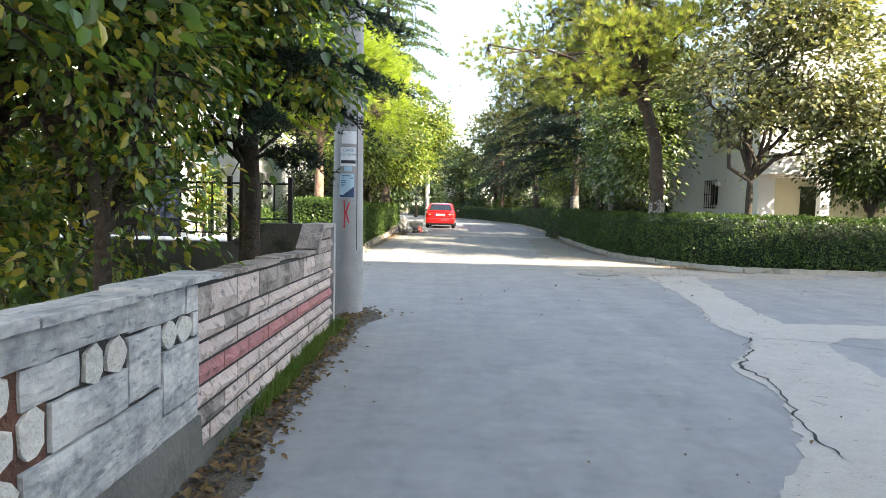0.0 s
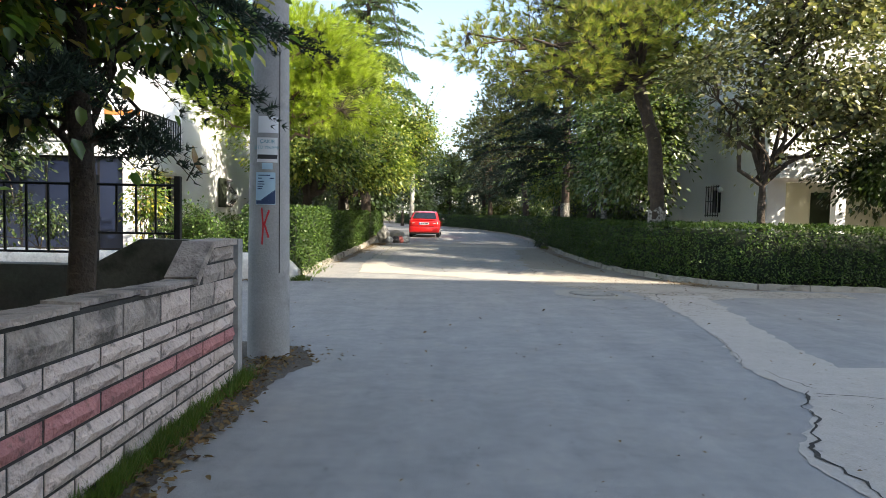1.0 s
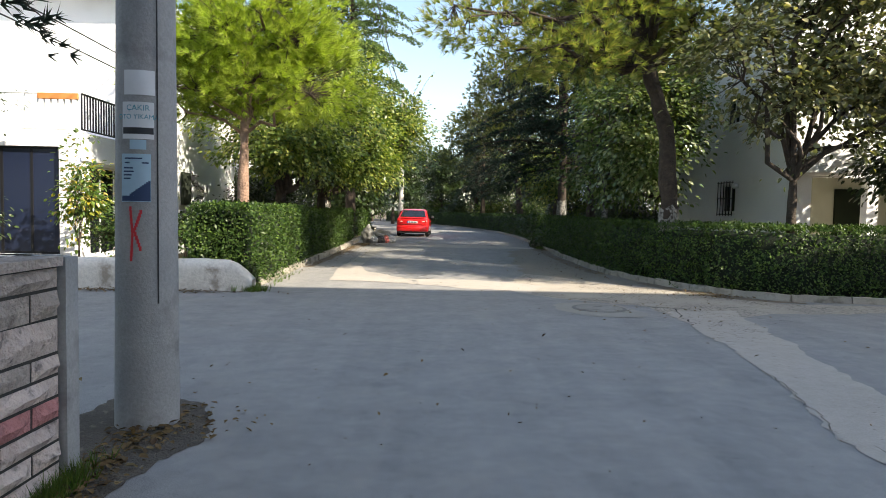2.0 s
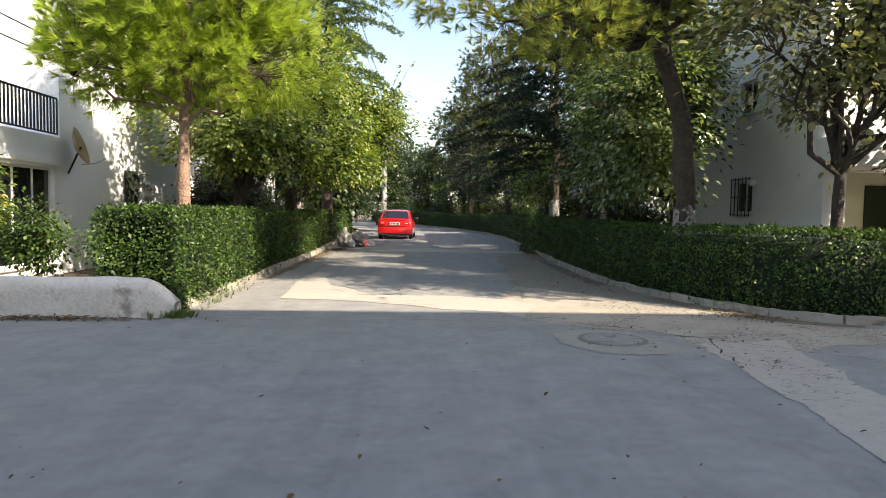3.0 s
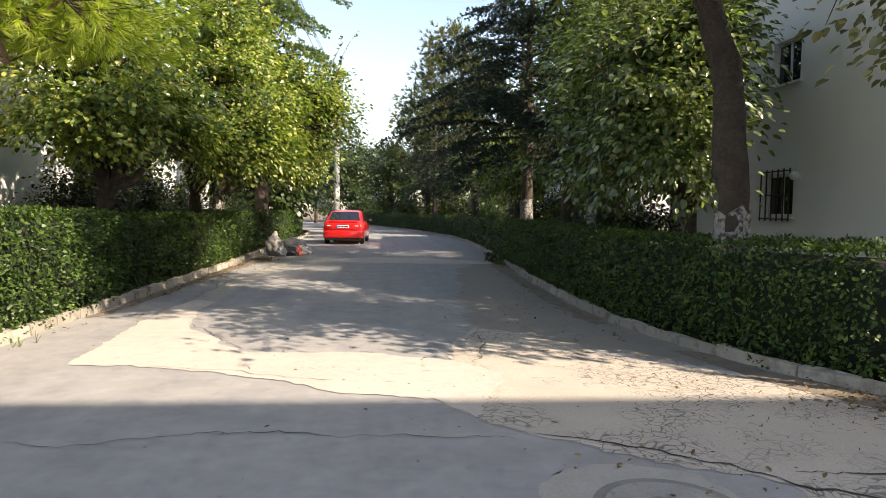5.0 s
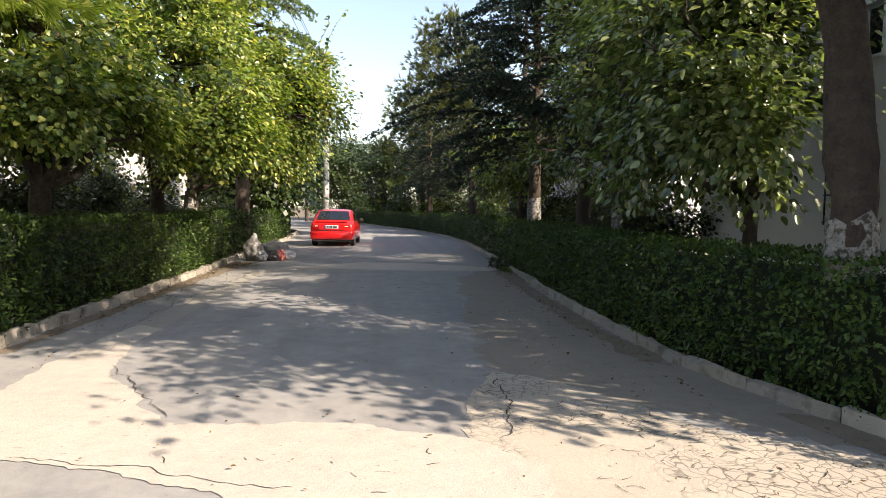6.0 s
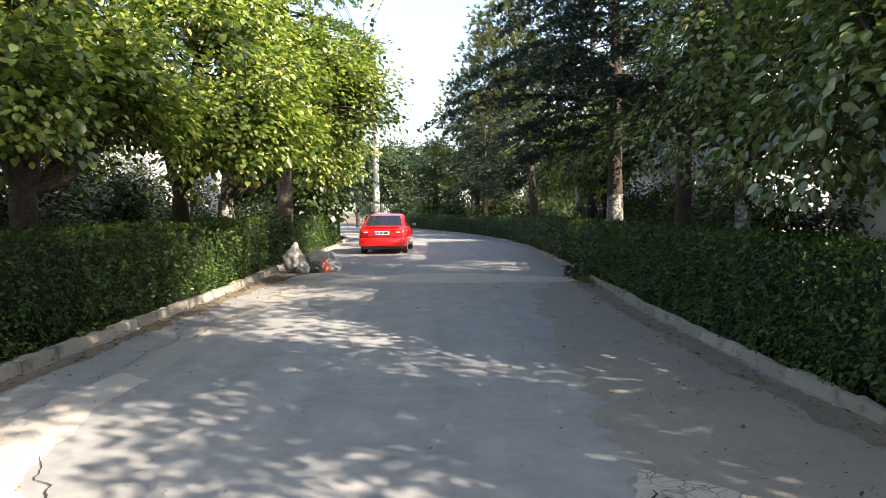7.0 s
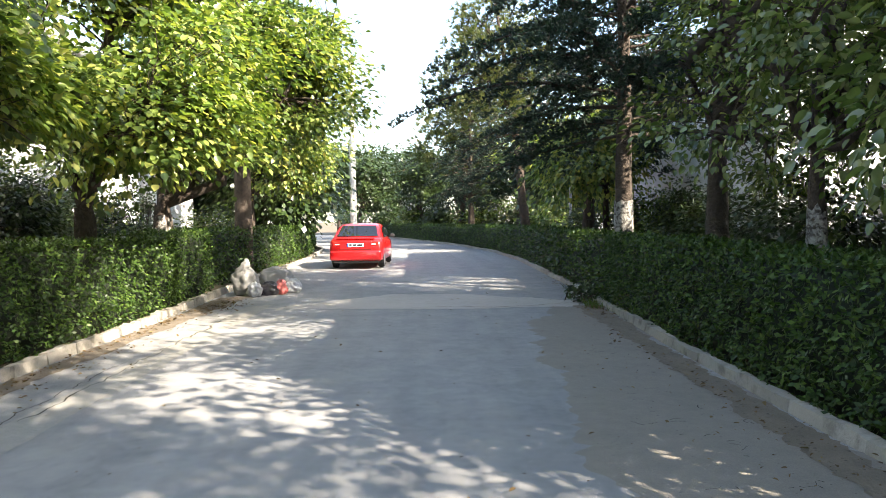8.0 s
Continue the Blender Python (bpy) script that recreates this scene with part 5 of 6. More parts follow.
for fx, z0 in ((-0.78, 1.05), (-1.4, 0.85), (-2.5, 0.85), (-3.6, 0.85), (-4.7, 0.85), (-5.8, 0.85), (-6.9, 0.85)):
    box("post", fx - 0.022, fx + 0.022, 7.80, 7.844, z0, 1.53, M_BLACK, fence)
rail(fence, (-1.38, 7.82), (-0.8, 7.82), 1.10, 1.46, 0.14, M_BLACK, 0.007)
rail(fence, (-6.9, 7.82), (-1.42, 7.82), 0.95, 1.46, 0.16, M_BLACK, 0.007)

# ---- concrete pole with notices ----
pole = thing("utility_pole", "round grey concrete utility pole with notices and a red spray mark", "pole", at=(-0.31, 8.68, 0))
PR0, PR1 = 0.184, 0.105


def pole_r(z):
    return PR0 + (PR1 - PR0) * z / 9.0


v, f = tubes([[(0, 0, z, pole_r(z)) for z in (-0.2, 0.6, 1.5, 2.69)]], 28)
smooth_all(array_mesh("shaft", v, f, M_POLE, pole))
v, f = tubes([[(0, 0, z, pole_r(z) - 0.003) for z in (2.69, 4.5, 7.0, 9.0)]], 28)
smooth_all(array_mesh("upper_shaft", v, f, M_POLE, pole))


def wrap(name, parent, a0, a1, z0, z1, lift, mat, label="", n=8, taper=0.0):
    """A sheet bent round the pole between two angles (degrees from the road side)."""
    verts, faces = [], []
    for i in range(n + 1):
        for z in (z0, z1):
            q = radians(a0 + (a1 - a0) * i / n)
            verts.append(((pole_r(z) + lift) * math.cos(q), (pole_r(z) + lift) * math.sin(q), z))
    faces = [(2 * i, 2 * i + 2, 2 * i + 3, 2 * i + 1) for i in range(n)]
    return mesh_ob(name, verts, faces, mat, parent, label, True)


torn = wrap("torn_paper", pole, 250, 308, 1.95, 2.09, 0.004, M_PAPER, "torn white paper remnant")
notice = wrap("notice", pole, 246, 306, 1.70, 1.91, 0.004, M_PAPER, "white paper notice with teal heading")
slip = wrap("notice", pole, 262, 292, 1.64, 1.695, 0.005, M_PAPER_BLUE, "small pale blue slip")
poster = wrap("notice", pole, 244, 300, 1.34, 1.615, 0.004, M_PAPER_BLUE, "pale blue notice with a dark wedge at its foot")
wrap("print_wedge", poster, 246, 299, 1.345, 1.375, 0.006, M_PAPER_NAVY)
for i in range(10):
    q0 = 262 + i * 3.7
    wrap("print_wedge", poster, q0, q0 + 3.7, 1.375, 1.378 + 0.0085 * (i + 1), 0.0062, M_PAPER_NAVY, n=2)
for i, (q0, q1, z) in enumerate([(252, 285, 1.585), (252, 262, 1.56), (284, 296, 1.56), (250, 268, 1.53), (250, 270, 1.51), (250, 266, 1.49), (250, 264, 1.47)]):
    wrap("print_line", poster, q0, q1, z, z + 0.008, 0.006, M_PAPER_NAVY, n=3)
wrap("number_bar", notice, 248, 305, 1.728, 1.765, 0.0055, M_PLATE_INK)


def wrapped_text(words, parent, mid, z, size, mat, lift=0.006):
    """Lettering bent round the pole."""
    cu = bpy.data.curves.new("lettering", "FONT")
    cu.body, cu.size, cu.align_x, cu.align_y = words, size, "CENTER", "CENTER"
    tmp = bpy.data.objects.new("lettering", cu)
    scene.collection.objects.link(tmp)
    me = bpy.data.meshes.new_from_object(tmp.evaluated_get(bpy.context.evaluated_depsgraph_get()))
    bpy.data.objects.remove(tmp)
    for v in me.vertices:
        zz = z + v.co.y
        rr = pole_r(zz) + lift
        q = radians(mid) + v.co.x / rr
        v.co = (rr * math.cos(q), rr * math.sin(q), zz)
    me.materials.clear()
    me.materials.append(mat)
    o = new("lettering", me)
    o.parent = parent
    return o


wrapped_text("ÇAKIR", notice, 277, 1.875, 0.045, M_PAPER_TEAL)
wrapped_text("OTO YIKAMA", notice, 276, 1.825, 0.038, M_PAPER_TEAL)
# sprayed mark: two crossing strokes
for k, (qa, za, qb, zb) in enumerate([(263, 1.31, 267, 1.17), (267, 1.17, 264, 1.00), (282, 1.29, 270, 1.18), (270, 1.185, 283, 1.06)]):
    for i in range(6):
        u = i / 6
        q, z = qa + (qb - qa) * u, za + (zb - za) * u
        wrap("spray_stroke", pole, q - 2.2, q + 2.4, z + (zb - za) / 6 - 0.002, z + 0.004, 0.0035, M_SPRAY, n=2)
# earthing strip down the shaft
wrap("earth_cable", pole, 310, 313, 0.75, 2.68, 0.007, M_BLACK, "thin dark cable down the pole", n=2)

# ---- low planter wall and hedges ----
pl = thing("planter_wall", "low whitewashed planter wall along the pavement", "wall")
# a lumpy rendered body that sinks towards its end
pv, pf = [], []
px = np.linspace(-12.0, -1.36, 90)
ring = [(0.0, -0.1), (0.0, 0.15), (-0.012, 0.33), (0.0, 0.44), (0.05, 0.485), (0.12, 0.49), (0.19, 0.475), (0.22, 0.42), (0.22, -0.1)]
for x in px:
    drop = max(0.0, (x + 1.72) / 0.36)
    for k, (dy, z) in enumerate(ring):
        n1 = noise.noise(Vector((x * 1.6, k * 0.7, 2.0)))
        n2 = noise.noise(Vector((x * 5.0, k * 0.9, 7.0)))
        pv.append((x, 15.02 + dy + 0.012 * n2 + 0.07 * drop * drop, z if z < 0 else max(0.02, z * (1 - 0.62 * drop ** 1.6) + (0.03 * n1 + 0.012 * n2) * (z > 0.3))))
w = len(ring)
pf = [(a * w + k, (a + 1) * w + k, (a + 1) * w + k + 1, a * w + k + 1) for a in range(len(px) - 1) for k in range(w - 1)]
pf.append(tuple(range((len(px) - 1) * w, len(px) * w)))
mesh_ob("wall_body", pv, pf, M_PLANTER, pl, "", True)

hedge("hedge", [(-1.97, 15.45), (-2.0, 18.0), (-2.1, 20.9)], 1.08, 1.33, "clipped green privet hedge, sunlit beside the road", 11, 0.055, 1700, 0.02, road_side=-1)
hedge("hedge", [(-2.35, 21.15), (-2.3, 25.0), (-2.25, 29.6)], 1.15, 1.26, "clipped green privet hedge shaded by trees", 12, 0.055, 1500, road_side=-1)
hedge("hedge", [(-2.2, 29.7), (-2.2, 31.2)], 1.15, 1.33, "short lit stretch of clipped hedge beside rubbish sacks", 13, 0.055, 1500, road_side=-1)
hedge("hedge", [(-2.75, 31.3), (-2.7, 38.0), (-2.75, 46.0), (-3.6, 54.0), (-6.0, 63.0), (-10.5, 72.0)], 1.15, 1.30, "long clipped green hedge following the road", 14, 0.085, 340, road_side=-1)
hedge("hedge", [(15.0, 15.35), (9.0, 15.45), (7.6, 15.6), (6.95, 16.1), (6.5, 17.0), (6.15, 18.4), (6.02, 20.0), (6.05, 23.0), (6.2, 26.0), (6.38, 29.0)], 0.95, 1.17, "clipped dark green privet hedge curving round the corner", 15, 0.052, 1600)
hedge("hedge", [(6.42, 29.3), (6.62, 33.0), (6.92, 41.5), (6.75, 48.0), (5.6, 57.0), (1.9, 72.0), (-3.0, 84.0)], 0.95, 1.19, "long clipped dark hedge following the bend", 16, 0.085, 340)

# ---- trees ----
pine_tree("pine_tree", (-2.6, 18.9), 5.3, [(0, 0, -0.1), (0.05, 0, 2.5), (0.1, 0.1, 5.3)],
          [(0.1, 0, 4.4, 2.1, 1.9, 1.15), (-1.25, -0.3, 4.0, 1.15, 1.2, 0.85), (1.55, 0.0, 4.1, 1.2, 1.2, 0.95), (0.3, -0.6, 5.0, 1.9, 1.5, 0.95)],
          5200, M_PINE, "round-crowned pine with bright yellow-green needles and a pinkish trunk", 21, 0.13, 0.23, 34, width=0.012)
# lobes above about 7 m are added out of view to shade the left hedge
pine_tree("pine_tree", (6.2, 17.75), 9.6, [(0, 0, -0.1), (0.02, 0, 1.5), (-0.05, 0.1, 3.0), (-0.45, 0.1, 4.2), (-0.9, 0.0, 5.6), (-1.0, 0, 9.6)],
          [(-2.3, -0.3, 4.6, 1.3, 1.2, 0.7), (-1.3, -0.1, 5.2, 1.6, 1.5, 0.9), (-3.2, 0.2, 4.8, 1.1, 1.1, 0.75), (-0.5, 0.4, 6.4, 1.8, 1.8, 1.1), (0.3, -0.4, 5.4, 1.0, 1.2, 0.8), (-2.6, 0.3, 6.0, 1.4, 1.4, 0.9), (-1.0, 0.3, 7.8, 2.0, 1.9, 1.1), (-0.4, 0.2, 9.0, 1.4, 1.4, 0.9), (-3.9, -0.2, 5.0, 1.1, 1.1, 0.6), (-2.0, -0.5, 4.2, 1.2, 1.0, 0.5), (0.4, 0.2, 4.6, 1.1, 1.1, 0.7), (0.6, 1.0, 7.2, 1.6, 1.6, 1.0), (0.2, 1.8, 8.4, 1.8, 1.8, 1.1), (0.0, -0.9, 5.6, 1.1, 0.9, 0.7)],
          6600, M_PINE_DARK, "old leaning pine with olive and yellow needles over the road", 22, 0.17, 0.22, 28, 1.5, 0.013)
broadleaf_tree("tree", (7.85, 16.15), 2.0, [(0.9, 0, 4.3, 2.2, 1.9, 1.5), (-0.8, -0.2, 3.7, 1.1, 1.0, 0.8), (2.2, 0.0, 3.6, 1.4, 1.2, 1.0), (0.6, 0, 5.8, 1.9, 1.6, 1.1), (0.4, 0.2, 7.0, 1.3, 1.2, 0.9), (0.3, -0.2, 2.95, 1.3, 0.9, 0.5), (-1.2, -0.5, 4.1, 1.2, 1.2, 0.9)], 740, 22, 0.118, 0.74, M_SPARSE,
               "sparse-leaved tree with olive and brown autumn leaves", 23, 0.085, 0.25, 0.0, lean=(-0.1, -0.1), gap_scale=1.2, droop=0.1, six=True, shoots=30)
broadleaf_tree("tree", (7.4, 21.2), 1.7, [(-0.7, -0.3, 3.2, 1.3, 1.4, 1.4), (-0.3, 0.4, 4.4, 1.4, 1.5, 1.2), (-1.0, 0.4, 2.5, 0.9, 1.1, 0.8), (-0.8, -1.0, 2.5, 0.8, 0.9, 0.8), (-1.2, -0.5, 3.6, 0.9, 0.9, 0.8)], 340, 38, 0.12, 0.62, M_MULB_MID,
               "broad-leaved tree with large dark glossy leaves", 24, 0.10, 0.24, 0.0, gap_scale=1.5, droop=0.3, six="fine", shoots=14)
# the topmost lobe of this tree and the next is added to cast more shade
broadleaf_tree("tree", (6.75, 24.4), 2.2, [(1.2, 0, 5.0, 1.9, 2.0, 1.7), (0.6, -0.6, 3.9, 1.2, 1.3, 1.0), (1.3, 0.8, 3.2, 1.3, 1.3, 1.0), (0.3, -1.1, 2.6, 1.1, 0.9, 0.9), (-0.5, -0.5, 3.4, 0.9, 1.0, 0.9), (0.9, 0.2, 7.2, 1.8, 1.8, 1.2)], 380, 38, 0.112, 0.72, M_MULB_MID,
               "broad green-leaved tree with a whitewashed trunk", 25, 0.09, 0.26, 1.6, gap_scale=1.6, shoots=12, droop=0.25)
broadleaf_tree("tree", (7.05, 27.3), 2.7, [(0.9, 0, 5.2, 1.9, 2.0, 1.7), (0.3, 0.2, 4.0, 1.2, 1.3, 0.9), (0.9, 0.4, 6.6, 1.5, 1.4, 1.1), (-0.4, -0.9, 2.9, 1.1, 0.9, 0.9), (0.8, -0.9, 2.4, 0.9, 0.8, 0.8), (0.7, 0.3, 8.0, 1.7, 1.7, 1.2)], 380, 38, 0.112, 0.72, M_MULB_MID,
               "broad green-leaved tree with a whitewashed trunk", 26, 0.15, 0.27, 0.0, gap_scale=1.6, shoots=12, droop=0.25)
broadleaf_tree("tree", (-2.85, 23.8), 1.75, [(0.3, 0, 3.6, 2.2, 2.3, 1.3), (0.2, -0.9, 2.9, 1.7, 1.5, 0.8), (-0.6, 0.6, 5.1, 1.9, 1.9, 1.3), (1.0, 0.9, 2.9, 1.4, 1.4, 0.7)], 400, 58, 0.11, 0.84, M_MULB,
               "broad mulberry tree with sunlit green and yellow leaves", 27, 0.17, 0.25, shoots=26, droop=0.3)
broadleaf_tree("tree", (-2.3, 27.6), 1.75, [(0.6, 0, 3.9, 2.3, 2.3, 1.5), (0.9, -0.6, 2.9, 1.7, 1.6, 0.8), (0.3, 0.4, 5.8, 1.7, 1.7, 1.4)], 380, 58, 0.11, 0.84, M_MULB,
               "broad mulberry tree with sunlit green and yellow leaves", 28, 0.16, 0.25, shoots=26, droop=0.3)
broadleaf_tree("tree", (-2.75, 31.8), 1.9, [(1.6, 0.0, 4.3, 2.4, 2.4, 1.3), (2.7, 0.4, 4.2, 1.5, 1.6, 0.9), (1.1, 0, 5.5, 1.8, 1.8, 1.3), (3.0, 0.0, 4.9, 1.2, 1.3, 0.9)], 420, 56, 0.11, 0.84, M_MULB,
               "broad mulberry tree with sunlit green and yellow leaves", 29, 0.2, 0.25, lime=1.65, shoots=26, droop=0.3)
broadleaf_tree("tree", (-2.6, 38.5), 2.2, [(0.6, 0, 4.6, 2.4, 2.4, 1.8), (1.2, 0.5, 3.4, 1.7, 1.7, 1.0)], 280, 36, 0.14, 0.75, M_MULB, "mulberry tree turning yellow beside the parked car", 30, 0.15, 0.33)
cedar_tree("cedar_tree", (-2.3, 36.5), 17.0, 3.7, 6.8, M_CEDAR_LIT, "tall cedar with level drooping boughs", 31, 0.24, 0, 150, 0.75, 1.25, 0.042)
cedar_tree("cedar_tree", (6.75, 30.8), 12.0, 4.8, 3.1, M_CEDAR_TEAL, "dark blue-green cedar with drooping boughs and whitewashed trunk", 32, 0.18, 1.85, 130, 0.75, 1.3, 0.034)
cedar_tree("cedar_tree", (-0.8, 6.5), 6.0, 1.15, 1.55, M_CEDAR, "slim dark cedar behind the garden wall", 33, 0.075, 0, 30, 3.2, 2.2, 0.008, 0.05)
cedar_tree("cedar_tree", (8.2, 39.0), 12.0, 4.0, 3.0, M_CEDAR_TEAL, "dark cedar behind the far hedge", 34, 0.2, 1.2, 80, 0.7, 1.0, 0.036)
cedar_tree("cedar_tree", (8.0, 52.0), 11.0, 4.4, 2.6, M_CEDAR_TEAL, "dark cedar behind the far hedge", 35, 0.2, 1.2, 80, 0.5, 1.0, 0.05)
pine_tree("pine_tree", (7.4, 46.0), 11.0, [(0, 0, -0.1), (-0.6, 0, 6.0), (-1.4, 0, 11.0)], [(-1.5, 0, 10.2, 1.7, 1.7, 1.1), (-1.3, 0, 8.6, 2.3, 2.2, 1.2), (-2.6, -0.4, 7.2, 1.7, 1.7, 0.9), (0.4, 0.3, 7.4, 1.9, 1.8, 1.1), (-1.5, -0.5, 6.0, 1.8, 1.7, 0.9)], 3600, M_PINE_FAR, "tall pine with yellowish needles beyond the cedar", 36, 0.18, 0.28, 16, 1.2, 0.035)
cedar_tree("cedar_tree", (5.9, 58.0), 9.5, 4.2, 2.4, M_CEDAR_TEAL, "dark cedar leaning over the bend of the road", 59, 0.2, 1.2, 70, 0.5, 1.0, 0.05)
pine_tree("pine_tree", (5.6, 61.0), 10.0, [(0, 0, -0.1), (0.1, 0, 10)], [(0, 0, 8.0, 2.8, 2.6, 1.8), (-1.4, -0.6, 6.2, 2.0, 2.0, 1.2), (0.8, 0.5, 5.0, 2.2, 2.0, 1.2)], 2600, M_PINE_FAR, "far pine over the bend of the road", 40, 0.2, 0.34, 14, 1.2, 0.05)
broadleaf_tree("tree", (7.9, 36.0), 2.0, [(-0.2, 0, 3.4, 1.8, 1.8, 1.5)], 190, 34, 0.14, 0.75, M_MULB, "small yellowing tree behind the hedge", 37, 0.1, 0.33)
broadleaf_tree("tree", (9.6, 44.0), 2.0, [(-0.2, 0, 3.4, 2.2, 2.0, 1.7)], 200, 32, 0.16, 0.75, M_MULB, "small yellowing tree behind the hedge", 38, 0.1, 0.36)
broadleaf_tree("tree", (11.1, 16.9), 1.3, [(0, 0, 2.5, 1.3, 0.8, 0.8), (1.0, 0.1, 2.3, 1.1, 0.8, 0.8)], 260, 40, 0.11, 0.7, M_MULB_DARK, "dense dark garden tree beside the porch", 39, 0.09, 0.28)
# far crowns take the dark leaf colour to stand for shade at the road end
for i, (tx, ty, hh) in enumerate([(-3.6, 45.0, 4.8), (-4.4, 51.0, 5.4), (-5.6, 57.0, 6.0), (-6.5, 64.0, 6.5), (-2.0, 71.0, 6.6), (3.0, 74.0, 6.8), (7.4, 66.0, 6.4), (-5.0, 82.0, 7.5), (2.5, 85.0, 8.0), (10.0, 58.0, 6.0), (-10.5, 74.0, 7.0), (-1.0, 90.0, 8.5), (9.5, 50.0, 5.0), (-7.5, 47.0, 5.5), (7.0, 88.0, 8.0)]):
    broadleaf_tree("tree", (tx, ty), 2.2, [(0, 0, hh * 0.85, 2.8, 2.6, 2.2), (0.6, 0.3, hh * 0.55, 2.3, 2.2, 1.5)], 200, 34, 0.26, 0.75, M_MULB if i == 9 else M_MULB_DARK, "distant green street tree", 60 + i, 0.16, 0.5, six=False, group="distant street trees")

# garden growth behind the near wall
broadleaf_tree("garden_shrub", (-1.0, 4.5), 1.1, [(0.0, 0.1, 2.2, 0.5, 0.7, 0.9), (0.1, 0.6, 3.0, 0.7, 0.9, 0.7), (0.0, 0.25, 1.25, 0.4, 0.5, 0.6), (0.05, 1.0, 3.0, 0.75, 0.6, 0.45), (-0.9, 0.7, 2.9, 0.8, 0.7, 0.6)], 420, 30, 0.066, 0.55, M_VINE, "tall garden shrub with green and yellowing leaves", 41, 0.05, 0.15, gap_scale=1.6, droop=0.2)
broadleaf_tree("garden_tree", (-1.8, 3.6), 1.6, [(0.1, 0, 2.5, 1.1, 1.1, 0.9), (0.4, 0.8, 3.4, 1.2, 1.3, 0.8), (-0.3, -0.5, 2.3, 0.9, 0.9, 0.5), (1.15, -0.5, 2.2, 0.4, 0.6, 0.4), (0.9, 0.4, 2.7, 0.5, 0.8, 0.5), (-0.4, 0.3, 1.3, 0.4, 0.5, 0.4)], 520, 36, 0.072, 0.8, M_VINE, "broad-leaved garden tree, leaves turning yellow and brown", 42, 0.09, 0.19, gap_scale=1.5, droop=0.15)
broadleaf_tree("garden_tree", (-3.0, 6.0), 1.4, [(0, 0, 2.4, 1.3, 1.0, 1.2), (0.6, 0.3, 3.5, 1.3, 1.0, 0.9), (-1.0, -0.6, 2.6, 1.4, 1.2, 1.2), (1.9, -0.1, 2.45, 0.8, 0.6, 0.6), (1.2, -0.2, 2.2, 0.8, 0.7, 0.6), (2.2, 0.1, 3.2, 0.9, 0.8, 0.6)], 520, 40, 0.085, 0.7, M_VINE, "shaded garden tree in the near garden", 43, 0.09, 0.24)
broadleaf_tree("garden_tree", (-0.95, 6.78), 1.6, [(0.05, -0.2, 2.35, 0.6, 0.5, 0.5), (0.45, -0.3, 2.75, 0.6, 0.6, 0.45), (0.72, -0.5, 2.35, 0.35, 0.35, 0.3), (-0.5, -0.3, 2.5, 0.7, 0.6, 0.6), (0.1, -0.2, 3.3, 0.9, 0.8, 0.5)], 240, 30, 0.08, 0.7, M_VINE, "young broad-leaved tree crowding the slim cedar", 57, 0.035, 0.15, gap_scale=1.8, droop=0.2)
broadleaf_tree("garden_tree", (-2.45, 7.0), 0.7, [(0, 0, 1.6, 0.65, 0.4, 0.5), (-0.7, 0.0, 1.9, 0.6, 0.4, 0.55), (0.2, 0, 2.2, 0.5, 0.45, 0.4)], 220, 26, 0.07, 0.7, M_VINE, "leafy yellow-green shrub before the iron fence", 58, 0.05, 0.18, gap_scale=1.6)
broadleaf_tree("garden_tree", (-8.4, 16.5), 1.3, [(0, 0, 2.0, 1.5, 1.0, 1.1), (-1.6, 0.3, 2.4, 1.4, 1.0, 1.3), (0.6, 0.2, 3.2, 1.2, 1.0, 0.8)], 260, 34, 0.10, 0.7, M_MULB_DARK, "leafy garden tree before the dark veranda", 52, 0.08, 0.26)
broadleaf_tree("garden_bush", (-2.1, 5.4), 0.3, [(0, 0, 0.8, 0.7, 0.9, 0.5), (-1.0, 0.6, 0.9, 0.8, 0.9, 0.55)], 130, 28, 0.08, 0.6, M_VINE, "low shaded undergrowth behind the garden wall", 53, 0.03, 0.16)
broadleaf_tree("garden_bush", (-5.0, 16.9), 0.6, [(0, 0, 1.4, 0.45, 0.4, 0.7), (0.1, 0, 2.1, 0.3, 0.3, 0.35)], 60, 24, 0.085, 0.65, M_VINE, "slender yellow-green bush before the white house", 54, 0.02, 0.14)
broadleaf_tree("garden_bush", (-7.0, 16.6), 0.4, [(0, 0, 1.1, 0.9, 0.4, 0.6), (-1.6, 0, 1.0, 0.8, 0.4, 0.55)], 90, 24, 0.08, 0.65, M_MULB_DARK, "low green bush below the dark veranda", 55, 0.02, 0.16)
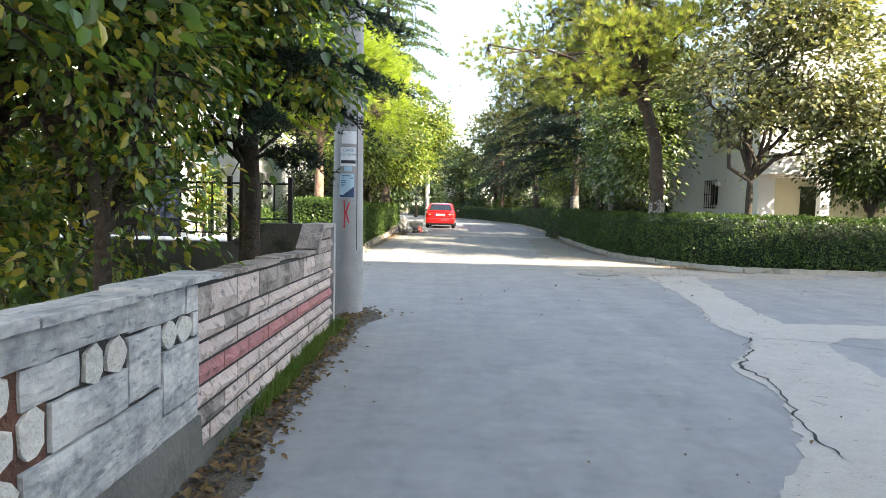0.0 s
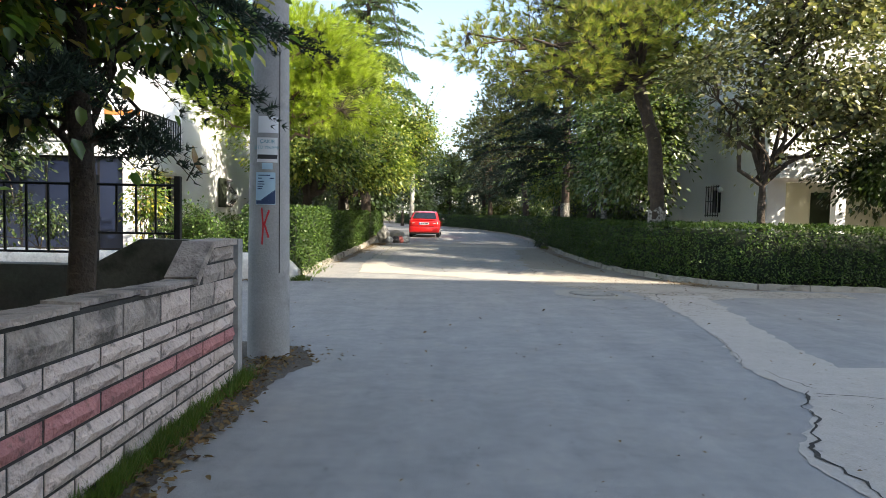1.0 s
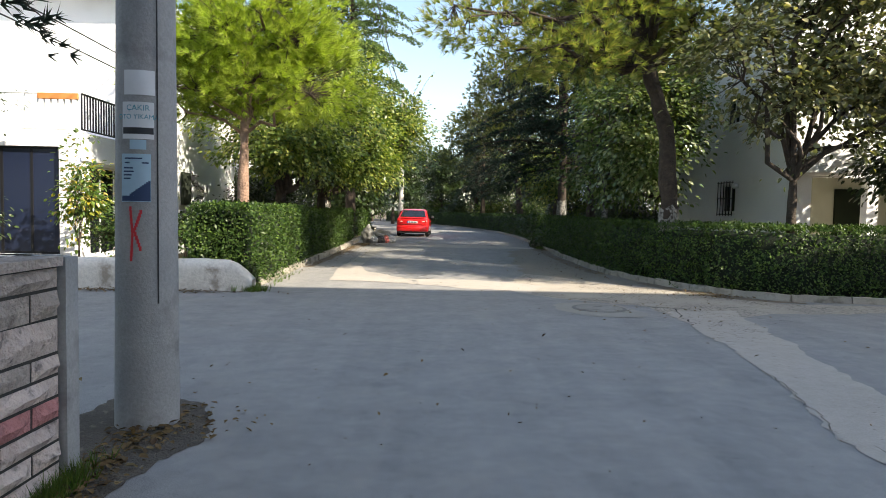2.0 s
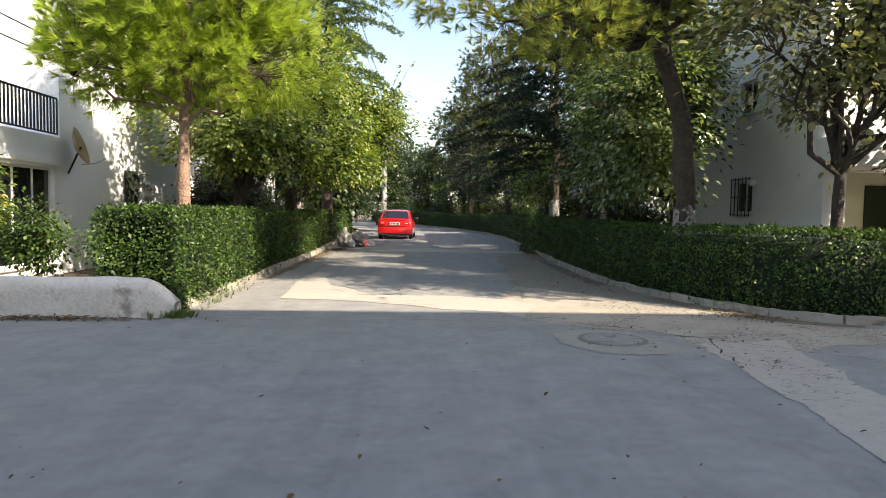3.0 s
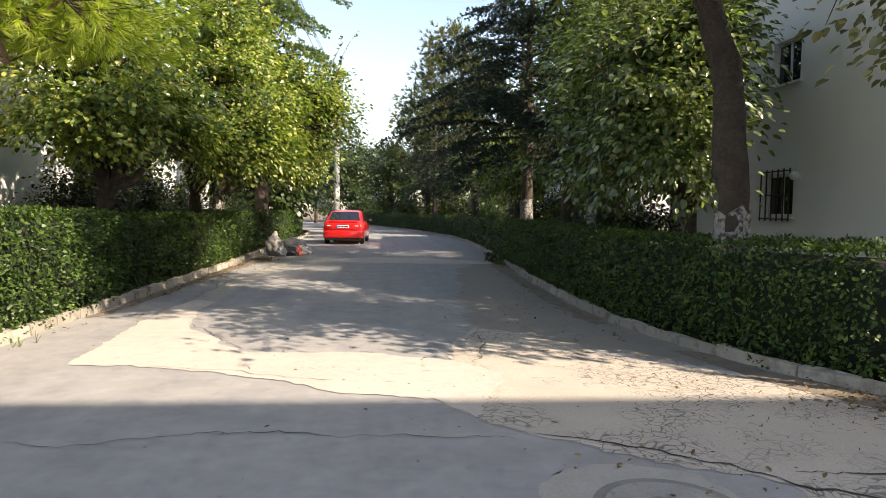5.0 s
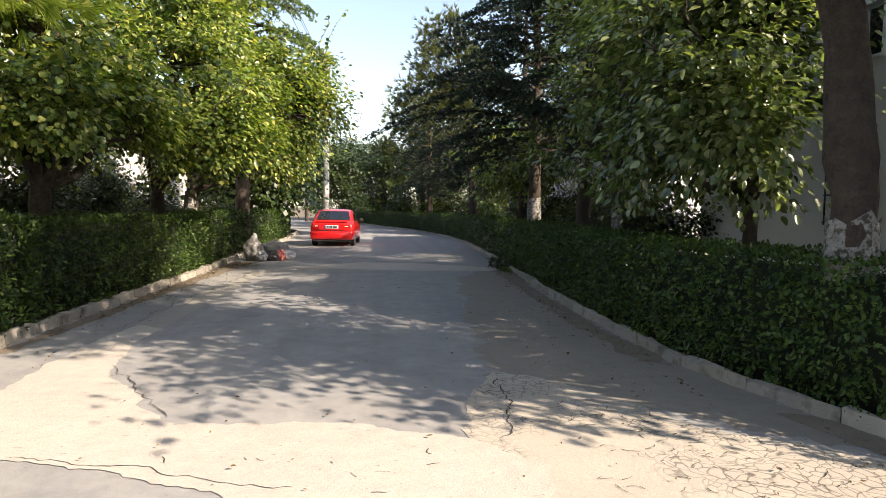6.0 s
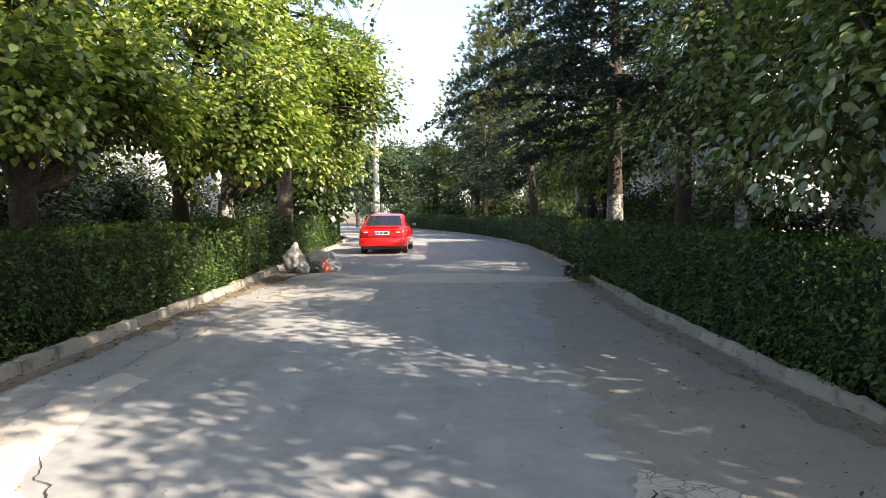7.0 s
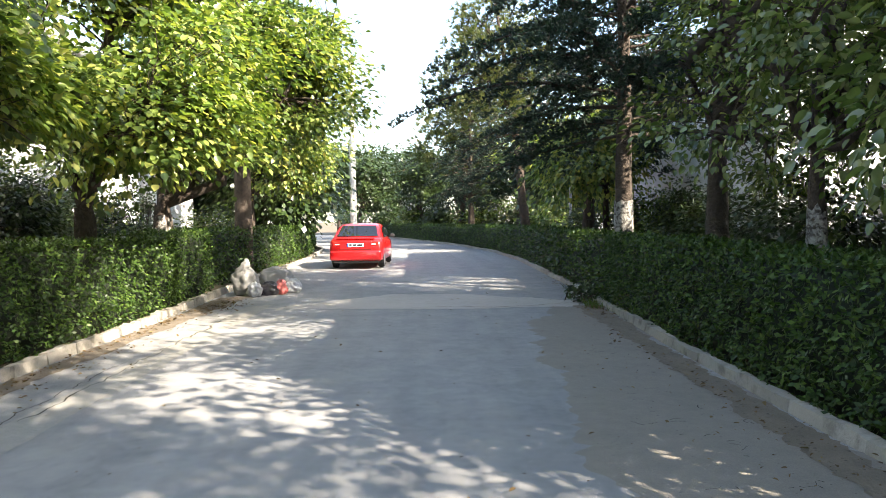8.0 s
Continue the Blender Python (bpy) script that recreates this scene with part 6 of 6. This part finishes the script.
for i, (bx0, by0, hh) in enumerate([(8.5, 26.6, 2.3), (-5.4, 30.4, 3.0), (-6.1, 31.0, 3.3), (-4.9, 33.0, 3.0), (8.9, 30.2, 2.0), (9.3, 34.8, 2.2), (8.9, 40.5, 2.0), (8.8, 48.0, 2.2), (8.6, 55.0, 2.4), (6.8, 60.0, 2.4), (4.6, 67.0, 2.6), (2.6, 75.0, 2.6), (-0.5, 82.0, 2.8), (-4.4, 41.0, 1.9), (-4.6, 48.0, 2.0), (-6.6, 56.0, 2.2), (-9.0, 64.0, 2.4), (5.0, 88.0, 3.2), (0.5, 90.0, 3.2), (-4.5, 89.0, 3.2), (9.0, 84.0, 3.0)]):
    far = by0 > 45
    broadleaf_tree("garden_bush", (bx0, by0), 0.5, [(0, 0, hh * 0.6, 1.1 + 0.5 * far, 1.3 + 0.5 * far, hh * 0.45)], 110 if far else 190, 24, 0.22 if far else 0.10, 0.7, (M_MULB_DARK, M_MULB_MID)[i % 2], "tall green shrub behind the hedge", 120 + i, 0.03, 0.34 if far else 0.22, six=False, group="garden bushes")
broadleaf_tree("rose_bush", (-3.6, 16.1), 0.35, [(0, 0, 0.9, 0.75, 0.4, 0.5), (0.3, 0, 1.15, 0.4, 0.3, 0.3)], 170, 26, 0.06, 0.65, M_HEDGE, "loose rose bush in the planter", 44, 0.02, 0.12, six=False)
broadleaf_tree("garden_bush", (-4.4, 20.6), 0.4, [(0, 0, 0.7, 0.5, 1.6, 0.4)], 70, 26, 0.08, 0.65, M_HEDGE, "garden bush before the white wall", 45, 0.03, 0.16, six=False)
for i, (bx0, by0) in enumerate([(-4.2, 26.5), (-4.6, 30.0), (-5.2, 30.6), (-4.7, 31.6), (8.6, 28.6), (9.0, 33.0), (-4.8, 35.5), (-4.0, 28.4), (-4.2, 24.8), (-4.0, 33.0), (8.6, 36.5)]):
    broadleaf_tree("garden_bush", (bx0, by0), 0.5, [(0, 0, 1.2, 0.9, 1.1, 0.8), (0.1, 0.3, 1.9, 0.6, 0.7, 0.5)], 190, 24, 0.085, 0.65, M_MULB_DARK, "dark garden bush behind the hedge", 46 + i, 0.03, 0.2, six=False, group="garden bushes")

# ---- parked car ----


def car():
    c = thing("car", "parked red four-door saloon car, seen from behind", "car", at=(0.66, 38.35, 0))
    # stations along the length: y, half width at sill, half width at shoulder, z of sill, z of shoulder
    st = [(0.00, 0.70, 0.73, 0.36, 0.80), (0.06, 0.79, 0.80, 0.26, 0.93), (0.45, 0.82, 0.835, 0.22, 0.97), (1.1, 0.83, 0.84, 0.20, 0.96), (2.2, 0.83, 0.84, 0.20, 0.93), (3.1, 0.83, 0.84, 0.20, 0.90), (3.7, 0.81, 0.82, 0.22, 0.82), (4.15, 0.74, 0.74, 0.26, 0.70), (4.24, 0.62, 0.62, 0.34, 0.60)]
    rings = []
    for y, ws, wh, zs, zh in st:
        zm = zs + (zh - zs) * 0.55
        half = [(0, zs), (ws * 0.85, zs), (ws, zs + 0.06), (max(ws, wh) * 1.01, zm), (wh * 0.985, zh - 0.06), (wh * 0.90, zh), (0, zh + 0.015)]
        rings.append([(x, y, z) for x, z in half] + [(-x, y, z) for x, z in half[-2:0:-1]])
    k = len(rings[0])
    verts = [p for r in rings for p in r]
    faces = [(i * k + j, i * k + (j + 1) % k, (i + 1) * k + (j + 1) % k, (i + 1) * k + j) for i in range(len(rings) - 1) for j in range(k)]
    faces += [tuple(range(k))[::-1], tuple(range((len(rings) - 1) * k, len(rings) * k))]
    mesh_ob("body", verts, faces, M_RED, c, "glossy red paint", True)
    # cabin: pillars and roof as one shell, glass panes set on it
    arch = [(0.40, 0.80, 0.93, 0.90), (0.55, 0.76, 1.00, 0.90), (0.80, 0.72, 1.18, 0.90), (1.05, 0.675, 1.33, 0.90), (1.25, 0.655, 1.40, 0.90), (1.6, 0.65, 1.435, 0.90), (2.1, 0.65, 1.43, 0.89), (2.5, 0.66, 1.37, 0.88), (2.9, 0.70, 1.14, 0.87), (3.3, 0.76, 0.90, 0.86)]
    v2, f2 = [], []
    for y, w, z, zb in arch:
        wide = 0.80
        half = [(wide, zb), (wide - 0.01, zb + (z - zb) * 0.12), (w + (wide - w) * 0.3, zb + (z - zb) * 0.72), (w, zb + (z - zb) * 0.88), (w * 0.9, zb + (z - zb) * 0.97), (w * 0.5, z), (0.0, z + 0.006)]
        v2 += [(x, y, q) for x, q in half] + [(-x, y, q) for x, q in half[-2::-1]]
    k = 13
    f2 = [(i * k + j, i * k + j + 1, (i + 1) * k + j + 1, (i + 1) * k + j) for i in range(len(arch) - 1) for j in range(k - 1)]
    f2 += [tuple(range(k))[::-1], tuple(range((len(arch) - 1) * k, len(arch) * k))]
    mesh_ob("cabin", v2, f2, M_RED, c, "red roof and pillars", True)
    rg = mesh_ob("rear_window", [(-0.66, 0.57, 1.01), (0.66, 0.57, 1.01), (0.55, 1.08, 1.345), (-0.55, 1.08, 1.345)], [(0, 1, 2, 3)], M_DARKGLASS, c, "tinted rear window")
    rg.location = (0, -0.022, 0.016)
    ws = mesh_ob("windscreen", [(-0.66, 3.2, 0.97), (0.66, 3.2, 0.97), (0.55, 2.56, 1.34), (-0.55, 2.56, 1.34)], [(0, 1, 2, 3)], M_DARKGLASS, c)
    ws.location = (0, 0.02, 0.02)
    for s in (-1, 1):
        for y0, y1, t0, t1 in ((0.98, 1.78, 1.24, 1.80), (1.86, 2.85, 1.86, 2.45)):
            w = mesh_ob("side_window", [(s * 0.795, y0, 0.985), (s * 0.795, y1, 0.975), (s * 0.705, t1, 1.325), (s * 0.705, t0, 1.315)], [(0, 1, 2, 3)], M_DARKGLASS, c)
            w.location = (s * 0.016, 0, 0.0)
        lamp = part("tail_lamp", box_bm(s * 0.56 - 0.17, s * 0.56 + 0.17, -0.012, 0.12, 0.72, 0.875, 0.03, 2), M_LAMP_RED, c, "red and clear tail lamp")
        part("lens", box_bm(s * 0.57 - 0.075, s * 0.57 + 0.075, -0.02, 0.08, 0.765, 0.805, 0.012), M_LAMP_CLEAR, lamp, "clear reversing lens")
        mirror = part("door_mirror", box_bm(s * 0.93 - 0.08, s * 0.93 + 0.08, 2.72, 2.82, 0.94, 1.06, 0.03, 2), M_RUBBER, c, "dark door mirror")
        part("door_handle", box_bm(s * 0.845 - 0.012, s * 0.845 + 0.012, 1.15, 1.33, 0.78, 0.81, 0.006), M_RED, c)
        part("door_handle", box_bm(s * 0.845 - 0.012, s * 0.845 + 0.012, 2.05, 2.23, 0.77, 0.80, 0.006), M_RED, c)
        for wy in (0.78, 3.38):
            wheel = new("wheel")
            wheel.parent = c
            wheel.location = (s * 0.735, wy, 0.29)
            bm = bmesh.new()
            bmesh.ops.create_cone(bm, cap_ends=True, segments=28, radius1=0.29, radius2=0.29, depth=0.185, matrix=Matrix.Rotation(radians(90), 4, "Y"))
            bmesh.ops.bevel(bm, geom=[e for e in bm.edges if len(e.link_faces) == 2 and any(len(f.verts) > 8 for f in e.link_faces)], offset=0.035, segments=2, affect="EDGES")
            part("tyre", bm, M_RUBBER, wheel)
            bm = bmesh.new()
            bmesh.ops.create_cone(bm, cap_ends=True, segments=22, radius1=0.185, radius2=0.17, depth=0.2, matrix=Matrix.Rotation(radians(90), 4, "Y"))
            part("rim", bm, M_ALLOY, wheel, "silver wheel cover")
    part("bumper", box_bm(-0.81, 0.81, -0.055, 0.24, 0.27, 0.60, 0.07, 3), M_RED, c, "red painted rear bumper", True)
    part("valance", box_bm(-0.72, 0.72, 0.0, 0.25, 0.19, 0.285, 0.03), M_RUBBER, c, "dark lower edge")
    part("boot_lid", box_bm(-0.52, 0.52, -0.015, 0.1, 0.62, 0.90, 0.03, 2), M_RED, c)
    plate = part("number_plate", box_bm(-0.26, 0.26, -0.03, -0.012, 0.70, 0.815, 0.004), M_PLATE, c, "white plate with dark bars")
    part("plate_band", box_bm(-0.258, -0.215, -0.034, -0.0305, 0.703, 0.812), M_PLATE_BLUE, plate)
    for i, (a, b) in enumerate([(-0.19, -0.11), (-0.08, 0.03), (0.06, 0.22)]):
        part("plate_bar", box_bm(a, b, -0.034, -0.0305, 0.725, 0.79), M_PLATE_INK, plate)
    part("boot_seam", box_bm(-0.54, 0.54, -0.019, 0.0, 0.612, 0.62), M_RUBBER, c, "dark seam under the boot lid")
    part("spoiler", box_bm(-0.60, 0.60, 0.02, 0.16, 0.945, 0.975, 0.012), M_RED, c)
    return c


car().rotation_euler = (0, 0, radians(-2.5))

# ---- rubbish sacks ----


def sack(parent, name, ctr, size, mat, seed, neck=True, label=""):
    bm = bmesh.new()
    bmesh.ops.create_icosphere(bm, subdivisions=4, radius=1.0)
    for v in bm.verts:
        d = v.co.normalized()
        wr = noise.noise(d * 2.2 + Vector((seed, 0, 0))) * 0.28 + abs(noise.noise(d * 5.0 + Vector((0, seed, 0)))) * 0.22 + abs(noise.noise(d * 11.0 + Vector((seed, seed, 0)))) * 0.10 - 0.08
        q = 1 + wr
        if neck and d.z > 0.75:
            q += (d.z - 0.75) * 1.6
            v.co.x *= 0.55
            v.co.y *= 0.55
        v.co = Vector((v.co.x * q * size[0], v.co.y * q * size[1], v.co.z * q * size[2]))
        v.co.z = max(v.co.z, -size[2] * 0.78)
    lo = min(v.co.z for v in bm.verts)
    for v in bm.verts:
        v.co += Vector((ctr[0], ctr[1], -lo))
    ob = part(name, bm, mat, parent, "", True)
    return tagged(ob, label, "sack", "rubbish sacks by the hedge")


sack(None, "rubbish_sack", (-0.98, 31.5), (0.27, 0.25, 0.34), M_BAG, 1, True, "full grey plastic rubbish sack with a tied neck")
sack(None, "rubbish_sack", (-0.45, 31.9), (0.40, 0.28, 0.29), M_BAG, 2, False, "slumped grey plastic rubbish sack")
sack(None, "rubbish_sack", (-0.72, 31.15), (0.15, 0.13, 0.16), M_BAG_WHITE, 3, False, "small white plastic bag of rubbish")
sack(None, "rubbish_sack", (-0.06, 31.8), (0.17, 0.14, 0.17), M_BAG_WHITE, 4, False, "small white plastic bag of rubbish")
sack(None, "rubbish_sack", (-0.25, 31.5), (0.12, 0.11, 0.17), M_BAG_PINK, 5, False, "small red plastic bag between the sacks")
sack(None, "rubbish_sack", (-0.48, 31.4), (0.20, 0.14, 0.16), M_BAG_BLACK, 6, False, "dark plastic bag between the sacks")

def brush_heap(x, y, seed):
    """Cut branches with withered leaves, thrown down by the kerb."""
    rng = np.random.default_rng(seed)
    t = thing("brush_heap", "heap of cut branches with withered leaves at the kerb", "branches", at=(x, y, 0))
    stems, pos = [], []
    for k in range(16):
        a = rng.normal(size=3) * (0.12, 0.2, 0.0) + (0, 0, 0.03)
        b = a + rng.normal(size=3) * (0.16, 0.22, 0.06) + (0, 0, 0.16)
        stem = bent(rng, a, b, 0.011, 0.004, 5, 0.1)
        v, f = tubes([stem], 5)
        array_mesh("branch", v, f, M_BARK, t)
        pos.append(stem[rng.integers(1, 5, 14), :3] + rng.normal(size=(14, 3)) * 0.05)
    pos = np.concatenate(pos)
    pos[:, 2] = np.maximum(pos[:, 2], 0.02)
    n = len(pos)
    v, f = leaf_arrays(rng, pos, unit(rng, n), unit(rng, n), 0.10 * (0.6 + 0.6 * rng.random(n)), 0.6, True)
    array_mesh("leaves", v, f, M_MULB_DARK, t, "withered dark leaves", "stuff")


brush_heap(5.6, 29.75, 61)

# ---- manhole, far poles, dish ----
mh = thing("manhole", "round worn concrete manhole cover with a sunken rim", "manhole", at=(3.83, 13.83, 0.0))
bm = bmesh.new()
bmesh.ops.create_circle(bm, cap_ends=True, segments=40, radius=0.38)
r = bmesh.ops.extrude_face_region(bm, geom=bm.faces[:])
bmesh.ops.translate(bm, verts=[g for g in r["geom"] if isinstance(g, bmesh.types.BMVert)], vec=(0, 0, 0.012))
part("rim", bm, M_IRON, mh, "darker cast rim")
bm = bmesh.new()
bmesh.ops.create_cone(bm, cap_ends=True, segments=40, radius1=0.325, radius2=0.32, depth=0.02, matrix=Matrix.Translation((0, 0, 0.008)))
part("cover", bm, M_COVER, mh, "worn grey cover")

fp = thing("utility_pole", "tall whitewashed street pole beyond the parked car", "pole", at=(-0.3, 47.85, 0))
v, f = tubes([[(0, 0, -0.1, 0.17), (0, 0, 4.0, 0.14), (0, 0, 9.0, 0.1)]], 16)
smooth_all(array_mesh("shaft", v, f, M_PLANTER, fp))
lp = thing("street_lamp", "slim grey steel street lamp post behind the hedge", "street lamp", at=(8.4, 42.4, 0))
v, f = tubes([[(0, 0, -0.1, 0.07), (0, 0, 2.0, 0.055), (0, 0, 4.2, 0.045)]], 12)
smooth_all(array_mesh("post", v, f, M_METAL_GREY, lp))
v, f = tubes([[(0, 0, 4.15, 0.025), (-0.2, 0, 4.3, 0.025), (-0.6, 0, 4.34, 0.022)]], 8)
smooth_all(array_mesh("arm", v, f, M_METAL_GREY, lp))
part("lamp_head", box_bm(-0.9, -0.55, -0.07, 0.07, 4.29, 4.37, 0.02, 2), M_METAL_GREY, lp)

for q, (ya, za, xb, zb) in enumerate([(8.68, 8.85, -0.3, 8.8), (8.68, 8.6, -0.22, 8.55), (8.68, 8.35, -0.38, 8.3)]):
    s = np.linspace(0, 1, 24)
    wire = np.c_[-0.31 + (xb + 0.31) * s, ya + (47.85 - ya) * s, za + (zb - za) * s - 0.9 * 4 * s * (1 - s), np.full(24, 0.010)]
    v, f = tubes([wire], 5)
    tagged(array_mesh("overhead_cable", v, f, M_BLACK), "thin black cable strung between the street poles", "cable", "overhead cables")
for zz in (4.65, 4.3):
    v, f = tubes([np.c_[np.full(8, -5.55), np.linspace(12.0, 20.36, 8), zz + 0.05 * np.sin(np.linspace(0, 3.1, 8)), np.full(8, 0.014)]], 5)
    tagged(array_mesh("house_cable", v, f, M_BLACK), "black service cable running to the white house", "cable", "house cables")
dish = thing("satellite_dish", "rust-stained satellite dish on the white wall", "satellite dish", at=(-5.15, 20.46, 2.59))
bm = bmesh.new()
bmesh.ops.create_uvsphere(bm, u_segments=28, v_segments=16, radius=1.0)
bmesh.ops.delete(bm, geom=[v for v in bm.verts if v.co.z > -0.80], context="VERTS")
bmesh.ops.scale(bm, vec=(0.7, 0.7, 0.7), verts=bm.verts[:])
bmesh.ops.translate(bm, vec=(0, 0, 0.6), verts=bm.verts[:])
bmesh.ops.solidify(bm, geom=bm.faces[:], thickness=0.012)
bmesh.ops.transform(bm, matrix=Matrix.Rotation(radians(104), 4, "Z") @ Matrix.Rotation(radians(72), 4, "X"), verts=bm.verts[:])
part("reflector", bm, M_RUST, dish, "rusty reflector", True)
v, f = tubes([[(-0.3, 0.1, -0.55, 0.02), (-0.15, 0.05, -0.3, 0.02), (0, 0.02, -0.02, 0.02)]], 8)
array_mesh("bracket", v, f, M_BLACK, dish, "black wall bracket")
v, f = tubes([[(0.05, -0.05, -0.38, 0.012), (0.35, -0.1, -0.35, 0.012), (0.55, -0.1, -0.25, 0.012)]], 8)
array_mesh("feed_arm", v, f, M_METAL_GREY, dish)

wl = thing("wall_lamp", "small white globe lamp beside the grilled window", "lamp", at=(9.3, 21.3, 2.14))
part("base_plate", box_bm(-0.03, 0.004, -0.05, 0.05, -0.05, 0.05, 0.008, 2), M_RAILWHITE, wl)
bm = bmesh.new()
bmesh.ops.create_uvsphere(bm, u_segments=18, v_segments=12, radius=0.075, matrix=Matrix.Translation((-0.095, 0, 0)))
part("globe", bm, M_PAPER, wl, "white glass globe", True)

# ---- litter, grass and loose bits ----


def litter(name, label, spots, size, seed, mat=None, cat="leaves"):
    """Fallen leaves lying in drifts."""
    rng = np.random.default_rng(seed)
    vs, fs, base = [], [], 0
    for x, y, sx, sy, n in spots:
        p = np.c_[rng.normal(x, sx, n), rng.normal(y, sy, n), 0.012 + rng.random(n) * 0.025]
        a = unit(rng, n) * np.array([1, 1, 0.25])
        u = np.tile([0, 0, 1.0], (n, 1)) + unit(rng, n) * 0.4
        v, f = leaf_arrays(rng, p, a, u, size * (0.5 + rng.random(n)), 0.6, True, 0.3)
        vs.append(v)
        fs.append(f + base)
        base += len(v)
    ob = array_mesh(name, np.concatenate(vs), np.concatenate(fs), mat or M_LITTER)
    return tagged(ob, label, cat, kind="stuff")


litter("fallen_leaves", "brown fallen leaves drifted along the wall foot and kerbs", [(-0.22, y, 0.09, 0.25, 150) for y in (3.8, 4.4, 5.0, 5.6, 6.2, 6.8, 7.4, 8.0, 8.5)] + [(-0.1, 8.6, 0.2, 0.2, 90), (-2.6, 14.85, 0.6, 0.08, 420), (-3.6, 14.85, 0.6, 0.08, 260), (6.3, 15.6, 0.3, 0.3, 200), (-0.95, 29.6, 0.25, 0.5, 220), (-1.25, 24.0, 0.07, 2.5, 160), (-1.2, 27.5, 0.08, 1.0, 120), (5.2, 22.0, 0.12, 3.0, 110), (5.6, 28.6, 0.12, 0.5, 160), (5.9, 32.0, 0.12, 1.5, 120)], 0.042, 5)
litter("scattered_leaves", "single dry leaves scattered over the asphalt", [(2.0, 8.0, 2.2, 5.0, 90), (2.2, 22.0, 2.0, 5.0, 90), (4.5, 13.5, 0.8, 1.0, 70), (4.7, 21.0, 0.4, 3.0, 90), (-0.9, 24.0, 0.22, 3.0, 120)], 0.036, 6)
litter("leaf_crumbs", "dark crumbs of leaves and grit on the asphalt", [(2.0, 6.0, 2.0, 3.5, 160), (2.4, 19.0, 1.8, 4.0, 160), (5.0, 21.0, 0.3, 3.0, 200), (5.4, 15.8, 0.7, 0.6, 140)], 0.018, 7)


def grass(name, label, spots, seed):
    rng = np.random.default_rng(seed)
    c, a = [], []
    for x, y, sx, sy, n in spots:
        c.append(np.c_[rng.normal(x, sx, n), rng.normal(y, sy, n), np.zeros(n)])
    c = np.concatenate(c)
    v, f = needle_arrays(rng, c, np.tile([0.0, 0, 1], (len(c), 1)), 0.12, 5, 0.008, 0.5)
    return tagged(array_mesh(name, v, f, M_GRASS), label, "grass", kind="stuff")


grass("grass_tufts", "tufts of green grass at the wall foot and kerb", [(-0.30, 5.6, 0.03, 0.45, 330), (-0.29, 6.6, 0.03, 0.35, 200), (-0.26, 7.6, 0.03, 0.2, 110), (-1.35, 15.1, 0.12, 0.06, 130), (-1.25, 16.8, 0.04, 0.7, 25), (5.6, 29.0, 0.08, 0.3, 60)], 8)
